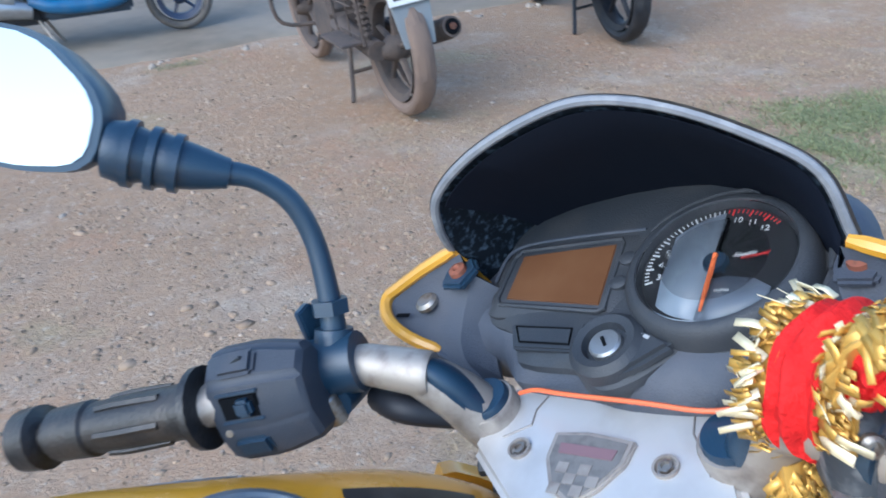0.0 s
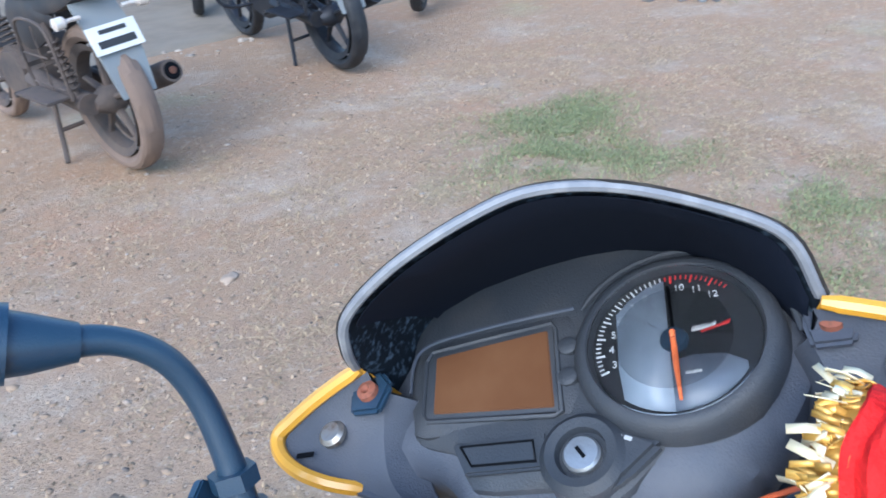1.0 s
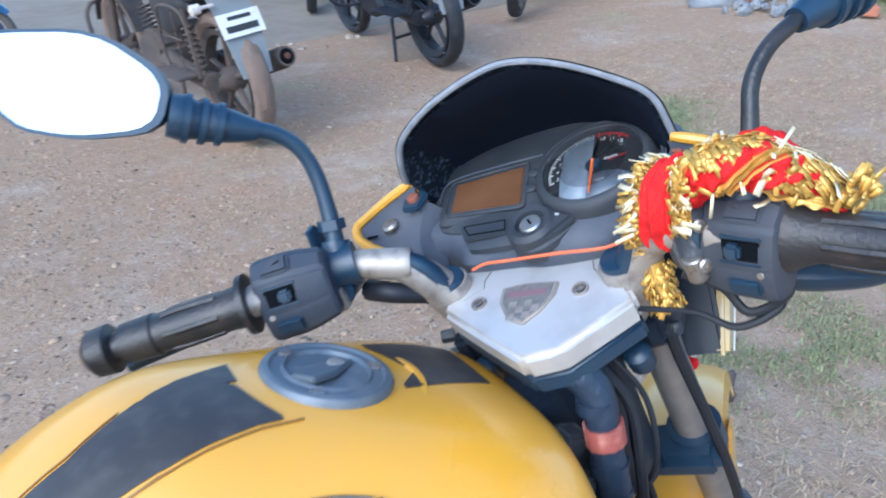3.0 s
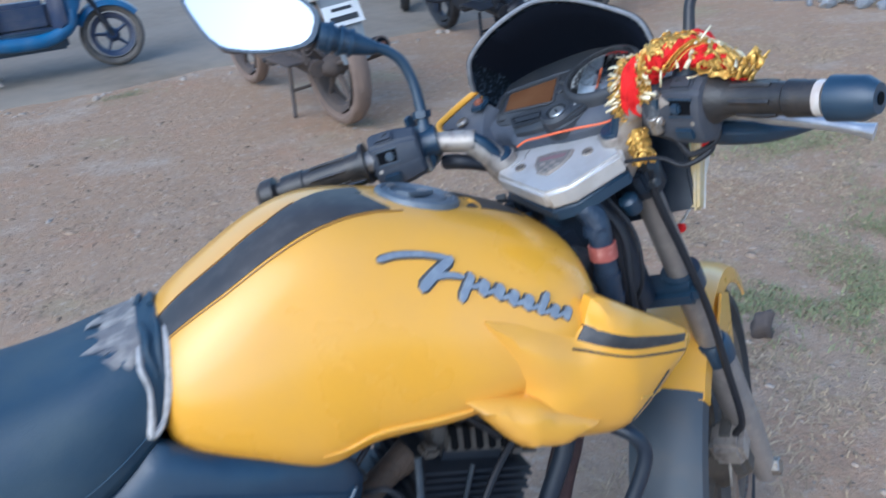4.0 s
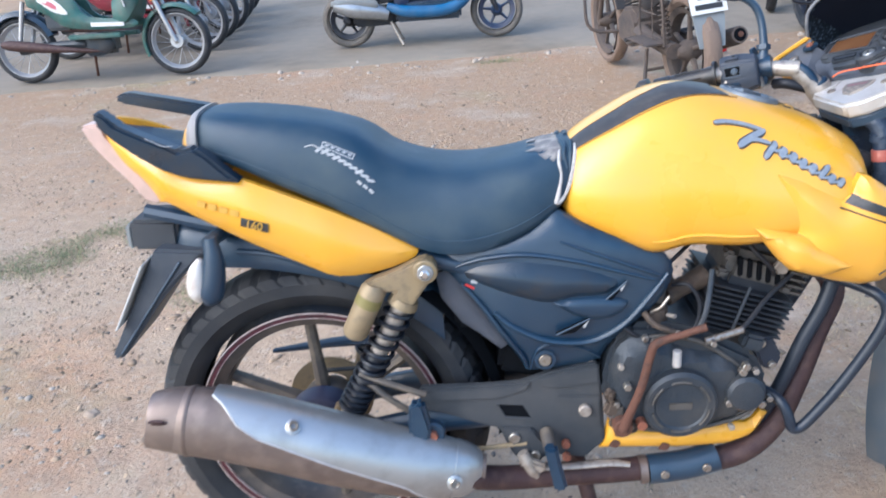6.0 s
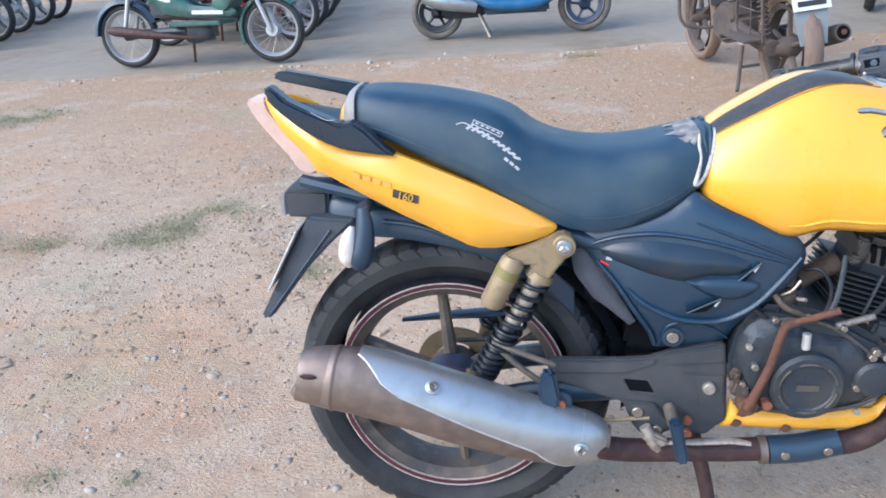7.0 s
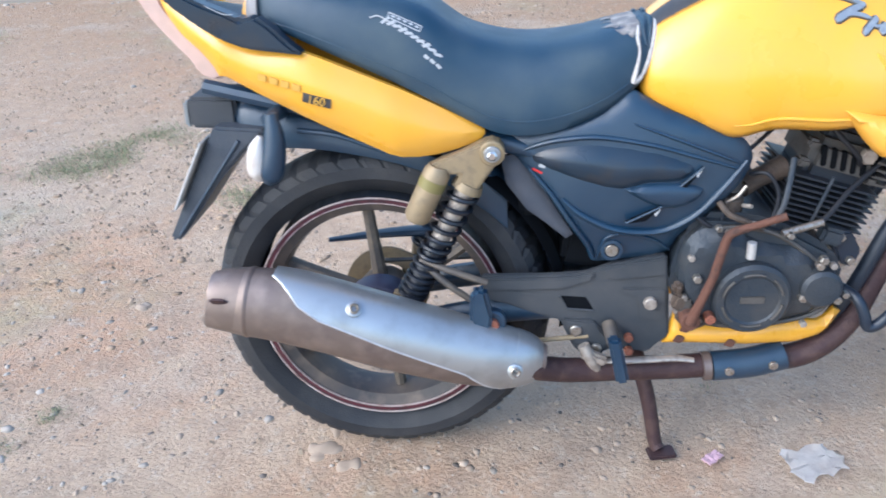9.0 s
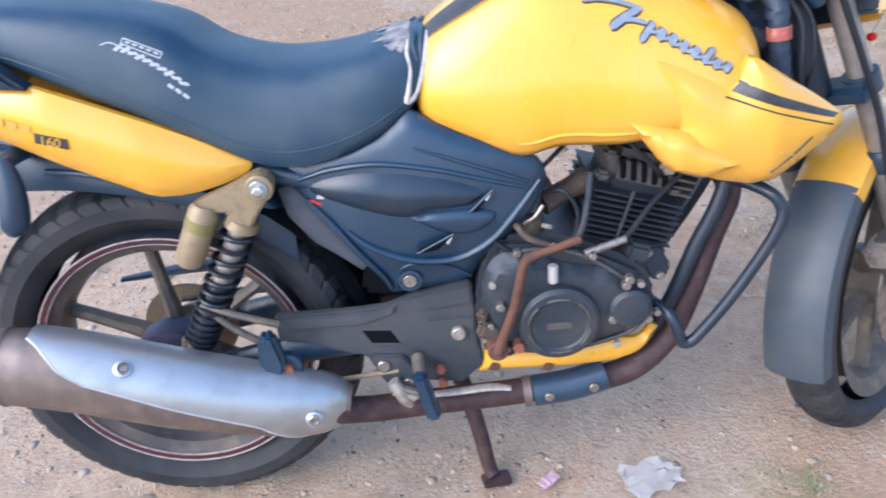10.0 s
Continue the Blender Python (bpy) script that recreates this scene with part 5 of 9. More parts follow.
# side covers
COVER = [(0.292, 0.680), (0.315, 0.686), (0.363, 0.698), (0.456, 0.722), (0.495, 0.752), (0.519, 0.744), (0.567, 0.718), (0.643, 0.686), (0.684, 0.664), (0.698, 0.634), (0.685, 0.597), (0.655, 0.562), (0.612, 0.524), (0.588, 0.495), (0.572, 0.466), (0.520, 0.456), (0.455, 0.450), (0.441, 0.458), (0.431, 0.487), (0.398, 0.536), (0.367, 0.585), (0.326, 0.637)]
cover_y = lambda x, z: 0.088 + 0.03 * max(0, 1 - ((x - 0.52) / 0.2) ** 2) * max(0, 1 - ((z - 0.62) / 0.14) ** 2)
for s in (-1, 1):
    cov = part("side_cover", pillow(COVER, cover_y, 0.010, 0.012, s, 0.006, 0.011, 2), PLASTIC, BIKE, "scuffed black side cover")
    rise = lambda pts, r: tube([(x, s * (cover_y(x, z) + 0.0105), z) for x, z in pts], r, 10, 6, flat=0.8)
    part("cover_ridge", rise([(0.318, 0.657), (0.353, 0.672), (0.39, 0.681), (0.450, 0.685), (0.531, 0.671), (0.597, 0.650), (0.668, 0.624)], [0.003, 0.005, 0.0055, 0.0055, 0.005, 0.0045, 0.003]), PLASTIC, cov)
    part("cover_ridge", rise([(0.505, 0.704), (0.567, 0.680), (0.640, 0.648), (0.676, 0.630)], [0.002, 0.004, 0.004, 0.002]), PLASTIC, cov)
    part("cover_band", rise([(0.392, 0.580), (0.42, 0.553), (0.47, 0.525), (0.52, 0.515), (0.565, 0.519), (0.61, 0.546), (0.65, 0.590), (0.686, 0.634)], [0.004, 0.007, 0.008, 0.0085, 0.0085, 0.008, 0.007, 0.004]), PLASTIC, cov)
    part("cover_ridge", rise([(0.338, 0.632), (0.372, 0.590), (0.405, 0.538), (0.436, 0.488), (0.446, 0.462)], [0.003, 0.005, 0.006, 0.006, 0.004]), PLASTIC, cov)
    part("cover_ridge", rise([(0.452, 0.458), (0.466, 0.500), (0.500, 0.512), (0.545, 0.497), (0.575, 0.474)], [0.002, 0.004, 0.0045, 0.004, 0.002]), PLASTIC, cov)
    part("upper_bulge", pillow([(0.324, 0.650), (0.353, 0.664), (0.39, 0.674), (0.446, 0.678), (0.531, 0.664), (0.568, 0.653), (0.597, 0.640), (0.610, 0.629), (0.581, 0.604), (0.527, 0.604), (0.486, 0.594), (0.432, 0.606), (0.369, 0.628)], lambda x, z: cover_y(x, z) + 0.005, 0.022, 0.010, s, 0.018, 0.010, 2), SMOOTH_BLACK, cov, "smooth black upper bulge")
    part("blade", pillow([(0.488, 0.600), (0.525, 0.607), (0.580, 0.606), (0.619, 0.593), (0.606, 0.571), (0.571, 0.560), (0.528, 0.572)], lambda x, z: cover_y(x, z) + 0.009, 0.013, 0.012, s, 0.005, 0.006, 2), PLASTIC, cov)
    for a, b, c in (((0.579, 0.600), (0.614, 0.632), (0.590, 0.600)), ((0.495, 0.539), (0.552, 0.567), (0.527, 0.543))):
        y0 = cover_y(*b) + 0.019
        part("vent", prism([a, b, c], s * (y0 - 0.012), s * y0), BLACK_IN, cov)
        part("vent_edge", tube([(a[0], s * y0, a[1] + 0.001), (b[0], s * y0, b[1] + 0.001)], 0.0018, 6), PLASTIC, cov)
        # Silver chip painted as a highlight at the vent's tip.
        part("vent_glint", prism([(b[0] - 0.012, b[1] - 0.012), (b[0] - 0.002, b[1] - 0.003), (b[0] - 0.009, b[1] - 0.016)], s * y0, s * (y0 + 0.001)), SILVER_PRINT_GLINT, cov)
    part("rear_flap", pillow([(0.292, 0.642), (0.326, 0.652), (0.352, 0.602), (0.385, 0.545), (0.413, 0.498), (0.401, 0.490), (0.365, 0.522), (0.334, 0.547), (0.300, 0.596)], lambda x, z: 0.078, 0.008, 0.01, s, 0.006, 0.010, 0), DUSTY_PLASTIC, cov, "dusty grey rear flap")
    ring = part("cover_bolt", lathe([(0.019, 0), (0.019, 0.004), (0.013, 0.005), (0.012, 0.001), (0.003, 0.001)], 20, (0.477, s * 0.102, 0.478), (0, s, 0)), PLASTIC, cov)
    part("bolt_head", disc(0.011, 0.005, (0.477, s * 0.106, 0.478)), BOLT, ring)
    part("red_print", box((0.018, 0.001, 0.004), pose(0.352, s * 0.1085, 0.628, 0, 30, 0), 0.0003), RED, cov)
    part("white_print", box((0.016, 0.001, 0.006), pose(0.362, s * 0.1092, 0.636, 0, 12, 0), 0.0003), SILVER_PRINT_GLINT, cov)
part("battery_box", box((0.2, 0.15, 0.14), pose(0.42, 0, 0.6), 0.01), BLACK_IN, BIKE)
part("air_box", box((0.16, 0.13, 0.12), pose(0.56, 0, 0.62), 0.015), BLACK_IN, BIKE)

# ---------------------------------------------------------------- front end, turned with the handlebar
def sp(name, bm, mat, parent=None, label="", sharp=38):
    """A part of the steered front end, given as it stands with the wheel straight."""
    return part(name, bm, mat, parent or BIKE, label, STEER if parent is None else None, sharp)


for s in (-1, 1):
    top = Vector((1.086, s * 0.076, 0.86))
    low = Vector((1.325, -0.060, 0.315)) if s < 0 else Vector((1.340, 0.115, 0.325))
    d = (low - top).normalized()
    fork = sp("fork_leg", tube([top - d * 0.01, top + d * 0.40], 0.0185, 18), FORK_GREY, None, "grey front fork leg")
    part("fork_slider", tube([top + d * 0.325, top + d * 0.34, top + d * 0.50, low + d * 0.02], [0.025, 0.026, 0.024, 0.018], 18), FORK_GREY, fork)
    part("dust_seal", tube([top + d * 0.30, top + d * 0.31, top + d * 0.335, top + d * 0.34], [0.022, 0.028, 0.028, 0.024], 18), PLASTIC, fork)
    part("fork_clamp", tube([top + d * 0.165, top + d * 0.195], 0.027, 18), PLASTIC, fork)
    clamp = part("fork_top_clamp", tube([top - d * 0.016, top - d * 0.012, top + d * 0.022, top + d * 0.026], [0.026, 0.029, 0.029, 0.026], 20), BLACK_FRAME, fork, "black fork clamp")
    part("clamp_lug", box((0.030, 0.020, 0.034), Matrix.Translation(top + Vector((-0.026, s * 0.012, -0.004))) @ Matrix.Rotation(radians(-25), 4, "Y"), 0.005), BLACK_FRAME, fork)
    for h in (-0.012, 0.010):
        part("clamp_bolt", disc(0.0065, 0.014, top + Vector((-0.034 - h * 0.4, s * 0.026, h)), (-0.5, s * 1.0, 0.1), 6), WORN_BLACK, fork)
    part("stay_bolt", lathe([(0.010, -0.012), (0.012, -0.008), (0.012, 0.010), (0.008, 0.014), (0.003, 0.015)], 14, top + Vector((-0.040, s * -0.004, -0.030)), (-0.6, 0, 0.8)), PLASTIC, fork)
    part("axle_nut", disc(0.015, 0.03, low + Vector((0, s * 0.012, 0)), seg=6), BOLT, fork)
sp("lower_yoke", box((0.05, 0.19, 0.03), Matrix.Translation((1.145, 0, 0.685)) @ Matrix.Rotation(radians(-25), 4, "Y"), 0.008), PLASTIC, None, "black lower fork yoke")
sp("steering_stem", tube([(1.11, 0, 0.68), (1.02, 0, 0.87)], 0.02, 14), PLASTIC)
sp("brake_caliper", box((0.05, 0.035, 0.10), Matrix.Translation((1.262, -0.045, 0.385)) @ Matrix.Rotation(radians(-25), 4, "Y"), 0.01), ENGINE_GREY, None, "grimy brake caliper")
sp("caliper_body", box((0.055, 0.05, 0.045), Matrix.Translation((1.245, -0.045, 0.40)) @ Matrix.Rotation(radians(-25), 4, "Y"), 0.008), DULL_ALLOY)
sp("brake_hose", tube([(1.060, -0.100, 0.868), (1.070, -0.096, 0.83), (1.108, -0.098, 0.74), (1.148, -0.097, 0.65), (1.175, -0.092, 0.56), (1.205, -0.085, 0.46), (1.235, -0.06, 0.42)], 0.0052, 8, 6), CABLE)

# front mudguard: yellow ahead and over the top, a long grey flap behind
def guard_ring(angle, r, w, thick):
    c, sn = math.cos(angle), math.sin(angle)
    prof = [(-1, -0.030), (-0.92, -0.008), (-0.6, 0.0), (0, 0.004), (0.6, 0.0), (0.92, -0.008), (1, -0.030)]
    pt = lambda a, b: (1.285 + (r + b) * c, a * w, 0.305 + (r + b) * sn)
    return [pt(a, b) for a, b in prof] + [pt(a * 0.95, b - thick) for a, b in prof[::-1]]


part("front_mudguard", skin([guard_ring(radians(a), 0.326, 0.056, 0.005) for a in range(38, 129, 5)]), YELLOW, BIKE, "yellow front mudguard", WHEEL_STEER)
part("mudguard_flap", skin([guard_ring(radians(a), 0.327, 0.054, 0.005) for a in range(126, 190, 5)]), MUDGUARD, BIKE, "long dusty grey mudguard flap", WHEEL_STEER)
for s in (-1, 1):
    part("mudguard_stay", prism([(1.20, 0.60), (1.26, 0.63), (1.32, 0.60), (1.31, 0.50), (1.28, 0.44), (1.23, 0.50)], s * 0.058, s * 0.062, 0.0015), YELLOW, BIKE, "", WHEEL_STEER)

# top yoke and handlebar
PLATE = [(1.058, 0.070), (1.052, -0.078), (1.022, -0.084), (0.998, -0.098), (0.957, -0.042), (0.952, -0.010), (0.978, 0.030), (1.012, 0.080), (1.030, 0.078)]
yoke_m = Matrix.Translation((1.0135, 0, 0.907)) @ Matrix.Rotation(radians(-25), 4, "Y")


def on_yoke(x, y, h=0.0):
    """A point of the top yoke's plane, h above it."""
    return yoke_m @ Vector(((x - 1.0135) / math.cos(radians(25)), y, h))


def yoke_slab(outline, h0, h1, bevel):
    bm = bmesh.new()
    f = bm.faces.new([bm.verts.new(on_yoke(x, y, h0)) for x, y in outline])
    got = bmesh.ops.extrude_face_region(bm, geom=[f])
    up = on_yoke(1, 0, h1) - on_yoke(1, 0, h0)
    bmesh.ops.translate(bm, verts=[v for v in got["geom"] if isinstance(v, bmesh.types.BMVert)], vec=up)
    bmesh.ops.recalc_face_normals(bm, faces=bm.faces)
    if bevel:
        bmesh.ops.bevel(bm, geom=bm.edges[:], offset=bevel, segments=3, affect="EDGES")
    return bm


yoke = sp("top_yoke", yoke_slab(PLATE, -0.026, 0.0, 0.005), ALLOY, None, "silver alloy top yoke cover with shield badge")
part("yoke_base", yoke_slab([(x * 0.985 + 0.016, y * 0.97) for x, y in PLATE], -0.045, -0.027, 0.003), PLASTIC, yoke)
for y, s in ((0.042, 1), (-0.050, -1)):
    ring = part("yoke_bolt", lathe([(0.0072, -0.002), (0.0072, 0.0012), (0.0058, 0.0012), (0.0052, -0.001), (0.002, -0.001)], 18, on_yoke(1.014, y, 0.001), AXIS), DULL_ALLOY, yoke)
    part("hex_head", lathe([(0.0042, -0.002), (0.0042, 0.0014), (0.0026, 0.0016), (0.0022, 0.0)], 6, on_yoke(1.014, y, 0.001), AXIS), BOLT, ring)
SHIELD = [(1.026, 0.022), (1.028, 0.0), (1.0265, -0.016), (1.025, -0.030), (1.012, -0.029), (0.996, -0.019), (0.985, -0.006), (0.993, 0.010), (1.010, 0.021)]
BADGE_BAR = material("dull_purple_bar", (0.2, 0.12, 0.135), 0.5)
badge = part("shield_badge", yoke_slab(SHIELD, -0.001, 0.003, 0.0012), DULL_ALLOY, yoke, "grey shield badge with chequers")
part("badge_field", yoke_slab([((x - 1.008) * 0.86 + 1.008, (y + 0.004) * 0.86 - 0.004) for x, y in SHIELD], 0.002, 0.0034, 0), material("worn_badge_field", (0.20, 0.19, 0.18), 0.45, 0.2, second=(0.13, 0.12, 0.115), scale=150), badge)
part("badge_bar", yoke_slab([(1.019, 0.014), (1.018, -0.022), (1.012, -0.021), (1.013, 0.013)], 0.003, 0.0040, 0), BADGE_BAR, badge)
for i in range(3):
    for j in range(4):
        if (i + j) % 2 == 0:
            x, y = 1.008 - i * 0.006, 0.010 - j * 0.007
            part("chequer", yoke_slab([(x, y), (x, y - 0.007), (x - 0.006, y - 0.007), (x - 0.006, y)], 0.003, 0.0038, 0), DULL_ALLOY, badge)
for line in (((1.050, 0.040), (1.040, 0.044), (1.030, 0.042), (1.020, 0.058)), ((1.046, -0.055), (1.034, -0.058), (1.020, -0.070), (1.012, -0.074))):
    part("yoke_groove", tube([on_yoke(x, y, 0.0004) for x, y in line], 0.0006, 6), FORK_GREY, yoke)

SECTION = [(0.010, 0.032), (0.027, 0.015), (0.0285, -0.018), (0.016, -0.045), (-0.010, -0.047), (-0.022, -0.022), (-0.022, 0.012), (-0.010, 0.030)]
for s, foot, bend, clamp, swi, gin, gout in ((1, (1.041, 0.0755, 0.908), (1.007, 0.093, 0.956), (0.985, 0.150, 0.969), (0.948, 0.172, 0.972), (0.918, 0.196, 0.969), (0.868, 0.296, 0.9665)),
                                            (-1, (1.031, -0.0845, 0.904), (1.012, -0.111, 0.940), (0.990, -0.150, 0.947), (0.990, -0.186, 0.938), (0.988, -0.214, 0.933), (0.953, -0.313, 0.912))):
    foot, bend, clamp, swi, gin, gout = (Vector(q) for q in (foot, bend, clamp, swi, gin, gout))
    bar = sp("handlebar", tube([bend.lerp(clamp, -0.05), bend.lerp(clamp, 0.1), clamp, gin], [0.0135, 0.0145, 0.0125, 0.011], 16, 3), DULL_ALLOY, None, "scuffed silver handlebar with cast riser")
    part("riser_arm", tube([bend.lerp(clamp, 0.12) - AXIS * 0.001, bend.lerp(foot, 0.3) - AXIS * 0.004, foot - AXIS * 0.012, foot.lerp(bend, -0.45) - AXIS * 0.022], [0.0135, 0.0165, 0.0195, 0.014], 14, 4), DULL_ALLOY, bar, "scuffed silver riser arm")
    part("riser_top", tube([bend.lerp(clamp, 0.03) + AXIS * 0.008, bend.lerp(foot, 0.25) + AXIS * 0.007, bend.lerp(foot, 0.50) + AXIS * 0.002, bend.lerp(foot, 0.66) - AXIS * 0.004], [0.009, 0.0145, 0.017, 0.016], 14, 4, flat=0.75), PLASTIC, bar, "black sloping top of the riser")
    ring = part("cap_ring", lathe([(0.0190, -0.02), (0.0190, 0.012), (0.0180, 0.014), (0.004, 0.014)], 24, foot + AXIS * 0.007, AXIS), DULL_ALLOY, bar)
    part("riser_cap", lathe([(0.0162, 0), (0.0162, 0.016), (0.0150, 0.0185), (0.004, 0.019)], 24, foot + AXIS * 0.007, AXIS), PLASTIC, bar, "black riser cap")
    g = (gout - gin).normalized()
    L = (gout - gin).length
    grip = part("grip", tube(([gin - g * 0.001, gin + g * 0.004, gin + g * 0.0045] if s > 0 else [gin - g * 0.010, gin + g * 0.002, gin + g * 0.012]) + [gin + g * 0.02, gin + g * L * 0.5, gin + g * (L - 0.03), gin + g * (L - 0.028), gout], ([0.026, 0.026, 0.0190] if s > 0 else [0.0265, 0.0265, 0.0205]) + [0.0175, 0.0175, 0.0165, 0.0185, 0.0175], 20), GRIP_RUBBER, bar, "worn black rubber grip")
    for k in range(6):
        a = k * math.pi / 3
        o = 0.0165 * (math.cos(a) * g.cross(Vector((0, 0, 1))).normalized() + math.sin(a) * Vector((0, 0, 1)))
        part("grip_rib", tube([gin + g * 0.025 + o, gin + g * L * 0.5 + o * 1.06, gin + g * (L - 0.04) + o], 0.0028, 6, 3), GRIP_RUBBER, grip)
    part("bar_end", tube([gout, gout + g * 0.008, gout + g * 0.012, gout + g * (0.043 if s < 0 else 0.028), gout + g * (0.054 if s < 0 else 0.035)], [0.0125, 0.0125, 0.0215, 0.0205, 0.014], 18), PLASTIC if s < 0 else GRIP_RUBBER, bar, "black bar end weight")
    if s < 0:
        part("white_collar", tube([gout - g * 0.001, gout + g * 0.008], 0.0172, 18), CLEAR_LAMP, bar, "white collar")
        part("end_hole", tube([gout + g * 0.0535, gout + g * 0.0552], 0.006, 12), BLACK_IN, bar)
    back = Vector((-0.8, -s * 0.1, 0.55)).normalized()
    m = Matrix.Translation(swi) @ Matrix((g, Vector((0, 0, 1)).cross(g).normalized(), g.cross(Vector((0, 0, 1)).cross(g)).normalized())).transposed().to_4x4()
    near = -1 if (m.to_3x3() @ Vector((0, 1, 0))).x > 0 else 1
    # one block with a facet above, behind and below, each with its switch
    k = 0.92 if s > 0 else 0.94
    ring = lambda a, q: [m @ Vector((a, near * n * q * k, (u + 0.006) * q * k - 0.006)) for n, u in SECTION]
    hull = skin([ring(-0.034, 0.70), ring(-0.031, 0.84), ring(-0.012, 0.96), ring(0.0, 1.0), ring(0.022, 1.0), ring(0.0275, 0.95), ring(0.029, 0.80)])
    bmesh.ops.bevel(hull, geom=[q for q in hull.edges if abs((q.verts[0].co - q.verts[1].co).normalized().dot(g)) > 0.8], offset=0.0035, segments=3, affect="EDGES")
    housing = part("switch_housing", hull, HOUSING, bar, "dusty black switch housing", sharp=30)
    part("throttle_tube", tube([swi, gin + g * 0.004], [0.0150, 0.0135], 14), DULL_ALLOY if s > 0 else PLASTIC, bar)
    part("switch_button", box((0.026, 0.0055, 0.017), m @ pose(0.006, near * 0.0195 * k, 0.0235 * k, near * 45), 0.0026), HOUSING, housing, "raised top switch")
    part("button_mark", box((0.014, 0.0058, 0.0022), m @ pose(0.006, near * 0.0197 * k, 0.0237 * k, near * 45, 24, 0), 0.0006), WORN_BLACK, housing)
    part("switch_recess", box((0.026, 0.004, 0.016), m @ pose(0.007, near * 0.0265 * k, -0.003 * k, near * -3), 0.0012), BLACK_IN, housing)
    for u in (0.0065, -0.0125):
        part("recess_lip", box((0.029, 0.0035, 0.002), m @ pose(0.007, near * 0.0276 * k, u * k, near * -3), 0.0008), PLASTIC, housing)
    part("switch_slider", box((0.011, 0.009, 0.011), m @ pose(0.003, near * 0.0295 * k, -0.003 * k, near * -3), 0.0022), PLASTIC, housing)
    part("switch_button", box((0.024, 0.006, 0.015), m @ pose(0.008, near * 0.0220 * k, -0.0320 * k, near * -25), 0.0026), PLASTIC, housing, "raised lower switch")
    for a, n, u in ((-0.020, 0.022, -0.012), (0.020, 0.0265, -0.020)):
        part("screw", disc(0.0026, 0.002, m @ Vector((a, near * n * k, u * k)), m.to_3x3() @ Vector((0, near, 0)), 10), BOLT, housing)
    part("clamp", tube([clamp - g * (0.018 if s > 0 else 0.0), clamp + g * 0.014], 0.0195 if s > 0 else 0.016, 16), PLASTIC, bar)
    part("clamp_bolt", disc(0.008, 0.02, clamp + Vector((-0.012, 0, -0.024)), (-0.4, 0, 1), 10), BOLT, bar)
    fwd = Vector((1, 0, 0)) - g * g.x
    lever = [clamp + fwd * 0.035 + Vector((0, 0, -0.012)), swi + fwd * 0.06 + Vector((0, 0, -0.022)), gin + fwd * 0.065 + g * 0.04 + Vector((0, 0, -0.022)), gout + fwd * 0.05 + Vector((0, 0, -0.026)), gout + fwd * 0.048 + g * 0.025 + Vector((0, 0, -0.026))]
    if s < 0:
        lever = [(1.030, -0.200, 0.912), (1.026, -0.235, 0.903), (1.020, -0.255, 0.896), (1.014, -0.294, 0.883), (1.017, -0.327, 0.868), (1.016, -0.345, 0.860)]
    part("lever", tube(lever, ([0.008, 0.008, 0.0085, 0.0085, 0.0075, 0.011] if s < 0 else [0.009, 0.008, 0.0075, 0.007, 0.010]), 10, 5, flat=0.8), PALE_ALLOY if s < 0 else PLASTIC, bar, "silver brake lever" if s < 0 else "black clutch lever")
    part("perch", tube([clamp + Vector((-0.01, 0, -0.02)) if s > 0 else clamp + fwd * 0.02 + Vector((0, 0, -0.018)), clamp + fwd * 0.03 + Vector((0, 0, -0.015)), swi + fwd * 0.055 + Vector((0, 0, -0.02))], [0.014 if s > 0 else 0.010, 0.014, 0.011], 10, 4), PLASTIC, bar)
    if s > 0:
        part("choke_lever", prism([(0, 0), (0.012, 0.0), (0.016, 0.02), (0.006, 0.03), (-0.004, 0.026)], -0.003, 0.003, 0.001, Matrix.Translation(clamp + Vector((-0.004, 0.014, 0.012)))), PLASTIC, bar)
        part("clutch_hose", tube([clamp + Vector((0.02, -0.01, -0.03)), (1.0, 0.112, 0.934), (1.03, 0.085, 0.915), (1.05, 0.06, 0.895)], [0.010, 0.0095, 0.008, 0.007], 10, 5), CABLE, bar)
    if s < 0:
        part("lever_guard", tube([(1.036, -0.190, 0.894), (1.041, -0.215, 0.887), (1.047, -0.245, 0.880), (1.054, -0.270, 0.876), (1.057, -0.292, 0.873)], [0.020, 0.021, 0.018, 0.012, 0.004], 12, 4, flat=0.7), PLASTIC, bar)
        cyl = part("master_cylinder", pillow([(-0.013, 0.022), (0.0, 0.026), (0.012, 0.020), (0.013, -0.008), (0.008, -0.026), (-0.004, -0.030), (-0.013, -0.018), (-0.014, 0.0)], lambda x, z: 0.0, 0.010, 0.02, -1, 0.005, 0.005, 3), WORN_BLACK, bar, "worn black brake master cylinder")
        cyl.matrix_local = Matrix.Translation(clamp + Vector((-0.008, -0.004, -0.004))) @ Matrix.Rotation(radians(-58), 4, "Z")
        for x, z in ((0.0, 0.010), (-0.002, -0.018)):
            part("bolt", lathe([(0.005, 0), (0.005, 0.003), (0.003, 0.004), (0.002, 0.002)], 10, (x, -0.009, z), (0, -1, 0)), BOLT, cyl)
        part("brake_hose", tube([clamp + Vector((-0.004, 0.012, -0.030)), clamp + Vector((0.0, -0.012, -0.046)), swi + Vector((-0.004, 0.01, -0.056)), swi + Vector((0.0, -0.014, -0.050)), swi + Vector((0.004, -0.022, -0.038))], 0.0034, 8, 5), CABLE, bar)
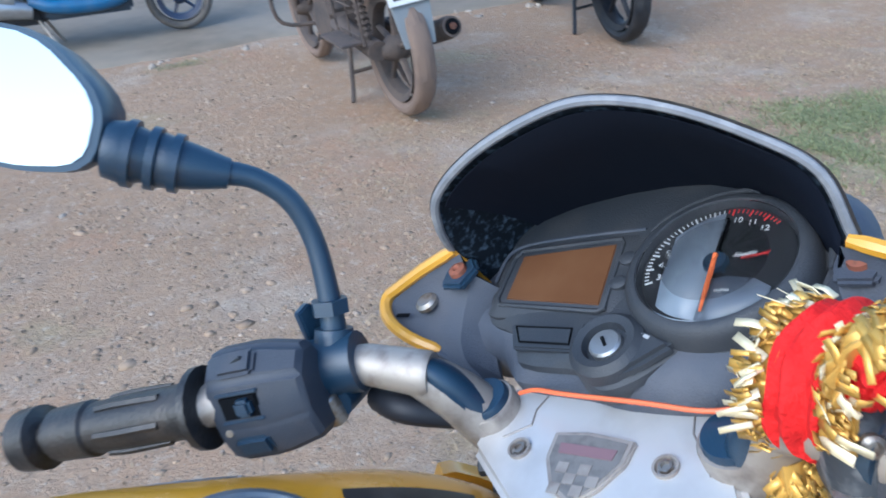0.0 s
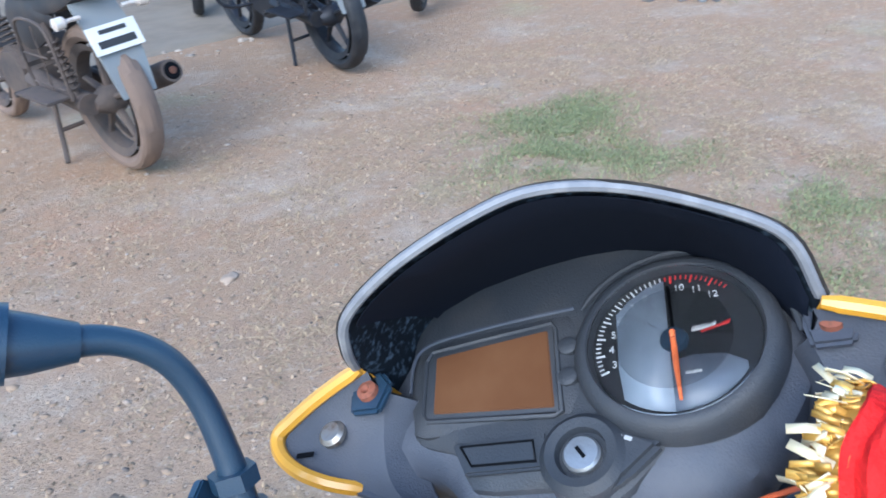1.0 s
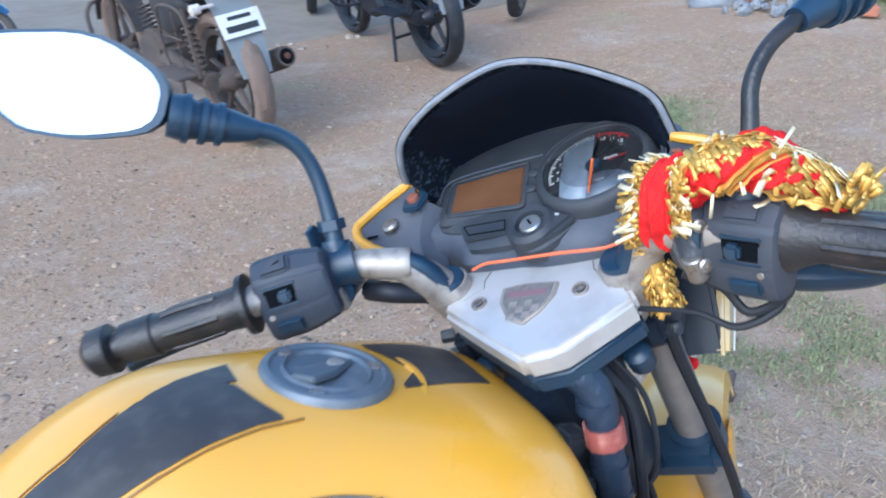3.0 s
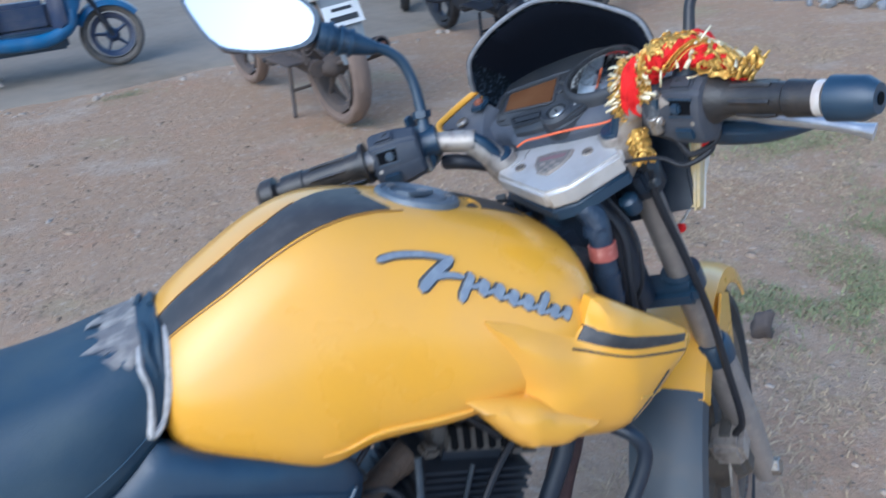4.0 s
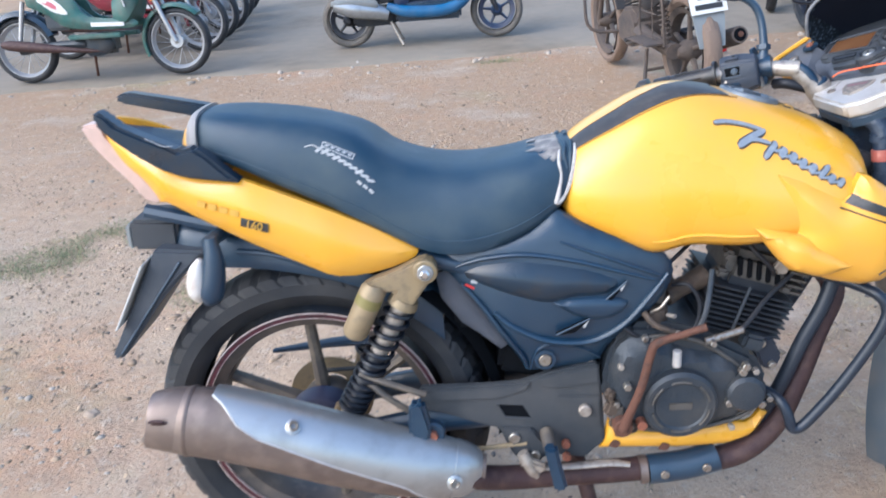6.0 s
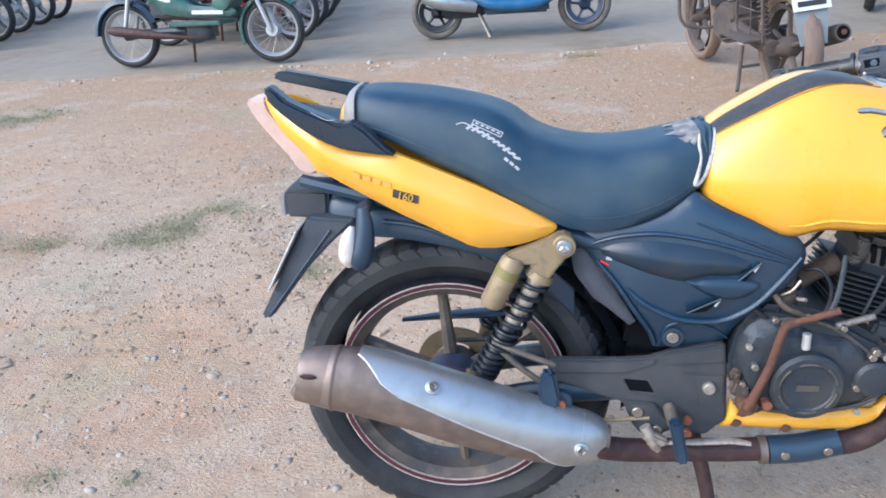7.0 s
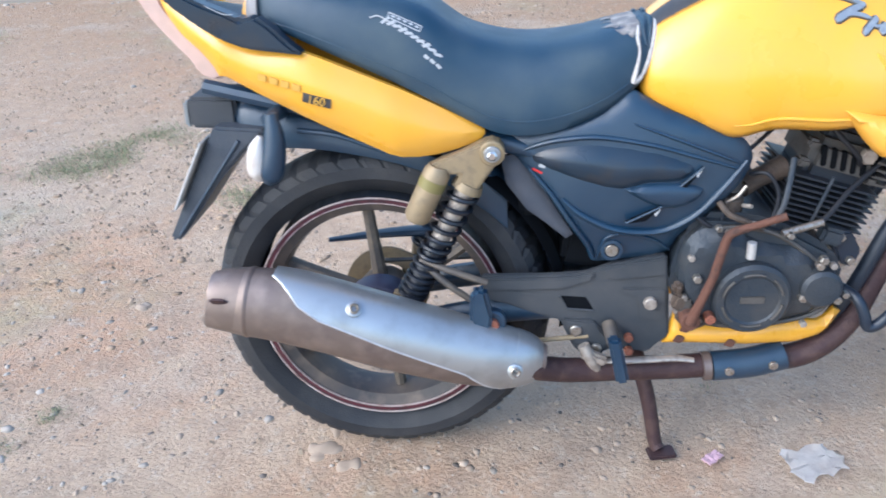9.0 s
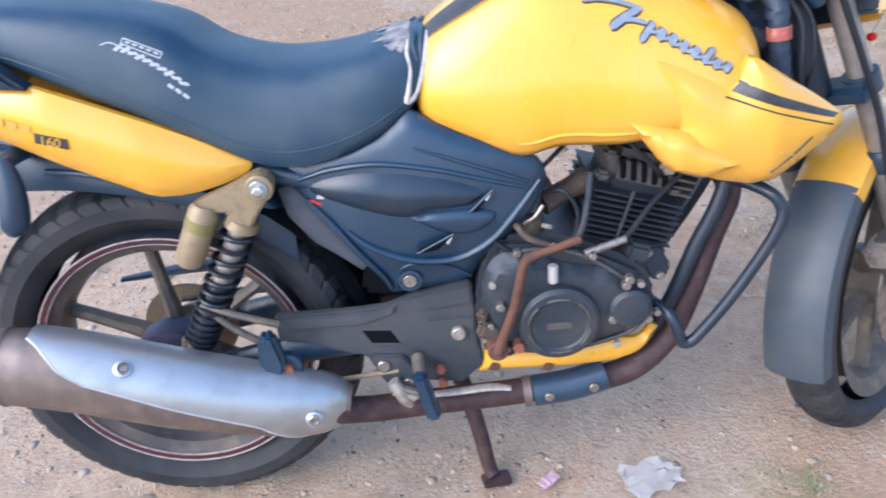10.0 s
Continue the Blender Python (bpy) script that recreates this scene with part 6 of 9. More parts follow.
        part("throttle_cable", tube([clamp + Vector((0.02, 0.06, -0.06)), clamp + Vector((0.0, 0.01, -0.062)), swi + Vector((-0.004, 0.02, -0.066)), swi + Vector((0.0, -0.008, -0.058)), swi + Vector((0.002, -0.014, -0.045))], [0.0024, 0.0024, 0.0030, 0.0034, 0.0034], 8, 5), CABLE, bar)
        part("steel_collar", tube([clamp - g * -0.016, clamp + g * 0.03], 0.0135, 14), DULL_ALLOY, bar)

# mirrors
stem_l = [(0.985, 0.150, 0.968), (0.990, 0.148, 0.99), (0.993, 0.146, 1.02), (0.993, 0.146, 1.052), (0.986, 0.149, 1.078), (0.972, 0.158, 1.096), (0.954, 0.170, 1.106)]
stem_r = [(0.987, -0.186, 0.952), (0.991, -0.197, 0.985), (0.997, -0.203, 1.014), (1.002, -0.206, 1.030), (1.009, -0.212, 1.043), (1.020, -0.224, 1.056), (1.044, -0.245, 1.067)]
for s, stem in ((1, stem_l), (-1, stem_r)):
    mir = sp("mirror_stem", tube(stem, [0.010, 0.0085, 0.0072, 0.0068, 0.0068, 0.0068, 0.008] if s > 0 else [0.009, 0.0070, 0.0060, 0.0058, 0.0058, 0.0058, 0.0062], 12, 5), PLASTIC if s > 0 else GRIP_RUBBER, None, "black curved mirror stem")
    part("stem_base", tube([stem[0], Vector(stem[0]).lerp(Vector(stem[1]), 1.1)], [0.0145, 0.0125], 12), PLASTIC, mir)
    part("lock_nut", tube([Vector(stem[1]) * 0.6 + Vector(stem[2]) * 0.4, Vector(stem[1]) * 0.3 + Vector(stem[2]) * 0.7] if s > 0 else [Vector(stem[0]).lerp(Vector(stem[1]), 0.5), Vector(stem[0]).lerp(Vector(stem[1]), 0.8)], 0.0125, 6), PLASTIC, mir)
    e, f = Vector(stem[-1]), (Vector(stem[-1]) - Vector(stem[-2])).normalized()
    out = Vector((-0.62, 0.52, 0.42)).normalized() if s > 0 else Vector((0.8, -0.58, 0.1)).normalized()
    part("mirror_boot", tube([e - f * 0.01, e + out * 0.01, e + out * 0.03, e + out * 0.034, e + out * 0.05, e + out * 0.06], [0.009, 0.0135, 0.0165, 0.0145, 0.0185, 0.017], 16), PLASTIC, mir, "ribbed rubber mirror boot")
    for k in range(3):
        part("boot_rib", tube([e + out * (0.018 + 0.013 * k), e + out * (0.023 + 0.013 * k)], 0.0178 + 0.0012 * k, 16), PLASTIC, mir)
    if s > 0:
        # five-sided glass: an outward and an upward direction in its plane
        shape = [Vector(q) + Vector((0.0, 0.013, -0.002)) for q in ((0.894, 0.382, 1.250), (0.903, 0.338, 1.247), (0.917, 0.238, 1.216), (0.921, 0.182, 1.160), (0.900, 0.197, 1.128), (0.888, 0.272, 1.142), (0.884, 0.336, 1.168))]
        for _ in range(2):
            shape = [q for a, b in zip(shape, shape[1:] + shape[:1]) for q in (a.lerp(b, 0.2), a.lerp(b, 0.8))]
        c = sum(shape, Vector()) / len(shape)
        nrm = Vector((-0.95, -0.2, 0.25)).normalized()
        ring = lambda k, h: [c + (q - c - nrm * (q - c).dot(nrm)) * k + nrm * h for q in shape]
        shell = part("mirror_shell", skin([ring(0.55, -0.04), ring(0.9, -0.026), ring(1.06, -0.004), ring(1.06, 0.002), ring(0.99, 0.002)]), PLASTIC, mir, "black mirror housing")
        part("mirror_glass", skin([ring(0.985, 0.0005), ring(0.985, 0.0030)]), MIRROR, shell, "mirror glass reflecting the bright sky", sharp=10)

# ---------------------------------------------------------------- instrument cluster
CL = Vector((1.085, -0.010, 0.977))
CU, CV, CN = Vector((0, -1, 0)), Vector((0.866, 0, 0.5)), Vector((-0.5, 0, 0.866))
cl_m = Matrix.Translation(CL) @ Matrix((CU, CV, CN)).transposed().to_4x4()


def slab(outline, h0, h1, bevel=0.0, smooth=0, segs=2):
    """A plate in the cluster's plane: outline of (right, up), from height h0 to h1."""
    pts = [tuple(p) for p in spline(outline + outline[:1], smooth)][:-1] if smooth else outline
    bm = bmesh.new()
    f = bm.faces.new([bm.verts.new((a, b, h0)) for a, b in pts])
    got = bmesh.ops.extrude_face_region(bm, geom=[f])
    bmesh.ops.translate(bm, verts=[v for v in got["geom"] if isinstance(v, bmesh.types.BMVert)], vec=(0, 0, h1 - h0))
    bmesh.ops.recalc_face_normals(bm, faces=bm.faces)
    if bevel:
        bmesh.ops.bevel(bm, geom=bm.edges[:], offset=bevel, segments=segs, affect="EDGES")
    bm.transform(cl_m)
    return bm


SHEET = cl_m @ Matrix(((1, 0, 0, 0), (0, 0, 1, 0), (0, -1, 0, 0), (0, 0, 0, 1)))


def moulded(outline, n0, bulge, thick, fade, smooth=3):
    """A rounded panel in the cluster's plane: outline of (right, up), its rim at height n0."""
    bm = pillow(outline, lambda x, z: n0, bulge, thick, -1, fade, 0.009, smooth)
    bm.transform(SHEET)
    return bm


BODY = [(-0.1376, 0.0266), (-0.1383, -0.0014), (-0.1265, -0.0264), (-0.1157, -0.0301), (-0.092, -0.034), (-0.0747, -0.050), (-0.0651, -0.0549), (-0.0186, -0.0584), (0.0075, -0.0632), (0.0565, -0.0626), (0.0716, -0.0551), (0.0845, -0.0429), (0.0984, -0.0247), (0.112, 0.0), (0.124, 0.034), (0.116, 0.070), (0.085, 0.096), (0.03, 0.110), (-0.03, 0.110), (-0.09, 0.100), (-0.125, 0.060)]
cluster = sp("instrument_panel", moulded(BODY, -0.018, 0.016, 0.03, 0.008), DUSTY_PLASTIC, None, "dusty black instrument cluster with round dial")
INNER = [(-0.109, 0.012), (-0.1035, -0.010), (-0.0985, -0.0185), (-0.088, -0.0235), (-0.0769, -0.0274), (-0.0706, -0.0332), (-0.0626, -0.0495), (-0.0354, -0.0525), (-0.018, -0.0535), (-0.011, -0.0610), (0.0, -0.0660), (0.009, -0.0650), (0.0216, -0.0575), (0.0404, -0.0410), (0.060, -0.0405), (0.085, -0.028), (0.100, -0.003), (0.107, 0.030), (0.101, 0.060), (0.068, 0.090), (0.03, 0.106), (-0.009, 0.110), (-0.05, 0.108), (-0.092, 0.099), (-0.110, 0.075), (-0.112, 0.040)]
part("upper_bezel", moulded(INNER, -0.004, 0.007, 0.006, 0.004, 2), PANEL_BLACK, cluster)
LCD_OUT = [(-0.105, 0.011), (-0.1057, 0.030), (-0.1005, 0.041), (-0.083, 0.0458), (-0.0436, 0.0487), (-0.004, 0.0496), (0.0003, 0.032), (0.002, 0.005), (-0.0016, -0.0208), (-0.038, -0.0198), (-0.093, -0.0182), (-0.1003, -0.0098)]
lcd_rim = part("display_bezel", moulded(LCD_OUT, 0.001, 0.004, 0.004, 0.002, 2), PANEL_BLACK, cluster)
part("display_frame", tube([cl_m @ Vector((a, b, 0.0050)) for a, b in ((-0.0955, 0.030), (-0.092, 0.036), (-0.0538, 0.0385), (-0.0165, 0.0405), (-0.0145, 0.036), (-0.0105, -0.0165), (-0.014, -0.0178), (-0.050, -0.0145), (-0.090, -0.0108), (-0.0935, -0.006), (-0.0955, 0.030))], 0.0016, 6), PANEL_BLACK, lcd_rim)
part("bezel_line", tube([cl_m @ Vector((a, b, 0.0030)) for a, b in LCD_OUT[:6]], 0.0012, 6, 3), DUSTY_PLASTIC, lcd_rim)
part("display", slab([(-0.0889, 0.0314), (-0.0866, -0.0064), (-0.0145, -0.0133), (-0.0192, 0.0362), (-0.0538, 0.034)], 0.003, 0.0056, 0.0006), LCD, lcd_rim, "brown blank display")
for k in range(2):
    part("button", lathe([(0.0055, 0), (0.0055, 0.003), (0.004, 0.004), (0.001, 0.004)], 14, cl_m @ Vector((-0.0070, 0.023 - 0.0195 * k, 0.0035)), CN), PANEL_BLACK, cluster)
part("warning_lamp", slab([(-0.0735, -0.0262), (-0.0640, -0.0450), (-0.0180, -0.0462), (-0.0190, -0.0262)], 0.0, 0.0045, 0.0012), PANEL_BLACK, cluster)
part("warning_lens", slab([(-0.0676, -0.0290), (-0.0602, -0.0408), (-0.0240, -0.0422), (-0.0262, -0.0306)], 0.002, 0.0054, 0.0008), PANEL_BLACK, cluster)
part("lens_line", tube([cl_m @ Vector((a, b, 0.0052)) for a, b in ((-0.0676, -0.0290), (-0.0602, -0.0408), (-0.0240, -0.0422), (-0.0262, -0.0306), (-0.0676, -0.0290))], 0.0007, 5), BLACK_IN, cluster)
DC = cl_m @ Vector((0.0503, 0.0140, 0.0))
dial = part("dial", lathe([(0.043, 0.002), (0.043, 0.006), (0.001, 0.006)], 48, DC, CN), DIAL, cluster, "round rev counter dial")
part("dial_bezel", lathe([(0.0545, -0.004), (0.0535, 0.006), (0.051, 0.010), (0.048, 0.012), (0.0455, 0.012), (0.0435, 0.0065), (0.0435, -0.004)], 56, DC, CN, closed=True), PANEL_BLACK, dial)
part("brow_ridge", tube([DC + 0.0595 * (math.cos(a) * CU + math.sin(a) * CV) + CN * 0.0035 for a in (radians(q) for q in range(-5, 150, 8))], [0.001] + [0.0022] * 18 + [0.001], 8), PANEL_BLACK, dial)


def on_dial(r, deg, h=0.0065):
    a = radians(deg)
    return DC + r * (math.cos(a) * CU + math.sin(a) * CV) + CN * h


def dial_poly(pts, h, mat, name):
    bm = bmesh.new()
    lo = [bm.verts.new(DC + a * CU + b * CV + CN * h) for a, b in pts]
    hi = [bm.verts.new(DC + a * CU + b * CV + CN * (h + 0.0004)) for a, b in pts]
    n = len(pts)
    bm.faces.new(lo[::-1]), bm.faces.new(hi)
    for i in range(n):
        bm.faces.new((lo[i], lo[(i + 1) % n], hi[(i + 1) % n], hi[i]))
    return part(name, bm, mat, dial)


for k in range(46):
    deg = 200 - k * 4
    red = deg < 95
    r0 = 0.0385 if k % 4 else 0.0365
    a, b = on_dial(r0, deg), on_dial(0.041, deg)
    if deg > 42:
        part("red_tick" if red else "tick", tube([a, b], 0.00042 if k % 4 else 0.0006, 4), RED if red else WHITE, dial)
for k, n in enumerate("3 4 5 6 7 8 9 10 11 12".split()):
    deg = 196 - k * 16.5
    p = on_dial(0.0325, deg, 0.0066)
    rot = Matrix((CU, CV, CN)).transposed().to_4x4()
    part("numeral", flat_text(n, 0.0058, Matrix.Translation(p) @ rot, 0.0002), WHITE, dial)
part("needle", tube([on_dial(0.004, 90, 0.009), on_dial(0.02, 271, 0.009), on_dial(0.036, 271.5, 0.009)], [0.0018, 0.0014, 0.0008], 6), ORANGE, dial, "orange needle pointing straight down")
# Thin black line painted for the shade line above the needle.
part("needle_shade_line", tube([on_dial(0.006, 90, 0.0068), on_dial(0.034, 91, 0.0068)], 0.0009, 6), BLACK_IN, dial)
dial_poly([(-0.0025, 0.0385), (-0.0025, -0.0405)] + [(0.0405 * math.cos(radians(a)), 0.0405 * math.sin(radians(a))) for a in range(264, 222, -6)] + [(-0.0292, -0.012), (-0.0292, 0.022), (-0.022, 0.0295), (-0.012, 0.036)], 0.0064, DIAL_PRINT_GLARE, "pale_print_and_glare")
# Painted reflection over the lower right of the dial.
dial_poly([(-0.0025, -0.0405), (-0.0025, -0.012), (0.010, -0.0105), (0.024, -0.0125), (0.0335, -0.0185)] + [(0.0405 * math.cos(radians(a)), 0.0405 * math.sin(radians(a))) for a in range(326, 274, -8)], 0.0063, DIAL_GLARE, "grey_glare")
part("needle_boss", lathe([(0.0075, 0), (0.0065, 0.003), (0.001, 0.0035)], 20, DC + CN * 0.006, CN), PLASTIC, dial)
dial_poly([(0.009, 0.003), (0.021, 0.003), (0.022, 0.0065), (0.010, 0.0065)], 0.0068, WHITE, "white_mark")
dial_poly([(0.014, 0.001), (0.028, 0.004), (0.029, 0.0065), (0.023, 0.0045), (0.014, 0.0025)], 0.0070, RED, "red_mark")
dial_poly([(0.004, -0.021), (0.012, -0.021), (0.012, -0.0195), (0.004, -0.0195)], 0.0068, WHITE, "white_mark")
GLASS = bpy.data.materials.new("clear_glass")
GLASS.use_nodes = True
gb = GLASS.node_tree.nodes["Principled BSDF"]
gb.inputs["Transmission Weight"].default_value, gb.inputs["Roughness"].default_value, gb.inputs["IOR"].default_value = 1.0, 0.0, 1.15
lens = part("dial_glass", lathe([(0.0445, 0.0104), (0.0445, 0.0116), (0.03, 0.0117), (0.001, 0.0117), (0.001, 0.0105), (0.03, 0.0105)], 48, DC, CN), GLASS, dial, "clear dusty dial glass")
lens.visible_shadow = False
key = part("ignition_boss", lathe([(0.0235, -0.02), (0.0225, 0.005), (0.0185, 0.009), (0.0135, 0.008), (0.0128, 0.003), (0.0124, 0.002)], 36, cl_m @ Vector((0.0, -0.0418, 0)), CN), PANEL_BLACK, cluster)
part("lock_barrel", lathe([(0.0098, 0.0), (0.0098, 0.006), (0.0086, 0.0075), (0.001, 0.0078)], 28, cl_m @ Vector((0.0, -0.0418, 0)), CN), STEEL, key, "silver ignition lock")
part("key_slot", box((0.002, 0.007, 0.001), cl_m @ pose(0.0, -0.0418, 0.0081, 0, 0, 35)), BLACK_IN, key)
part("lower_ledge", slab([(0.0135, -0.0265), (0.0404, -0.0399), (0.0216, -0.0560), (0.0075, -0.0630)], -0.004, 0.0055, 0.003), PANEL_BLACK, cluster)
for k in range(2):
    part("lock_mark", box((0.004, 0.0022, 0.0006), cl_m @ pose(0.0185 + 0.005 * k, -0.0345 - 0.002 * k, 0.0057, 0, 0, -25), 0.0002), SILVER_PRINT_GLINT, cluster)

# visor hood above the cluster: rim curve of (right, up, height), swept forward and down
RIM = [(-0.124, 0.013, 0.034), (-0.112, 0.006, 0.062), (-0.096, 0.007, 0.088), (-0.058, 0.0135, 0.109), (-0.012, 0.023, 0.1196), (0.018, 0.032, 0.116), (0.052, 0.038, 0.098), (0.089, 0.036, 0.072), (0.114, 0.029, 0.050), (0.1215, 0.0185, 0.016)]
rim = [Vector(tuple(p)) for p in spline(RIM, 5)]


ARC = [(-0.124, 0.012), (-0.115, 0.040), (-0.110, 0.066), (-0.098, 0.084), (-0.07, 0.096), (-0.03, 0.101), (0.0, 0.1005), (0.03, 0.096), (0.066, 0.080), (0.092, 0.055), (0.1055, 0.030), (0.122, 0.0)]


def hood_ring(k, grow):
    """The rim moved ahead by k and drawn down towards the cluster."""
    out = []
    for p in rim:
        mid = 1 - (p.x / 0.135) ** 2
        q = Vector((p.x * (1 - 0.05 * k), p.y + (lerp(p.x, ARC) + 0.008 - p.y) * k ** 1.1, p.z * (1 - k) - 0.045 * k ** 3))
        out.append(cl_m @ (q + Vector((p.x, max(p.y, 0) * 0.5, p.z * 0.9)).normalized() * grow))
    return out


hood = sp("visor", skin([hood_ring(k, -0.001) + hood_ring(k, 0.002)[::-1] for k in (0, 0.1, 0.25, 0.45, 0.7, 1.0)]), SPECK, None, "black visor hood with a pale worn rim")
part("visor_skin", skin([hood_ring(k, 0.0025) + hood_ring(k, 0.0045)[::-1] for k in (0.01, 0.1, 0.25, 0.45, 0.7, 1.0)]), STICKER, hood)
part("visor_rim", tube([cl_m @ p for p in rim], 0.0029, 8), material("pale_worn_rim", (0.20, 0.21, 0.232), 0.5, second=(0.29, 0.295, 0.31), scale=80), hood, "pale grey visor rim")
lining = [hood_ring(k, -0.005)[9:] for k in (0.03, 0.3, 0.5, 0.7, 0.98)]
part("visor_lining", skin([a + [q + CN * 0.0008 for q in a[::-1]] for a in lining]), material("navy_black_lining", (0.006, 0.009, 0.018), 0.7, spec=0.15), hood, "black visor lining")
for u, v, n0 in ((-0.120, 0.003, 0.024), (0.1235, 0.010, 0.006)):
    tab = part("screw_tab", slab([(u - 0.014, v + 0.010), (u - 0.011, v - 0.012), (u + 0.008, v - 0.013), (u + 0.014, v + 0.004), (u + 0.006, v + 0.014)], n0 - 0.006, n0, 0.002), PLASTIC if u < 0 else DUSTY_PLASTIC, hood)
    part("rusty_screw", lathe([(0.0065, 0), (0.006, 0.003), (0.003, 0.004), (0.001, 0.002)], 14, cl_m @ Vector((u, v, n0)), CN), RUST_BOLT, tab, "rusty screw")
for k, dn in ((-1, 0.0), (1, -0.016)):
    edge = [(0.121, 0.012, 0.036), (0.150, 0.004, 0.028), (0.174, -0.006, 0.021), (0.184, -0.013, 0.018), (0.181, -0.024, 0.014), (0.168, -0.034, 0.010), (0.152, -0.039, 0.002), (0.135, -0.040, -0.008)]
    edge = [Vector((k * a, b, n + dn)) for a, b, n in (tuple(p) for p in spline(edge, 4))]
    seam = [Vector((k * a, b, n + dn)) for a, b, n in (tuple(p) for p in spline([(0.112, 0.004, 0.020), (0.116, -0.008, 0.010), (0.118, -0.022, 0.002), (0.116, -0.036, -0.004), (0.110, -0.046, -0.010), (0.100, -0.052, -0.014), (0.094, -0.056, -0.016), (0.088, -0.058, -0.018)], 4))]
    wing = sp("cowl_wing", tube([cl_m @ p for p in edge], [0.003] + [0.0045] * (len(edge) - 2) + [0.003], 8), YELLOW, None, "yellow edge of the headlamp cowl wing")
    part("wing_outside", skin([[cl_m @ a, cl_m @ (a + Vector((k * 0.004, 0.008, -0.030))), cl_m @ (Vector((k * 0.105, 0.03, -0.06)) * 0.6 + a * 0.4 + Vector((0, 0, -0.03))), cl_m @ (a + Vector((-k * 0.004, 0.0, -0.008)))] for a in edge]), YELLOW, wing)
    rows = [[a + Vector((-k * 0.004, -0.001, -0.003)), a.lerp(b, 0.35) - Vector((0, 0, 0.004)), a.lerp(b, 0.7) - Vector((0, 0, 0.004)), b, b + Vector((-k * 0.016, 0.002, -0.022))] for a, b in zip(edge, seam)]
    part("wing_inner", skin([[cl_m @ q for q in r] + [cl_m @ (q - Vector((0, 0, 0.004))) for q in r[::-1]] for r in rows]), DUSTY_PLASTIC, wing, "dusty grey inner face")
    part("wing_bolt", lathe([(0.0085, 0), (0.0085, 0.003), (0.006, 0.005), (0.001, 0.005)], 16, cl_m @ Vector((k * 0.149, -0.013, 0.010 + dn)), CN), BOLT, wing)
    part("wing_slot", box((0.012, 0.003, 0.001), cl_m @ pose(k * 0.166, -0.024, 0.0115 + dn), 0.0002), BLACK_IN, wing)
sp("headlamp_cowl", body_loft([(1.165, 0.80, 0.93, 0.085), (1.18, 0.785, 0.945, 0.095), (1.20, 0.78, 0.95, 0.095), (1.23, 0.785, 0.95, 0.08), (1.26, 0.82, 0.92, 0.06)], SEAT_HALF, 4), YELLOW, None, "yellow headlamp cowl")
sp("lamp_bucket", lathe([(0.03, 0.0), (0.06, 0.01), (0.07, 0.05), (0.07, 0.09)], 24, (1.12, 0.0, 0.86), (1, 0, 0.2)), BLACK_IN, None, "black back of the headlamp")
sp("cowl_lining", box((0.02, 0.052, 0.135), Matrix.Translation((1.138, -0.100, 0.860)) @ Matrix.Rotation(radians(12), 4, "Y"), 0.004), BLACK_FRAME, None, "black cowl back")
sp("cowl_back", box((0.012, 0.165, 0.115), Matrix.Translation((1.118, 0.0, 0.845)) @ Matrix.Rotation(radians(-18), 4, "Y"), 0.004), BLACK_FRAME, None, "black plate behind the cowl")
CREAM = material("faded_cream_edge", (0.62, 0.47, 0.22), 0.6, second=(0.70, 0.60, 0.42), scale=60, amount=0.7, dust=0.3)
edge = sp("cowl_edge", box((0.030, 0.011, 0.150), Matrix.Translation((1.146, -0.135, 0.862)) @ Matrix.Rotation(radians(10), 4, "X") @ Matrix.Rotation(radians(14), 4, "Y"), 0.004), CREAM, None, "faded cream edge of the cowl")
part("white_trim", tube([(1.164, -0.156, 0.932), (1.150, -0.144, 0.862), (1.132, -0.130, 0.790)], 0.0009, 6, 5), PLATE_WHITE, edge, "white thread")
sp("orange_wire", tube([cl_m @ Vector(q) for q in ((-0.060, -0.0650, -0.014), (-0.044, -0.0660, -0.008), (-0.020, -0.0690, -0.006), (0.0255, -0.0715, -0.005), (0.062, -0.0725, -0.007), (0.082, -0.065, -0.011), (0.11, -0.05, -0.030))], 0.0014, 6, 6), WIRE_ORANGE, None, "loose orange wire")
sp("red_wire", tube([cl_m @ Vector(q) for q in ((-0.085, -0.070, -0.044), (-0.07, -0.074, -0.040), (-0.055, -0.078, -0.044))], 0.0024, 6, 5), RED)
sp("teal_wire", tube([cl_m @ Vector(q) for q in ((-0.11, -0.062, -0.038), (-0.08, -0.066, -0.034), (-0.045, -0.080, -0.040))], 0.0030, 6, 5), material("teal_black_cable", (0.02, 0.05, 0.06), 0.5))
loom = part("loom", tube([(1.000, -0.03, 0.885), (1.030, -0.060, 0.850), (1.034, -0.070, 0.805), (1.042, -0.072, 0.75), (1.050, -0.064, 0.69), (1.04, -0.04, 0.64)], [0.014, 0.0155, 0.0140, 0.0155, 0.0145, 0.0135], 12, 6), TAPE, BIKE, "taped black wiring loom")
part("loom_band", tube([(1.0337, -0.069, 0.818), (1.0355, -0.071, 0.800)], 0.0172, 12), material("pink_tape", (0.33, 0.085, 0.065), 0.7, second=(0.5, 0.22, 0.17), scale=80), loom, "faded red tape band")
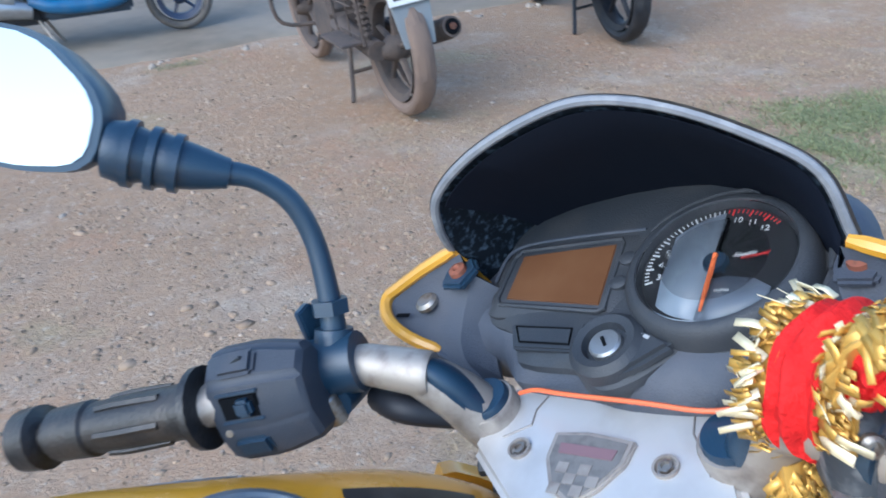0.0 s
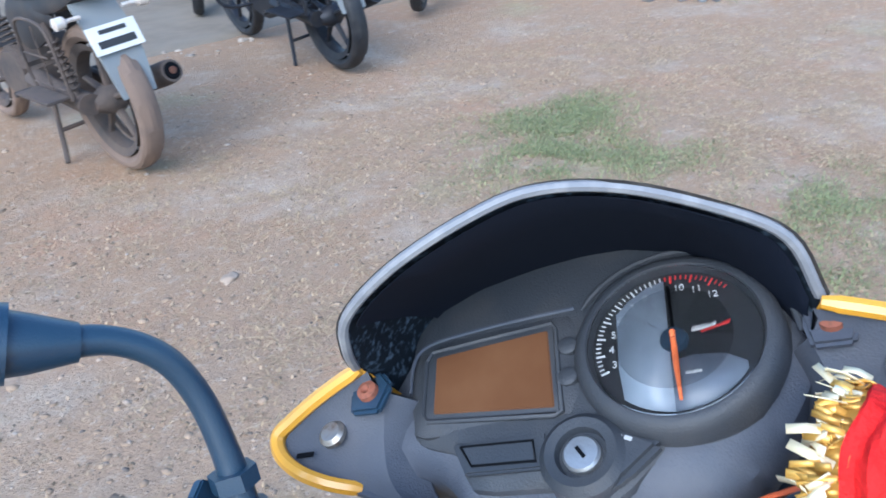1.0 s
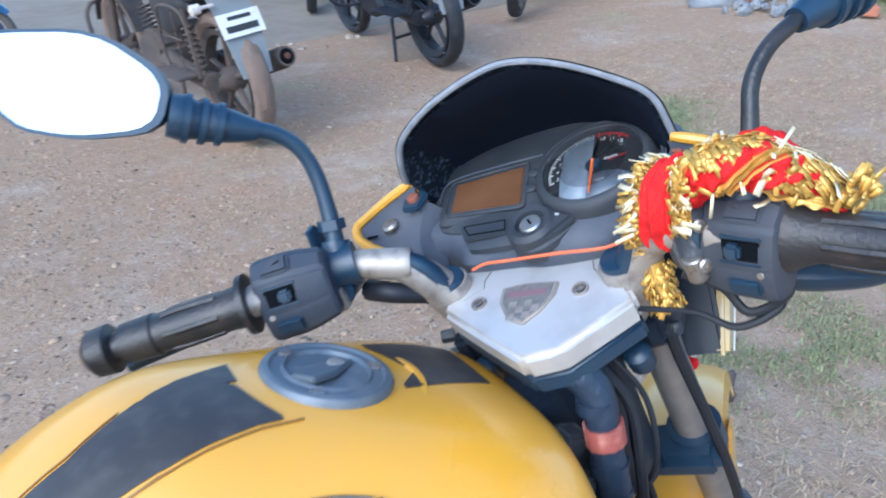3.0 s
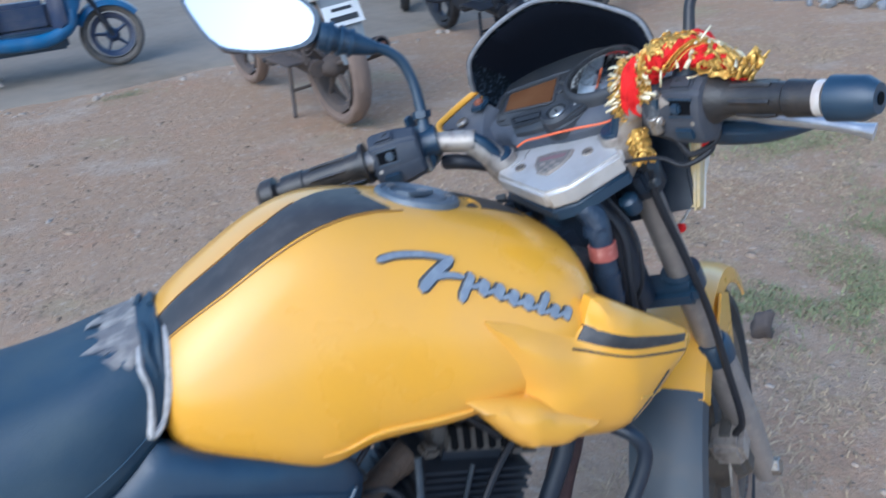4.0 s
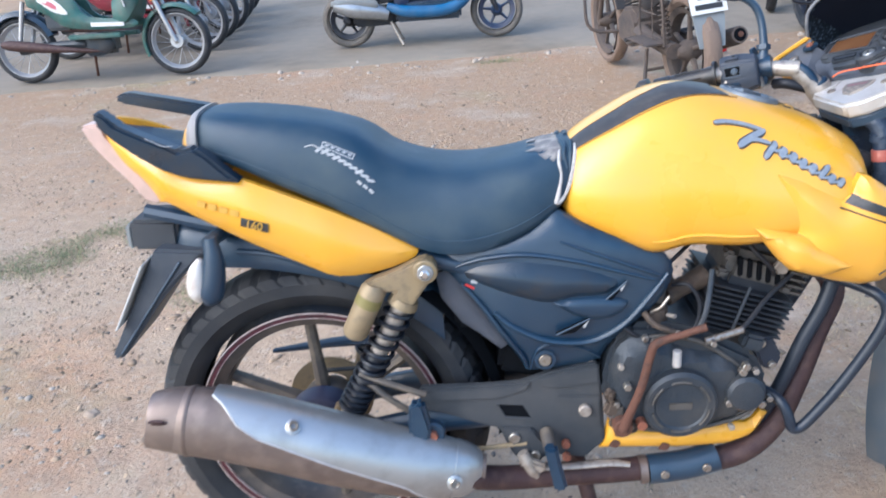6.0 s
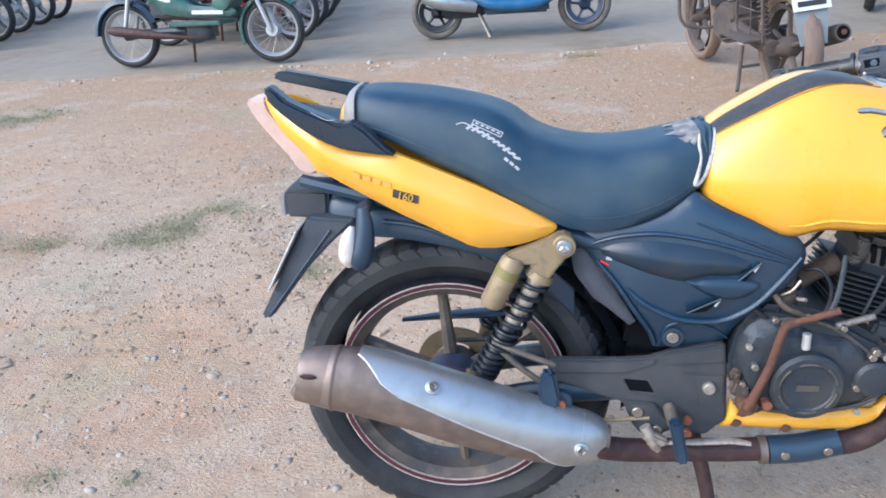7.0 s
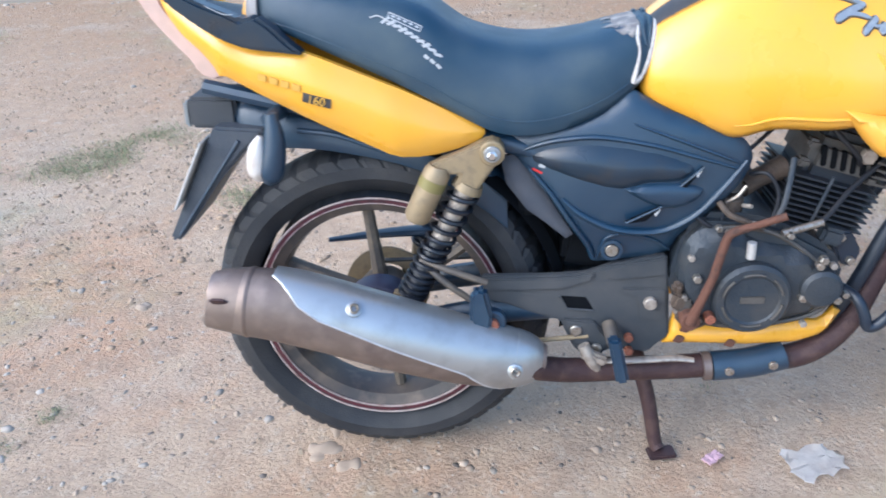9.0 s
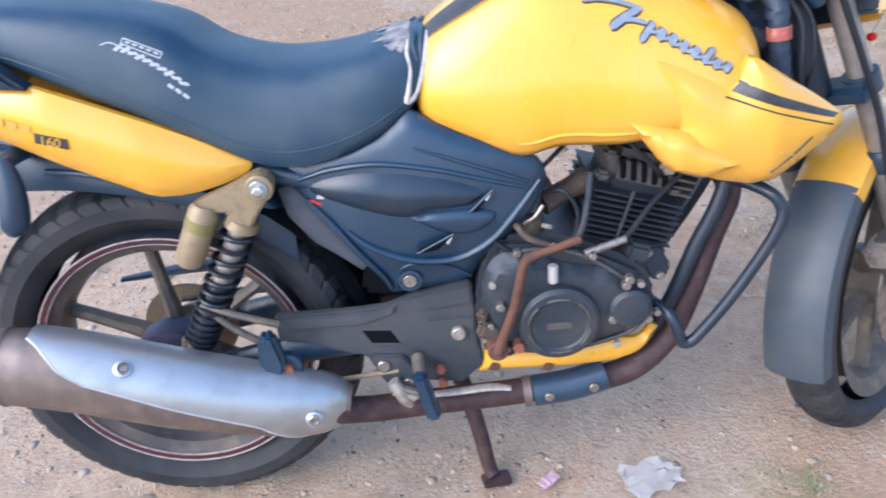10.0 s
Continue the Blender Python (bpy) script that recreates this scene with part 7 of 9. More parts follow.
for k in range(7):
    z = 0.865 - 0.030 * k
    if not 0.785 < z < 0.835:
        a = lerp(z, [(0.64, 1.04), (0.69, 1.050), (0.75, 1.042), (0.805, 1.034), (0.85, 1.030), (0.885, 1.0)])
        b = lerp(z, [(0.64, -0.04), (0.69, -0.064), (0.75, -0.072), (0.805, -0.070), (0.85, -0.060), (0.885, -0.03)])
        part("tape_turn", tube([(a, b, z + 0.006), (a + 0.0004, b, z - 0.006)], 0.0166, 12), TAPE, loom)
part("horn", disc(0.045, 0.03, (1.03, 0.0, 0.70), (1, -0.3, 0.2), 24), PLASTIC, BIKE)
for x, y, x2, y2, r in ((1.066, -0.064, 1.082, -0.060, 0.0052), (1.074, -0.050, 1.104, -0.050, 0.0036), (1.060, -0.034, 1.072, -0.030, 0.0040), (1.082, -0.066, 1.092, -0.040, 0.0026)):
    part("cable", tube([(x - 0.025, y + 0.02, 0.865), (x, y, 0.82), (x + 0.004, y - 0.010, 0.76), (x2 - 0.006, y2 - 0.012, 0.70), (x2, y2, 0.65), (x2 - 0.03, y2 + 0.02, 0.60)], r, 8, 6), CABLE, BIKE, "thin black cable")
part("steering_head", tube([(1.035, 0.0, 0.875), (1.075, 0.0, 0.79), (1.12, 0.0, 0.69)], [0.045, 0.042, 0.036], 14), BLACK_FRAME, BIKE, "black steering head")
part("head_gusset", prism([(0.93, 0.80), (1.04, 0.84), (1.09, 0.74), (1.06, 0.64), (0.99, 0.62), (0.94, 0.70)], -0.028, 0.028, 0.006), BLACK_FRAME, BIKE, "grimy black frame gusset")
part("connector", box((0.030, 0.022, 0.024), pose(1.010, -0.052, 0.800, 10, 25, 12), 0.003), WORN_BLACK, BIKE, "black connector block")
part("connector", box((0.022, 0.018, 0.030), pose(1.016, -0.060, 0.752, -8, 15, -20), 0.003), WORN_BLACK, BIKE, "black connector block")
# Plain matt black block filling the space between the tank shrouds.
part("black_infill", box((0.04, 0.14, 0.16), pose(0.99, 0, 0.70, 0, -15, 0), 0.01), BLACK_IN, BIKE)

# ---------------------------------------------------------------- garland on the handlebar
garland = thing("garland", "red velvet and gold tinsel garland wound round the handlebar", "garland", pose(0, 0, 0, -4.0, 0, 0) @ STEER)
BAR_AT, BAR_DIR = Vector((1.004, -0.137, 0.960)), Vector((-0.40, -0.90, 0.06)).normalized()
BAR_OUT = Vector((-0.85, 0.42, 0.0)).normalized()
BAR_UP = BAR_DIR.cross(BAR_OUT).normalized() if BAR_DIR.cross(BAR_OUT).z > 0 else BAR_OUT.cross(BAR_DIR).normalized()


def wrap(a, along, lift=0.0):
    """A point of the loop round the bar: an angle, a way along the bar, a height off the cloth."""
    r_out, r_up = 0.024 + lift, 0.030 + lift
    lean = 0.010 * math.sin(a)
    return BAR_AT + BAR_DIR * (along + lean) + BAR_OUT * r_out * math.cos(a) + BAR_UP * (r_up * math.sin(a) + 0.004)


def band(a0, a1, lo, hi, seed, n=40):
    """Velvet cloth round the bar with two soft folds."""
    rows = []
    for i in range(n + 1):
        a = a0 + (a1 - a0) * i / n
        row = []
        for j in range(13):
            f = j / 12
            fold = 0.0035 * math.sin(f * math.pi) ** 0.5 + 0.0028 * math.cos(f * 12.5 + 0.8 * math.sin(a * 2 + seed)) + 0.0008 * noise.noise(Vector((a * 4, f * 5, seed)))
            w = lo + (hi - lo) * f + 0.0012 * math.sin(a * 5 + seed)
            row.append(wrap(a, w, fold))
        rows.append(row + [wrap(a, lo + (hi - lo) * j / 12, -0.003) for j in range(12, -1, -1)])
    return skin(rows)


part("velvet_band", band(-1.9, 2.4, -0.0085, 0.0190, 1.0), CLOTH, garland, "red velvet band with two folds")


def foil(strips):
    """Thin foil strips, each from a root along a way, with a width and a curl."""
    bm = bmesh.new()
    for p, d, side, l, w, curl in strips:
        n = d.cross(side).normalized()
        q = [p, p + d * l * 0.5 + n * curl, p + d * l + n * curl * 0.3]
        top = [[bm.verts.new(c + side * w * s + n * h) for c in q for s in (-1, 1)] for h in (0, 0.0004)]
        for k in (0, 2):
            bm.faces.new((top[0][k], top[0][k + 1], top[0][k + 3], top[0][k + 2]))
            bm.faces.new((top[1][k], top[1][k + 2], top[1][k + 3], top[1][k + 1]))
        for a, b in ((0, 1), (1, 3), (3, 5), (5, 4), (4, 2), (2, 0)):
            bm.faces.new((top[0][a], top[1][a], top[1][b], top[0][b]))
    return bm


def fringe(a0, a1, along, way, count, length, seed, lift=0.002, spread=0.14):
    rnd = random.Random(seed)
    out = []
    for _ in range(count):
        a = rnd.uniform(a0, a1)
        p = wrap(a, along + way * rnd.uniform(-0.002, 0.008), lift + rnd.uniform(-0.003, 0.004))
        outward = (wrap(a, along, 0.02) - wrap(a, along, 0.0)).normalized()
        tangent = BAR_DIR.cross(outward)
        d = (BAR_DIR * way * rnd.uniform(0.5, 1.0) + outward * rnd.gauss(0.12, spread) + tangent * rnd.gauss(0, spread) + Vector((0, 0, -0.08))).normalized()
        side = (tangent + outward * rnd.gauss(0, 0.5)).cross(d).cross(d).normalized()
        out.append((p, d, side, length * rnd.uniform(0.5, 1.3), 0.0017 * rnd.uniform(0.6, 1.3), rnd.gauss(0, 0.0010)))
    return foil(out)


for along, way, seed in ((-0.0085, -1, 1), (0.0190, 1, 2)):
    tagged(part("tinsel", fringe(-1.7, 2.5, along, way, 190, 0.0088, seed, 0.0015, 0.22), TINSEL, garland, "gold tinsel fringe"), kind="stuff")
    tagged(part("tinsel", fringe(-0.3, 2.4, along + way * 0.002, way, 32, 0.0135, seed + 10, 0.003, 0.34), PALE_TINSEL, garland, "pale gold foil strips"), kind="stuff")
    under = skin([[wrap(a, along - way * 0.002, 0.001), wrap(a, along + way * 0.014, -0.001), wrap(a, along + way * 0.014, -0.003), wrap(a, along - way * 0.002, -0.003)] for a in (-1.7 + 4.2 * k / 30 for k in range(31))])
    part("fringe_tape", under, TINSEL, garland, "gold fringe tape")


def swag(points, r, turns, mat, phase, share):
    """Cloth twisted along a line: a strip that winds round it."""
    pts = [Vector(tuple(p)) for p in spline(points, 12)]
    rows = []
    for i, p in enumerate(pts):
        d = (pts[min(i + 1, len(pts) - 1)] - pts[max(i - 1, 0)]).normalized()
        side = d.cross(Vector((0, 0, 1))).normalized()
        up = side.cross(d)
        f = i / (len(pts) - 1)
        rr = r * (0.42 + 0.68 * math.sin(math.pi * min(1, f * 1.0)) ** 1.2 + 0.08 * math.sin(i * 1.1))
        a0 = phase + turns * 2 * math.pi * f
        rows.append([p + rr * (1 + 0.10 * math.sin(3 * q)) * (math.cos(a0 + share * q) * side + 0.8 * math.sin(a0 + share * q) * up) for q in (2 * math.pi * k / 16 for k in range(17))] + [p])
    return skin(rows)


SWAG = [(0.990, -0.150, 0.962), (0.976, -0.160, 0.976), (0.969, -0.170, 0.988), (0.967, -0.188, 0.990), (0.970, -0.205, 0.986), (0.976, -0.221, 0.973), (0.984, -0.237, 0.956), (0.990, -0.247, 0.942)]
part("velvet_twist", swag(SWAG, 0.0185, 1.3, CLOTH, 0.4, 0.5), CLOTH, garland, "twisted red velvet")
part("velvet_twist", swag(SWAG, 0.0150, 1.3, CLOTH, 0.4 + math.pi, 0.5), CLOTH, garland, "twisted red velvet")
part("velvet_twist", swag([(0.990, -0.178, 0.985), (0.992, -0.196, 0.996), (0.994, -0.214, 0.990), (0.996, -0.230, 0.972)], 0.013, 0.5, CLOTH, 1.2, 1.0), CLOTH, garland, "red velvet fold behind")
for turn, wide in ((1.75, 0.13), (4.6, 0.16)):
    part("gold_ribbon", swag(SWAG, 0.0195, 1.3, TINSEL, turn, wide), TINSEL, garland, "gold foil ribbon wound along the cloth")


def lying(line, a0, a1, slant, count, length, radius, seed, width=0.0019, lift=0.10):
    """A patch of foil fringe combed flat over the cloth: strips side by side on part of the way round a line."""
    rnd = random.Random(seed)
    pts = [Vector(tuple(p)) for p in spline(line, 10)]
    out = []
    for _ in range(count):
        i = rnd.randrange(len(pts) - 1)
        axis = (pts[i + 1] - pts[i]).normalized()
        side = axis.cross(Vector((0, 0, 1))).normalized()
        a = rnd.uniform(a0, a1)
        o = math.cos(a) * side + math.sin(a) * side.cross(axis)
        d = (axis * math.cos(slant + rnd.gauss(0, 0.16)) + axis.cross(o) * math.sin(slant + rnd.gauss(0, 0.16)) + o * rnd.gauss(0, lift)).normalized()
        out.append((pts[i].lerp(pts[i + 1], rnd.random()) + o * (radius + rnd.uniform(-0.001, 0.0015)) - d * length * 0.4, d, d.cross(o).normalized(), length * rnd.uniform(0.6, 1.2), width * rnd.uniform(0.6, 1.3), rnd.gauss(0, 0.0006)))
    return foil(out)
def bristle(line, count, length, mat, seed, radius, drop=0.0, flare=0.4):
    rnd = random.Random(seed)
    pts = [Vector(tuple(p)) for p in spline(line, 10)]
    out = []
    for _ in range(count):
        i = rnd.randrange(len(pts) - 1)
        axis = (pts[i + 1] - pts[i]).normalized()
        o = axis.cross(Vector((rnd.gauss(0, 1), rnd.gauss(0, 1), rnd.gauss(0.3, 1)))).normalized()
        d = (o * flare + axis.cross(o) * rnd.choice((-1, 1)) + axis * rnd.gauss(0, 0.35) + Vector((0, 0, -drop * 2))).normalized()
        out.append((pts[i] + o * radius, d, d.cross(o).normalized(), length * rnd.uniform(0.5, 1.2), 0.0018 * rnd.uniform(0.6, 1.3), rnd.gauss(0, 0.0012)))
    return foil(out)


for line, a0, a1, slant, count, length, r, seed, mat in (
        (SWAG[0:3], 0.0, 3.1, 0.9, 130, 0.012, 0.0150, 31, TINSEL), (SWAG[1:3], 1.2, 3.2, 0.5, 34, 0.013, 0.0165, 32, PALE_TINSEL),
        (SWAG[2:5], 0.4, 2.2, 1.1, 120, 0.015, 0.0175, 33, TINSEL), (SWAG[3:5], 2.2, 3.8, 1.3, 80, 0.016, 0.0180, 34, TINSEL),
        (SWAG[4:7], -0.4, 2.9, 0.35, 150, 0.014, 0.0165, 35, TINSEL), (SWAG[4:7], 1.0, 3.4, 0.5, 70, 0.012, 0.0185, 36, PALE_TINSEL)):
    tagged(part("tinsel", lying(line, a0, a1, slant, count, length, r, seed), mat, garland, "combed gold foil fringe" if mat == TINSEL else "pale gold foil strips"), kind="stuff")
tagged(part("tinsel", bristle(SWAG[1:7], 40, 0.010, TINSEL, 25, 0.0160, 0.0, 0.35), TINSEL, garland, "gold tinsel strips"), kind="stuff")
tagged(part("tinsel", bristle(SWAG[2:7], 16, 0.017, PALE_TINSEL, 22, 0.0170, 0.0, 0.5), PALE_TINSEL, garland, "pale gold foil strips standing out"), kind="stuff")
tagged(part("tinsel", bristle([(0.976, -0.250, 0.962), (0.980, -0.262, 0.952)], 60, 0.014, TINSEL, 23, 0.006), TINSEL, garland, "orange-gold tuft"), kind="stuff")
TAIL = [(1.018, -0.112, 0.920), (1.017, -0.112, 0.908), (1.014, -0.114, 0.894), (1.013, -0.114, 0.886)]
part("tinsel_tail", tube(TAIL, [0.012, 0.011, 0.008, 0.003], 10, 4, flat=0.6), TINSEL, garland, "hanging gold tail")
tagged(part("tinsel", bristle(TAIL, 170, 0.010, TINSEL, 24, 0.010, 0.9), TINSEL, garland, "hanging gold tinsel"), kind="stuff")
part("red_bobble", disc(0.010, 0.014, (1.150, -0.150, 0.868), (0, 0, 1), 12, 0.45), CLOTH, garland, "red bobble")
part("white_thread", tube([(1.150, -0.150, 0.862), (1.170, -0.125, 0.82), (1.184, -0.080, 0.765)], 0.0016, 5, 5), PLATE_WHITE, garland)
part("white_thread", tube([(1.152, -0.148, 0.862), (1.178, -0.110, 0.80), (1.184, -0.078, 0.765)], 0.0016, 5, 5), PLATE_WHITE, garland)
part("red_bobble", disc(0.007, 0.012, (1.184, -0.076, 0.758), (0, 0, 1), 10, 0.45), CLOTH, garland, "red bobble")


# ---------------------------------------------------------------- parked vehicles behind
def stand_at(rear_xy, front_xy, lean=-6.0):
    """A pose for a two-wheeler whose rear wheel stands at one place and looks to the other."""
    a = math.degrees(math.atan2(front_xy[1] - rear_xy[1], front_xy[0] - rear_xy[0]))
    return pose(rear_xy[0], rear_xy[1], 0.012 if rear_xy[1] < 5 else 0.03, 0, 0, a) @ pose(0, 0, 0, lean, 0, 0)


def wire_wheel(root, centre, radius, width, tyre_mat, rim_mat, spokes=18):
    w = part("wheel", tyre(radius, width, centre, 48, 0.003), tyre_mat, root)
    rr = radius - width * 0.62
    part("rim", lathe([(rr, -width * 0.4), (rr + 0.004, -width * 0.4), (rr - 0.012, 0), (rr + 0.004, width * 0.4), (rr, width * 0.4), (rr - 0.022, 0)], 48, centre, closed=True), rim_mat, w)
    part("hub", lathe([(0.012, -0.06), (0.035, -0.05), (0.04, 0.0), (0.035, 0.05), (0.012, 0.06)], 20, centre), rim_mat, w)
    for k in range(spokes):
        a = 2 * math.pi * k / spokes
        s = 1 if k % 2 else -1
        part("spoke", tube([(centre[0] + 0.03 * math.cos(a + 0.5), centre[1] + s * 0.03, centre[2] + 0.03 * math.sin(a + 0.5)), (centre[0] + (rr - 0.01) * math.cos(a), centre[1], centre[2] + (rr - 0.01) * math.sin(a))], 0.002, 4), rim_mat, w)
    return w


def plated_tail(root, x, z, mat, plate_label="white number plate with black bars"):
    """A mudguard with its number plate, blank bars for the writing, and two lamps."""
    guard = part("rear_mudguard", skin([[(x + 0.10, y, z + 0.16) for y in (-0.085, 0.085)] + [(x + 0.12, y, z + 0.16) for y in (0.085, -0.085)], [(x + 0.02, y, z + 0.06) for y in (-0.09, 0.09)] + [(x + 0.04, y, z + 0.06) for y in (0.09, -0.09)],
                                        [(x - 0.03, y, z - 0.05) for y in (-0.085, 0.085)] + [(x - 0.015, y, z - 0.05) for y in (0.085, -0.085)], [(x - 0.07, y, z - 0.19) for y in (-0.07, 0.07)] + [(x - 0.06, y, z - 0.19) for y in (0.07, -0.07)]]), mat, root, "grey plastic mudguard")
    m = Matrix.Translation((x - 0.012, 0, z + 0.03)) @ Matrix.Rotation(radians(24), 4, "Y")
    pl = part("number_plate", box((0.005, 0.20, 0.105), m, 0.001), PLATE_WHITE, root, plate_label)
    part("plate_bar", box((0.003, 0.15, 0.028), m @ pose(-0.003, 0, -0.018), 0.0005), PLATE_BAR, pl)
    part("plate_bar", box((0.003, 0.11, 0.016), m @ pose(-0.003, 0, 0.028), 0.0005), PLATE_BAR, pl)
    for s in (-1, 1):
        part("turn_signal", tube([(x + 0.04, s * 0.085, z + 0.12), (x + 0.035, s * 0.14, z + 0.12), (x + 0.035, s * 0.15, z + 0.12), (x + 0.035, s * 0.185, z + 0.118), (x + 0.035, s * 0.192, z + 0.118)], [0.008, 0.008, 0.022, 0.024, 0.012], 12), CLEAR_LAMP, root, "white turn signal")
    part("tail_lamp", box((0.05, 0.14, 0.07), pose(x + 0.06, 0, z + 0.21, 0, 20, 0), 0.015), CRIMSON, root, "red tail lamp")
    return guard


def street_bike(name, label, m, paint, tyre_mat, metal, muddy, guard=True, tall_guard=True):
    """An ordinary small motorcycle seen from behind, with shocks, engine, tank, seat, racks and silencer."""
    root = thing(name, label, "motorcycle", m, "parked motorcycles")
    build_wheel(root, (0, 0, 0.31), 0.31, 0.10, 0.235, 5, None, tyre_mat, metal, metal, False, 0.3, 0.06, 48)
    build_wheel(root, (1.28, 0, 0.30), 0.30, 0.085, 0.23, 5, None, tyre_mat, metal, metal, False, 0.1, 0.05, 48)
    part("mud_guard_front", skin([[(1.28 + 0.325 * math.cos(a), y, 0.30 + 0.325 * math.sin(a)) for y in (-0.055, 0, 0.055)] + [(1.28 + 0.318 * math.cos(a), y, 0.30 + 0.318 * math.sin(a)) for y in (0.055, 0, -0.055)] for a in (radians(q) for q in range(20, 170, 10))]), paint, root)
    for s in (-1, 1):
        part("fork_leg", tube([(1.28, s * 0.075, 0.30), (1.02, s * 0.075, 0.86)], 0.019, 10), metal, root)
        part("swing_arm", tube([(0.0, s * 0.09, 0.31), (0.48, s * 0.08, 0.36)], 0.02, 8, flat=1.3), metal, root)
        sh = part("shock_absorber", tube([(0.02, s * 0.12, 0.33), (0.12, s * 0.115, 0.64)], 0.014, 8), metal, root)
        coil = [(0.035 + 0.065 * k / 70 + 0.0, s * 0.119, 0.38 + 0.2 * k / 70) for k in range(71)]
        part("spring", tube([(x + 0.026 * math.cos(k * 0.72), y + 0.026 * math.sin(k * 0.72), z) for k, (x, y, z) in enumerate(coil)], 0.005, 6), muddy, sh)
        part("grab_rail", tube([(0.15, s * 0.11, 0.80), (-0.05, s * 0.12, 0.84), (-0.14, s * 0.08, 0.86), (-0.15, 0, 0.865)], 0.011, 8, 4), CHROME, root)
        part("footpeg", tube([(0.42, s * 0.10, 0.33), (0.42, s * 0.22, 0.33)], 0.013, 8), RUBBER, root)
        part("side_panel", pillow([(0.05, 0.66), (0.18, 0.72), (0.45, 0.70), (0.52, 0.60), (0.42, 0.50), (0.28, 0.52), (0.12, 0.60)], lambda x, z: 0.10, 0.02, 0.012, s, 0.02, 0.03, 3), paint, root)
        part("handlebar", tube([(1.0, 0, 0.98), (0.98, s * 0.12, 1.02), (0.93, s * 0.25, 1.05), (0.86, s * 0.36, 1.04)], 0.012, 8, 4), metal, root)
        part("grip", tube([(0.885, s * 0.30, 1.048), (0.84, s * 0.40, 1.036)], 0.018, 10), RUBBER, root)
        part("mirror_stem", tube([(0.93, s * 0.25, 1.05), (0.92, s * 0.29, 1.18), (0.90, s * 0.33, 1.22)], 0.006, 6, 3), PLASTIC, root)
        part("mirror", lathe([(0.02, 0.0), (0.06, 0.006), (0.06, 0.012), (0.03, 0.03), (0.005, 0.034)], 18, (0.89, s * 0.36, 1.24), (1, 0, 0.1)), PLASTIC, root)
    part("engine", prism([(0.45, 0.28), (0.44, 0.42), (0.52, 0.50), (0.66, 0.48), (0.76, 0.40), (0.74, 0.28), (0.60, 0.24)], -0.14, 0.14, 0.02), muddy, root)
    for k in range(6):
        part("fin", box((0.15, 0.19, 0.006), pose(0.66, 0, 0.48 + 0.022 * k, 0, 14, 0), 0.001), muddy, root)
    part("crank_cover", disc(0.075, 0.03, (0.58, -0.15, 0.37), seg=24), muddy, root)
    part("tank", body_loft([(0.45, 0.72, 0.80, 0.07), (0.55, 0.70, 0.90, 0.125), (0.72, 0.70, 0.95, 0.145), (0.88, 0.74, 0.93, 0.12), (0.97, 0.78, 0.88, 0.06)], HALF, 4), paint, root)
    part("seat", body_loft([(-0.12, 0.80, 0.87, 0.08), (0.02, 0.76, 0.87, 0.12), (0.2, 0.73, 0.84, 0.13), (0.4, 0.72, 0.82, 0.12), (0.5, 0.75, 0.81, 0.09)], SEAT_HALF, 4), SEAT_VINYL, root)
    part("tail_panel", body_loft([(-0.20, 0.78, 0.84, 0.06), (-0.05, 0.70, 0.80, 0.10), (0.15, 0.66, 0.76, 0.115), (0.3, 0.66, 0.74, 0.11)], SEAT_HALF, 4), paint, root)
    part("head_lamp", body_loft([(0.99, 0.84, 0.98, 0.09), (1.08, 0.80, 1.02, 0.11), (1.15, 0.84, 0.96, 0.08)], SEAT_HALF, 4), paint, root)
    plated_tail(root, -0.20, 0.56, GUARD_GREY)
    part("silencer", tube([(0.55, -0.14, 0.28), (0.30, -0.15, 0.27), (0.1, -0.165, 0.30), (-0.16, -0.175, 0.38), (-0.22, -0.177, 0.40)], [0.022, 0.024, 0.045, 0.05, 0.045], 16, 4), metal, root, "short steel silencer")
    part("silencer_mouth", tube([(-0.2195, -0.177, 0.40), (-0.228, -0.177, 0.403)], [0.036, 0.03], 16), BLACK_IN, root)
    part("silencer_core", tube([(-0.226, -0.177, 0.4025), (-0.234, -0.177, 0.405)], [0.016, 0.014], 12), RUST, root)
    part("chain_case", tube([(-0.02, 0.10, 0.32), (0.25, 0.10, 0.335), (0.46, 0.10, 0.36)], [0.05, 0.045, 0.05], 10, 4, flat=0.9), muddy, root)
    if guard:
        cage = part("sari_guard", tube([(-0.02, 0.16, 0.36), (-0.02, 0.17, 0.60), (0.05, 0.17, 0.66), (0.22, 0.17, 0.66), (0.28, 0.17, 0.60), (0.30, 0.16, 0.36), (-0.02, 0.16, 0.36)], 0.007, 6, 3), muddy, root, "mud-caked wire sari guard")
        for k in (0, 3):
            part("guard_wire", tube([(0.0 + 0.02 * k, 0.168, 0.40 + 0.04 * k), (0.28, 0.168, 0.40 + 0.04 * k)], 0.004, 5), muddy, cage)
        for k in (1,):
            part("guard_wire", tube([(0.06 + 0.06 * k, 0.168, 0.38), (0.06 + 0.06 * k, 0.168, 0.64)], 0.004, 5), muddy, cage)
        part("guard_step", box((0.30, 0.10, 0.012), pose(0.14, 0.21, 0.37), 0.004), muddy, root)
    if tall_guard:
        part("leg_guard", tube([(0.80, 0.05, 0.30), (0.84, 0.28, 0.34), (0.86, 0.31, 0.50), (0.88, 0.27, 0.62), (0.90, 0.05, 0.66), (0.90, -0.05, 0.66), (0.88, -0.27, 0.62), (0.86, -0.31, 0.50), (0.84, -0.28, 0.34), (0.80, -0.05, 0.30)], 0.011, 8, 4), muddy, root)
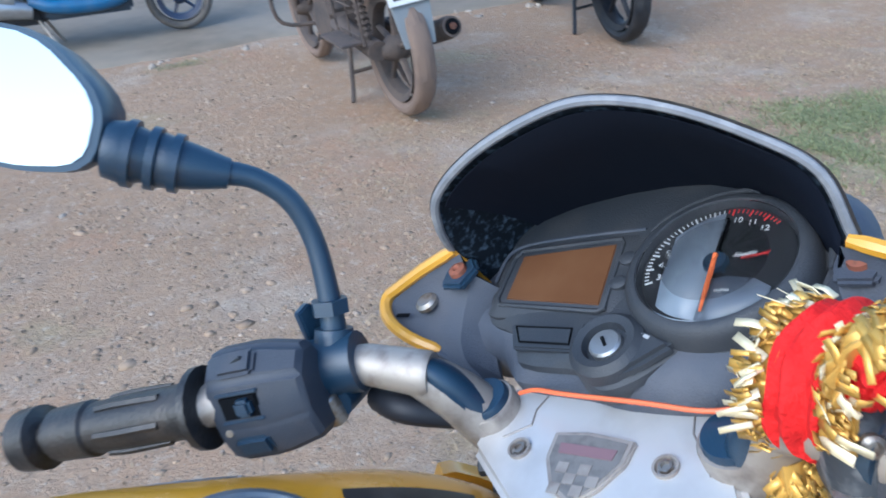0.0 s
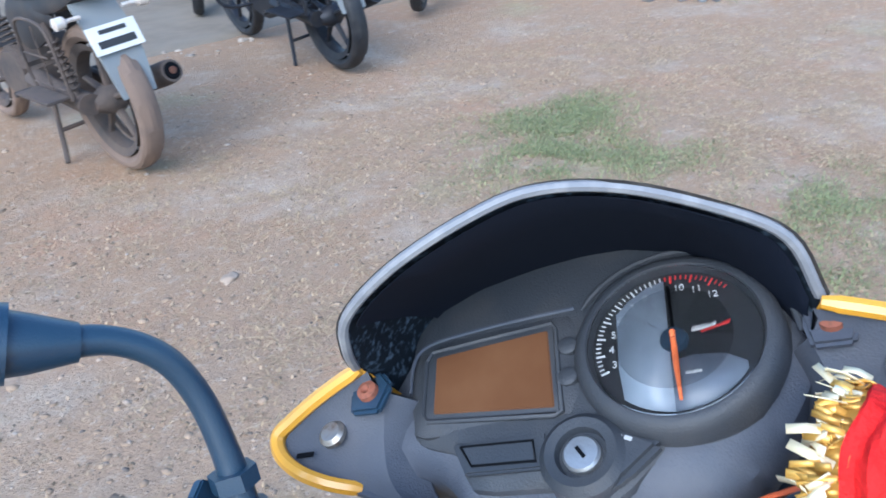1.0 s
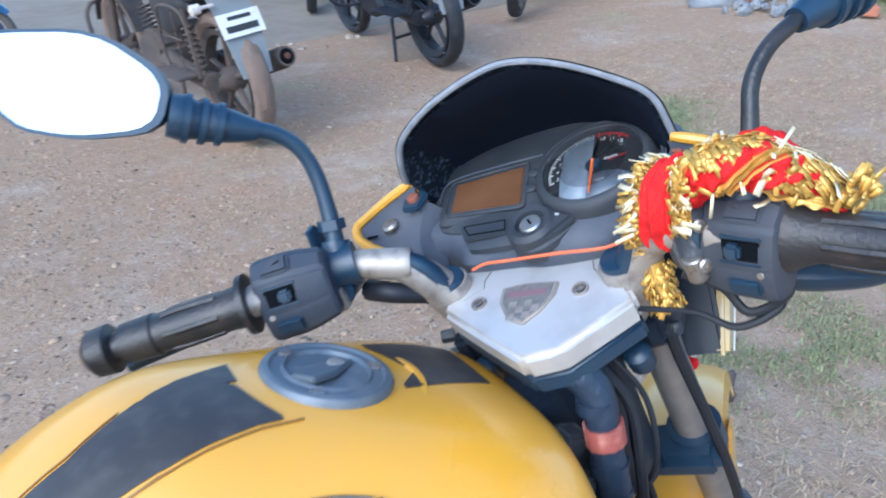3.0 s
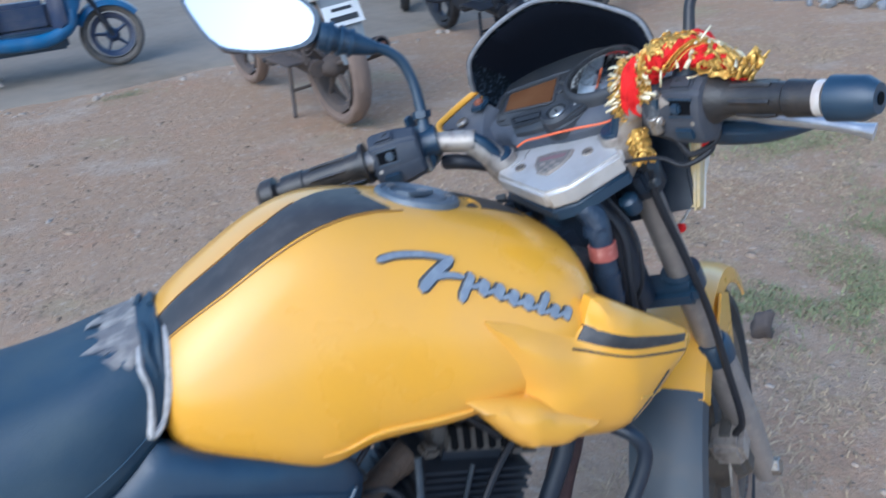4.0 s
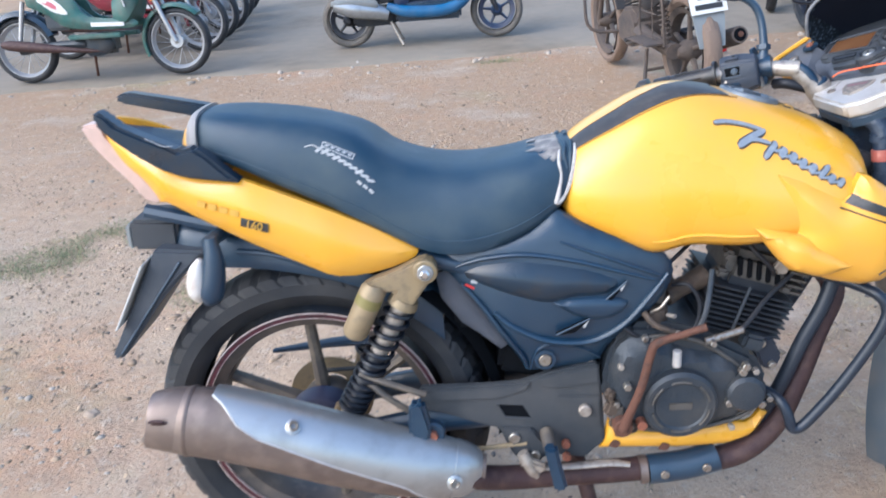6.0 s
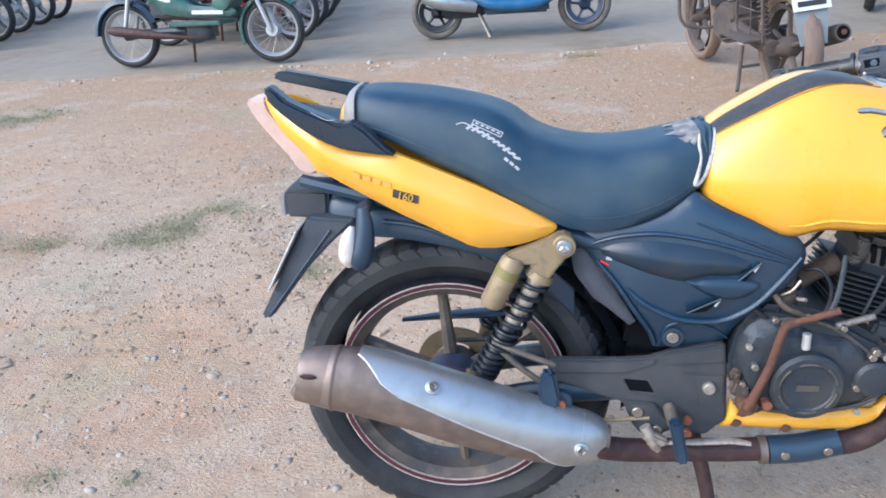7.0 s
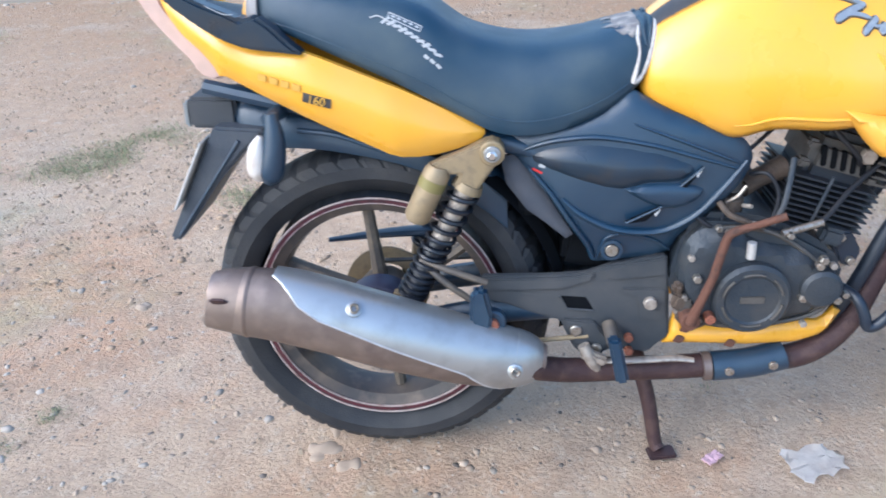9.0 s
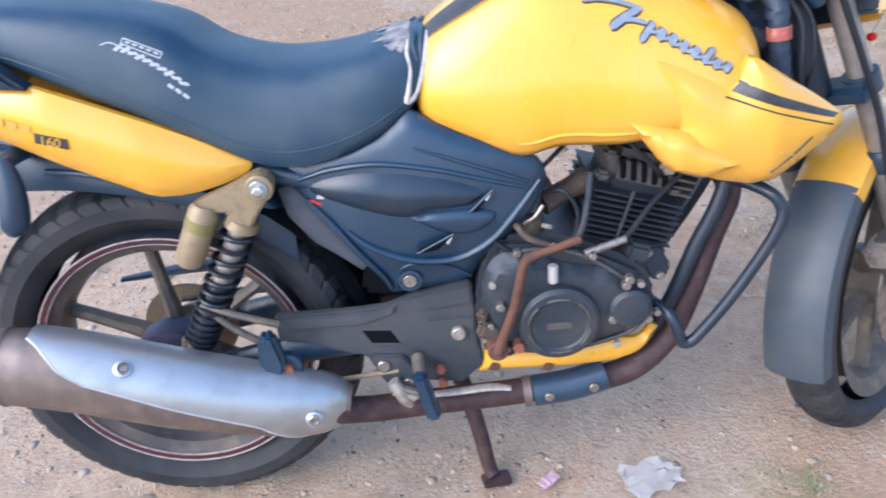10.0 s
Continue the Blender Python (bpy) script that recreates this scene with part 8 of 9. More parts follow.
    for s in (-1, 1):
        part("stand_leg", tube([(0.40, s * 0.09, 0.26), (0.33, s * 0.14, 0.06), (0.30, s * 0.16, 0.015)], 0.012, 8), muddy, root)
    part("stand_bar", tube([(0.36, -0.12, 0.14), (0.36, 0.12, 0.14)], 0.010, 8), muddy, root)
    return root


BROWN_PAINT = material("muddy_dark_paint", (0.02, 0.024, 0.032), 0.5, second=(0.05, 0.042, 0.038), scale=8, dust=0.35, dust_colour=(0.12, 0.095, 0.075))
street_bike("motorcycle", "mud-caked dark motorcycle with white number plate on bare earth", stand_at((1.612, 3.27), (1.372, 4.52), -4), BROWN_PAINT, MUD_TYRE, BROWN_DUST, BROWN_DUST)
DARK_METAL = material("dusty_dark_metal", (0.014, 0.018, 0.028), 0.45, 0.3, second=(0.035, 0.035, 0.038), scale=20, dust=0.2, dust_colour=(0.09, 0.08, 0.075))
street_bike("motorcycle", "dark blue motorcycle with white number plate on bare earth", stand_at((3.03, 3.90), (3.03, 5.15), -7), BLUE_DARK, RUBBER, DARK_METAL, DARK_METAL)
street_bike("motorcycle", "dark motorcycle parked beside the road edge", stand_at((5.05, 5.65), (4.14, 4.72), -7), BLUE_DARK, RUBBER, SPOKE, DARK_METAL, False)
street_bike("motorcycle", "dark motorcycle parked on the concrete road", stand_at((3.5, 7.3), (3.05, 6.15), -6), BROWN_PAINT, RUBBER, DARK_METAL, DARK_METAL, False)
street_bike("motorcycle", "dark motorcycle parked on the concrete road", stand_at((4.4, 7.5), (4.0, 6.35), -6), BLUE_DARK, RUBBER, DARK_METAL, DARK_METAL, False)
street_bike("motorcycle", "dark motorcycle parked on the concrete road", stand_at((2.5, 8.6), (2.2, 7.4), -6), BROWN_PAINT, RUBBER, SPOKE, DARK_METAL, False)


def scooter(m):
    root = thing("scooter", "blue scooter standing on the concrete road", "scooter", m)
    grey = material("dusty_tyre_grey", (0.09, 0.085, 0.08), 0.85, second=(0.16, 0.14, 0.12), scale=12, dust=0.5, dust_colour=(0.22, 0.19, 0.16))
    build_wheel(root, (0, 0, 0.225), 0.225, 0.09, 0.15, 5, None, grey, DARK_METAL, DARK_METAL, False, 0.2, 0.05, 48)
    build_wheel(root, (1.26, 0, 0.225), 0.225, 0.085, 0.15, 5, None, grey, BLUE_DARK, BLUE_DARK, False, 0.5, 0.05, 48)
    for s in (-1, 1):
        part("rear_panel", pillow([(-0.28, 0.70), (-0.20, 0.52), (-0.05, 0.43), (0.15, 0.40), (0.36, 0.42), (0.47, 0.48), (0.42, 0.60), (0.38, 0.74), (0.10, 0.78), (-0.20, 0.78)], lambda x, z: lerp(x, [(-0.3, 0.09), (0.0, 0.16), (0.3, 0.17), (0.5, 0.14)]), 0.04, 0.03, s, 0.05, 0.035, 4), SCOOTER_BLUE, root, "glossy blue rear panel")
        part("floor_rail", tube([(0.34, s * 0.15, 0.33), (0.50, s * 0.165, 0.28), (0.80, s * 0.165, 0.27), (0.98, s * 0.15, 0.34), (1.04, s * 0.14, 0.48)], [0.03, 0.045, 0.045, 0.04, 0.03], 12, 5, flat=1.1), SCOOTER_BLUE, root, "blue floor rail")
        part("apron_side", pillow([(0.92, 0.36), (1.00, 0.40), (1.06, 0.60), (1.12, 0.85), (1.06, 0.95), (0.99, 0.85), (0.95, 0.60)], lambda x, z: 0.14, 0.03, 0.05, s, 0.03, 0.03, 3), SCOOTER_BLUE, root)
        part("fork", tube([(1.26, s * 0.07, 0.225), (1.16, s * 0.06, 0.50)], 0.02, 8), DARK_METAL, root)
    part("inner_body", body_loft([(-0.2, 0.5, 0.76, 0.08), (0.1, 0.36, 0.78, 0.14), (0.38, 0.36, 0.76, 0.14), (0.45, 0.4, 0.7, 0.11)], SEAT_HALF, 3), DARK_METAL, root)
    part("floor", box((0.62, 0.28, 0.05), pose(0.70, 0, 0.315), 0.015), PLASTIC, root)
    for k in range(5):
        part("floor_rib", box((0.36, 0.012, 0.008), pose(0.70, -0.10 + 0.05 * k, 0.343), 0.002), BLUE_DARK, root)
    part("apron", body_loft([(0.94, 0.34, 0.92, 0.13), (1.0, 0.36, 0.98, 0.17), (1.08, 0.45, 1.0, 0.16), (1.14, 0.6, 0.95, 0.10)], SEAT_HALF, 3), SCOOTER_BLUE, root)
    part("front_mudguard", skin([[(1.26 + r * math.cos(a), y, 0.225 + r * math.sin(a)) for y, r in ((-0.075, 0.215), (-0.06, 0.25), (0, 0.262), (0.06, 0.25), (0.075, 0.215))] + [(1.26 + r * math.cos(a), y, 0.225 + r * math.sin(a)) for y, r in ((0.07, 0.21), (0, 0.25), (-0.07, 0.21))] for a in (radians(q) for q in range(35, 160, 10))]), SCOOTER_BLUE, root)
    part("seat", body_loft([(-0.28, 0.76, 0.82, 0.10), (0.0, 0.76, 0.86, 0.15), (0.25, 0.75, 0.83, 0.15), (0.46, 0.74, 0.80, 0.10)], SEAT_HALF, 3), SEAT_VINYL, root)
    part("engine", box((0.36, 0.18, 0.16), pose(0.22, 0.0, 0.25), 0.03), DARK_METAL, root)
    part("silencer", tube([(0.34, -0.13, 0.27), (0.22, -0.15, 0.30), (0.05, -0.16, 0.33), (-0.10, -0.165, 0.37)], [0.05, 0.062, 0.066, 0.045], 16, 4, flat=1.1), STEEL, root, "silver silencer")
    part("silencer_guard", pillow([(-0.12, 0.40), (0.08, 0.44), (0.24, 0.40), (0.26, 0.33), (0.10, 0.34), (-0.10, 0.36)], lambda x, z: 0.20, 0.02, 0.01, -1, 0.02, 0.025, 3), GUARD_GREY, root)
    for s in (-1, 1):
        part("stand_leg", tube([(0.36, s * 0.10, 0.20), (0.44, s * 0.15, 0.03), (0.45, s * 0.16, 0.012)], 0.012, 8), DULL_ALLOY, root)
    part("handlebar", tube([(1.0, -0.32, 1.05), (1.06, 0, 1.08), (1.0, 0.32, 1.05)], 0.016, 8, 4), PLASTIC, root)
    part("drive_case", pillow([(-0.06, 0.18), (0.0, 0.29), (0.2, 0.30), (0.38, 0.26), (0.42, 0.18), (0.2, 0.15)], lambda x, z: 0.11, 0.03, 0.03, 1, 0.02, 0.03, 3), DARK_METAL, root)
    part("under_body", box((0.55, 0.24, 0.10), pose(0.68, 0, 0.24), 0.02), PLASTIC, root)
    part("leg_shield", body_loft([(0.88, 0.33, 0.88, 0.15), (0.93, 0.33, 0.93, 0.20), (0.98, 0.36, 0.97, 0.21)], SEAT_HALF, 3), BLUE_DARK, root, "dark blue leg shield")
    part("seat_front", body_loft([(0.40, 0.33, 0.76, 0.15), (0.47, 0.33, 0.74, 0.14), (0.52, 0.33, 0.60, 0.12)], SEAT_HALF, 3), BLUE_DARK, root)
    # Ribbed box added to close the step-through gap with dark blue.
    part("step_panel", box((0.40, 0.20, 0.20), pose(0.68, 0.03, 0.43), 0.03), BLUE_DARK, root, "dark blue panel filling the step-through")
    for k in range(4):
        part("step_panel_rib", box((0.34, 0.202, 0.010), pose(0.68, 0.03, 0.38 + 0.036 * k), 0.003), PLASTIC, root)
    for s in (-1, 1):
        part("panel_line", tube([(-0.18, s * 0.155, 0.60), (0.05, s * 0.205, 0.57), (0.30, s * 0.212, 0.60)], 0.006, 6, 5), BLUE_DARK, root)
    return root


scooter(stand_at((-0.66, 5.66), (0.62, 5.74), -2))


PINK = material("faded_pink_graphic", (0.5, 0.12, 0.16), 0.5)


def moped(m, paint, panel, label):
    root = thing("moped", label, "moped", m, "row of mopeds")
    wire_wheel(root, (0, 0, 0.255), 0.255, 0.08, RUBBER, SILVER_RIM)
    wire_wheel(root, (1.24, 0, 0.255), 0.255, 0.08, RUBBER, SILVER_RIM)
    part("front_mudguard", skin([[(1.24 + r * math.cos(a), y, 0.265 + r * math.sin(a)) for y, r in ((-0.06, 0.25), (-0.045, 0.276), (0, 0.284), (0.045, 0.276), (0.06, 0.25))] + [(1.24 + 0.245 * math.cos(a), y, 0.265 + 0.245 * math.sin(a)) for y in (0.055, -0.055)] for a in (radians(q) for q in range(45, 215, 10))]), paint, root)
    part("rear_mudguard", skin([[(r * math.cos(a), y, 0.265 + r * math.sin(a)) for y, r in ((-0.07, 0.25), (-0.05, 0.284), (0, 0.294), (0.05, 0.284), (0.07, 0.25))] + [(0.245 * math.cos(a), y, 0.265 + 0.245 * math.sin(a)) for y in (0.06, -0.06)] for a in (radians(q) for q in range(20, 185, 10))]), PLASTIC, root)
    for s in (-1, 1):
        part("fork_leg", tube([(1.24, s * 0.07, 0.255), (1.20, s * 0.07, 0.36), (1.10, s * 0.065, 0.62)], 0.019, 10), SILVER_RIM, root, "silver fork leg")
        part("fork_boot", tube([(1.12, s * 0.065, 0.57), (1.03, s * 0.06, 0.80)], 0.030, 12), SPRING_GOLD if s < 0 else PLASTIC, root, "yellow fork boot")
        part("rear_shock", tube([(0.0, s * 0.09, 0.255), (0.10, s * 0.09, 0.62)], 0.018, 10), SILVER_RIM, root)
        part("footboard", box((0.42, 0.09, 0.035), pose(0.66, s * 0.15, 0.335), 0.01), paint, root)
        leg = part("side_panel", pillow([(0.14, 0.58), (0.30, 0.50), (0.45, 0.40), (0.92, 0.38), (0.95, 0.44), (0.60, 0.48), (0.50, 0.62), (0.30, 0.72), (0.14, 0.70)], lambda x, z: 0.11, 0.02, 0.02, s, 0.02, 0.03, 3), paint, root)
        part("panel_graphic", pillow([(0.22, 0.62), (0.36, 0.52), (0.46, 0.50), (0.42, 0.58), (0.30, 0.66)], lambda x, z: 0.128, 0.006, 0.006, s, 0.01, 0.02, 3), PLATE_WHITE, leg, "white panel graphic")
        part("panel_graphic", pillow([(0.27, 0.60), (0.36, 0.55), (0.40, 0.55), (0.33, 0.61)], lambda x, z: 0.1335, 0.003, 0.004, s, 0.006, 0.02, 3), PINK, leg)
        part("panel_graphic", pillow([(0.62, 0.405), (0.88, 0.395), (0.88, 0.425), (0.62, 0.435)], lambda x, z: 0.1275, 0.004, 0.004, s, 0.006, 0.02, 0), PLATE_WHITE, leg)
        part("handlebar", tube([(0.95, 0, 1.0), (0.93, s * 0.15, 1.05), (0.84, s * 0.32, 1.05)], 0.012, 8, 4), SILVER_RIM, root)
        part("grip", tube([(0.86, s * 0.28, 1.05), (0.80, s * 0.38, 1.05)], 0.018, 10), RUBBER, root)
    part("leg_shield", body_loft([(0.80, 0.45, 0.60, 0.12), (0.90, 0.42, 0.80, 0.15), (0.97, 0.5, 0.92, 0.13), (1.02, 0.6, 0.90, 0.08)], SEAT_HALF, 3), panel, root)
    part("shield_graphic", box((0.01, 0.10, 0.18), pose(0.885, -0.13, 0.62, 0, -12, 30), 0.004), PLATE_WHITE, root)
    part("engine", box((0.26, 0.16, 0.15), pose(0.62, 0.0, 0.27), 0.03), ENGINE_GREY, root)
    part("frame_tube", tube([(0.10, 0, 0.66), (0.40, 0, 0.60), (0.62, 0, 0.42), (0.85, 0, 0.45), (1.0, 0, 0.85)], 0.03, 10, 5), paint, root)
    part("silencer", tube([(0.68, -0.10, 0.22), (0.45, -0.13, 0.24), (0.20, -0.14, 0.27), (-0.02, -0.145, 0.30), (-0.10, -0.145, 0.31)], [0.016, 0.02, 0.038, 0.04, 0.025], 14, 4), DARK_RUST, root, "browned silencer")
    part("seat", body_loft([(-0.12, 0.72, 0.80, 0.09), (0.1, 0.72, 0.82, 0.12), (0.35, 0.72, 0.80, 0.11), (0.45, 0.72, 0.77, 0.07)], SEAT_HALF, 3), SEAT_VINYL, root)
    for s in (-1, 1):
        part("hub_plate", disc(0.052, 0.02, (1.24, s * 0.045, 0.255), seg=20), SILVER_RIM, root)
        part("shield_graphic", pillow([(0.86, 0.52), (0.90, 0.50), (0.99, 0.74), (0.96, 0.80), (0.90, 0.70)], lambda x, z: 0.118, 0.012, 0.012, s, 0.012, 0.03, 3), PLATE_WHITE, root)
        part("cable", tube([(0.93, s * 0.12, 1.03), (1.03, s * 0.10, 0.92), (1.02, s * 0.07, 0.70), (1.10, s * 0.08, 0.50), (1.22, s * 0.07, 0.34)], 0.006, 6, 4), CABLE, root)
    part("crank_case", pillow([(0.48, 0.30), (0.55, 0.36), (0.70, 0.35), (0.76, 0.28), (0.70, 0.20), (0.55, 0.19)], lambda x, z: 0.10, 0.025, 0.04, -1, 0.02, 0.02, 3), ENGINE_BLACK, root)
    part("chain_case", tube([(0.0, -0.07, 0.255), (0.28, -0.08, 0.28), (0.55, -0.09, 0.28)], [0.04, 0.035, 0.045], 10, 3, flat=0.9), ENGINE_BLACK, root)
    part("battery_box", box((0.20, 0.17, 0.16), pose(0.34, 0, 0.47), 0.02), ENGINE_BLACK, root)
    part("crate", box((0.26, 0.24, 0.14), pose(-0.06, 0, 0.72), 0.02), PLASTIC, root)
    part("carrier", tube([(0.5, 0.10, 0.50), (0.5, 0.10, 0.62), (0.5, -0.10, 0.62), (0.5, -0.10, 0.50)], 0.008, 6), SILVER_RIM, root)
    part("stand_leg", tube([(0.50, 0.10, 0.22), (0.46, 0.16, 0.01)], 0.011, 8), RUST, root)
    part("head_lamp", body_loft([(0.96, 0.86, 1.02, 0.08), (1.03, 0.84, 1.04, 0.10), (1.08, 0.88, 1.0, 0.07)], SEAT_HALF, 3), panel, root)
    return root


green = moped(stand_at((-3.15, 5.00), (-1.86, 4.98), -6), GREEN, GREEN, "green moped with silver wire wheels and brown silencer")
red = moped(stand_at((-3.28, 5.98), (-2.04, 5.96), -6), CRIMSON, CRIMSON, "crimson moped with silver wire wheels")
for y, x in ((6.5, -2.08), (7.05, -2.12), (7.6, -2.2), (8.3, -2.3)):
    copy_thing(red, stand_at((x - 1.24, y), (x, y - 0.02), -6))
dark = moped(stand_at((-6.66, 6.22), (-5.42, 6.15), -6), BLUE_DARK, BLUE_DARK, "dark moped with silver wire wheels")
for x, y in ((-5.58, 6.75), (-5.72, 7.35), (-5.80, 7.9), (-5.88, 8.4)):
    copy_thing(dark, stand_at((x - 1.24, y + 0.05), (x, y), -6))


# ---------------------------------------------------------------- loose things on the ground
def scatter(name, label, category, mat, count, area, size, seed, flat=0.6, keep=None, weight=1.0):
    """Many small stones, each a rough lump of its own size and turn."""
    rnd = random.Random(seed)
    verts, faces = [], []
    base = [(0, 0, 1), (0.9, 0, 0.2), (0.28, 0.85, 0.2), (-0.72, 0.53, 0.2), (-0.72, -0.53, 0.2), (0.28, -0.85, 0.2), (0.7, 0.5, -0.5), (-0.3, 0.8, -0.5), (-0.85, 0, -0.5), (-0.3, -0.8, -0.5), (0.7, -0.5, -0.5)]
    tri = [(0, 1, 2), (0, 2, 3), (0, 3, 4), (0, 4, 5), (0, 5, 1), (1, 6, 2), (2, 6, 7), (2, 7, 3), (3, 7, 8), (3, 8, 4), (4, 8, 9), (4, 9, 5), (5, 9, 10), (5, 10, 1), (1, 10, 6)]
    n = 0
    while n < count:
        x, y = rnd.uniform(area[0], area[1]), rnd.uniform(area[2], area[3])
        if keep and not keep(x, y, rnd):
            continue
        n += 1
        s = size * min(rnd.lognormvariate(-0.2, 0.55), 3.2)
        a, sx, sy, sz = rnd.uniform(0, 6.28), s * rnd.uniform(0.7, 1.4), s * rnd.uniform(0.6, 1.1), s * flat * rnd.uniform(0.5, 1.1)
        z = height(x, y) + sz * 0.25
        o = len(verts)
        for p in base:
            k = rnd.uniform(0.8, 1.2)
            px, py = p[0] * sx * k, p[1] * sy * k
            verts.append((x + px * math.cos(a) - py * math.sin(a), y + px * math.sin(a) + py * math.cos(a), z + p[2] * sz * k))
        faces += [tuple(o + i for i in f) for f in tri]
    me = bpy.data.meshes.new(name)
    me.from_pydata(verts, [], faces)
    me.materials.append(mat)
    me.shade_smooth()
    return tagged(new(name, me), label, category, kind="stuff")


PEBBLE = material("dusty_pebble", (0.50, 0.385, 0.29), 0.95, second=(0.54, 0.45, 0.36), scale=30, vary=0.45, spec=0.2)
PALE_CHIP = material("pale_chip", (0.48, 0.41, 0.34), 0.85, vary=0.45)
CLOD = material("earth_clod", (0.43, 0.315, 0.22), 0.95, second=(0.36, 0.27, 0.19), scale=40, vary=0.4, spec=0.15)
DARK_CHIP = material("dark_gravel", (0.17, 0.14, 0.12), 0.9, vary=0.5)
DRY_LEAF = material("dry_leaf", (0.46, 0.345, 0.235), 0.8, vary=0.55)
BLADE = material("grass_blade", (0.33, 0.35, 0.155), 0.6, vary=0.5)
DULL_BLADE = material("dusty_grass_blade", (0.31, 0.31, 0.16), 0.7, vary=0.45)
STRAW = material("dry_straw", (0.62, 0.46, 0.28), 0.8, vary=0.55)
off_road = lambda x, y, r: y < road_edge(x) - 0.02
patchy = lambda x, y, r: y < road_edge(x) - 0.02 and noise.noise(Vector((x * 0.9, y * 0.9, 5))) + r.uniform(-0.5, 0.5) > 0.0
edge_band = lambda x, y, r: abs(y - road_edge(x) + 0.12) < 0.10 + 0.15 * r.random() and noise.noise(Vector((x * 1.2, 0, 2))) > -0.25
scatter("pebbles", "small dusty pebbles strewn over the earth", "pebbles", PEBBLE, 8000, (-2.2, 2.6, -0.6, 1.8), 0.0038, 11, flat=0.4, keep=patchy)
scatter("pebbles", "dark gravel bits strewn over the earth", "pebbles", DARK_CHIP, 900, (-2.2, 2.6, -0.6, 1.8), 0.0038, 18, flat=0.35, keep=patchy)
scatter("clods", "small clods of dry earth", "earth clods", CLOD, 6000, (-1.5, 4.0, 0.3, 4.4), 0.0075, 19, flat=0.32, keep=patchy)
scatter("pebbles", "small dusty pebbles strewn over the earth", "pebbles", PEBBLE, 2500, (-5, 7, 1.5, 5.0), 0.006, 12, flat=0.4, keep=patchy)
scatter("stone_chips", "pale stone chips strewn over the earth", "stones", PALE_CHIP, 260, (-4, 5, -1.0, 4.8), 0.006, 13, keep=off_road)
scatter("stone_chips", "pale stone chips along the road edge", "stones", PALE_CHIP, 350, (-6, 3, 4.2, 5.8), 0.012, 14, keep=edge_band)
scatter("stone_chips", "pale stone chips strewn over the earth", "stones", PALE_CHIP, 550, (-1.7, 0.3, -0.6, 0.7), 0.0052, 16, flat=0.35, keep=off_road)
scatter("stones", "fist-sized stones lying about on the earth", "stones", PEBBLE, 34, (-4, 5, -0.6, 4.6), 0.012, 15, flat=0.45, keep=off_road)


def blades(name, label, mat, count, patches, length, width, seed, lie=0.5, gap=-0.12):
    """Tufts of thin bent blades inside round patches (x, y, radius)."""
    rnd = random.Random(seed)
    verts, faces = [], []
    total = sum(p[2] ** 2 for p in patches)
    for px, py, pr in patches:
        for _ in range(int(count * pr * pr / total)):
            a, q = rnd.uniform(0, 6.28), pr * rnd.random() ** 0.65 * rnd.uniform(0.5, 1.5)
            x, y = px + q * math.cos(a), py + 0.7 * q * math.sin(a)
            if noise.noise(Vector((x * 5, y * 5, 2))) < gap + rnd.gauss(0, 0.22):
                continue
            z, t, l, w = height(x, y), rnd.uniform(0, 6.28), length * rnd.uniform(0.4, 1.3), width * rnd.uniform(0.6, 1.3)
            dx, dy = math.cos(t), math.sin(t)
            b = rnd.uniform(0.6, 1.0) * lie
            h = math.sqrt(max(0.05, 1 - b * b))
            mid = (x + dx * l * b * 0.35, y + dy * l * b * 0.35, z + (l * h * 0.6 if lie < 1 else 0.004 + 0.004 * b))
            tip = (x + dx * l * b, y + dy * l * b, z + (l * h * 0.75 if lie < 1 else 0.003))
            o = len(verts)
            verts += [(x - dy * w, y + dx * w, z), (x + dy * w, y - dx * w, z), (mid[0] + dy * w * 0.8, mid[1] - dx * w * 0.8, mid[2]), (mid[0] - dy * w * 0.8, mid[1] + dx * w * 0.8, mid[2]), tip]
            faces += [(o, o + 1, o + 2, o + 3), (o + 3, o + 2, o + 4)]
    me = bpy.data.meshes.new(name)
    me.from_pydata(verts, [], faces)
    me.materials.append(mat)
    return tagged(new(name, me), label, "grass", kind="stuff")


blades("grass", "patchy short green grass on the earth", BLADE, 46000, [(3.16, 2.47, 0.35), (3.05, 2.16, 0.3), (3.0, 1.94, 0.25), (3.4, 2.4, 0.3), (2.35, 0.66, 0.34), (2.8, 0.9, 0.3), (2.05, 0.78, 0.18), (2.95, 2.1, 0.4), (3.35, 2.35, 0.32), (3.2, 1.75, 0.28), (6.3, 3.4, 0.5), (5.6, 5.0, 0.4), (3.3, 1.1, 0.35), (2.6, 0.35, 0.25)], 0.030, 0.0017, 21, 0.93)
blades("grass", "sparse low grass tufts on the earth", DULL_BLADE, 18000, [(-1.32, 1.60, 0.24), (-1.44, 1.48, 0.18), (-1.2, 1.80, 0.2), (-1.83, 1.42, 0.2), (-0.83, -0.05, 0.06), (1.156, -0.133, 0.10), (-0.62, 1.2, 0.15), (-1.0, 0.05, 0.07), (-0.35, -0.35, 0.06), (-2.2, 1.45, 0.2), (0.72, 0.15, 0.035), (-0.75, 0.05, 0.05), (0.6, 4.8, 0.25), (-3.35, 3.58, 0.4)], 0.020, 0.0012, 22, 0.96)
blades("straw", "long dry straw stalks matted on the earth", STRAW, 9000, [(2.5, 0.9, 0.8), (3.4, 1.5, 1.1), (2.2, 0.3, 0.5), (1.9, 1.5, 0.6), (3.0, 2.6, 0.8), (1.5, 0.45, 0.4)], 0.11, 0.0016, 27, 1.0, 0.0)
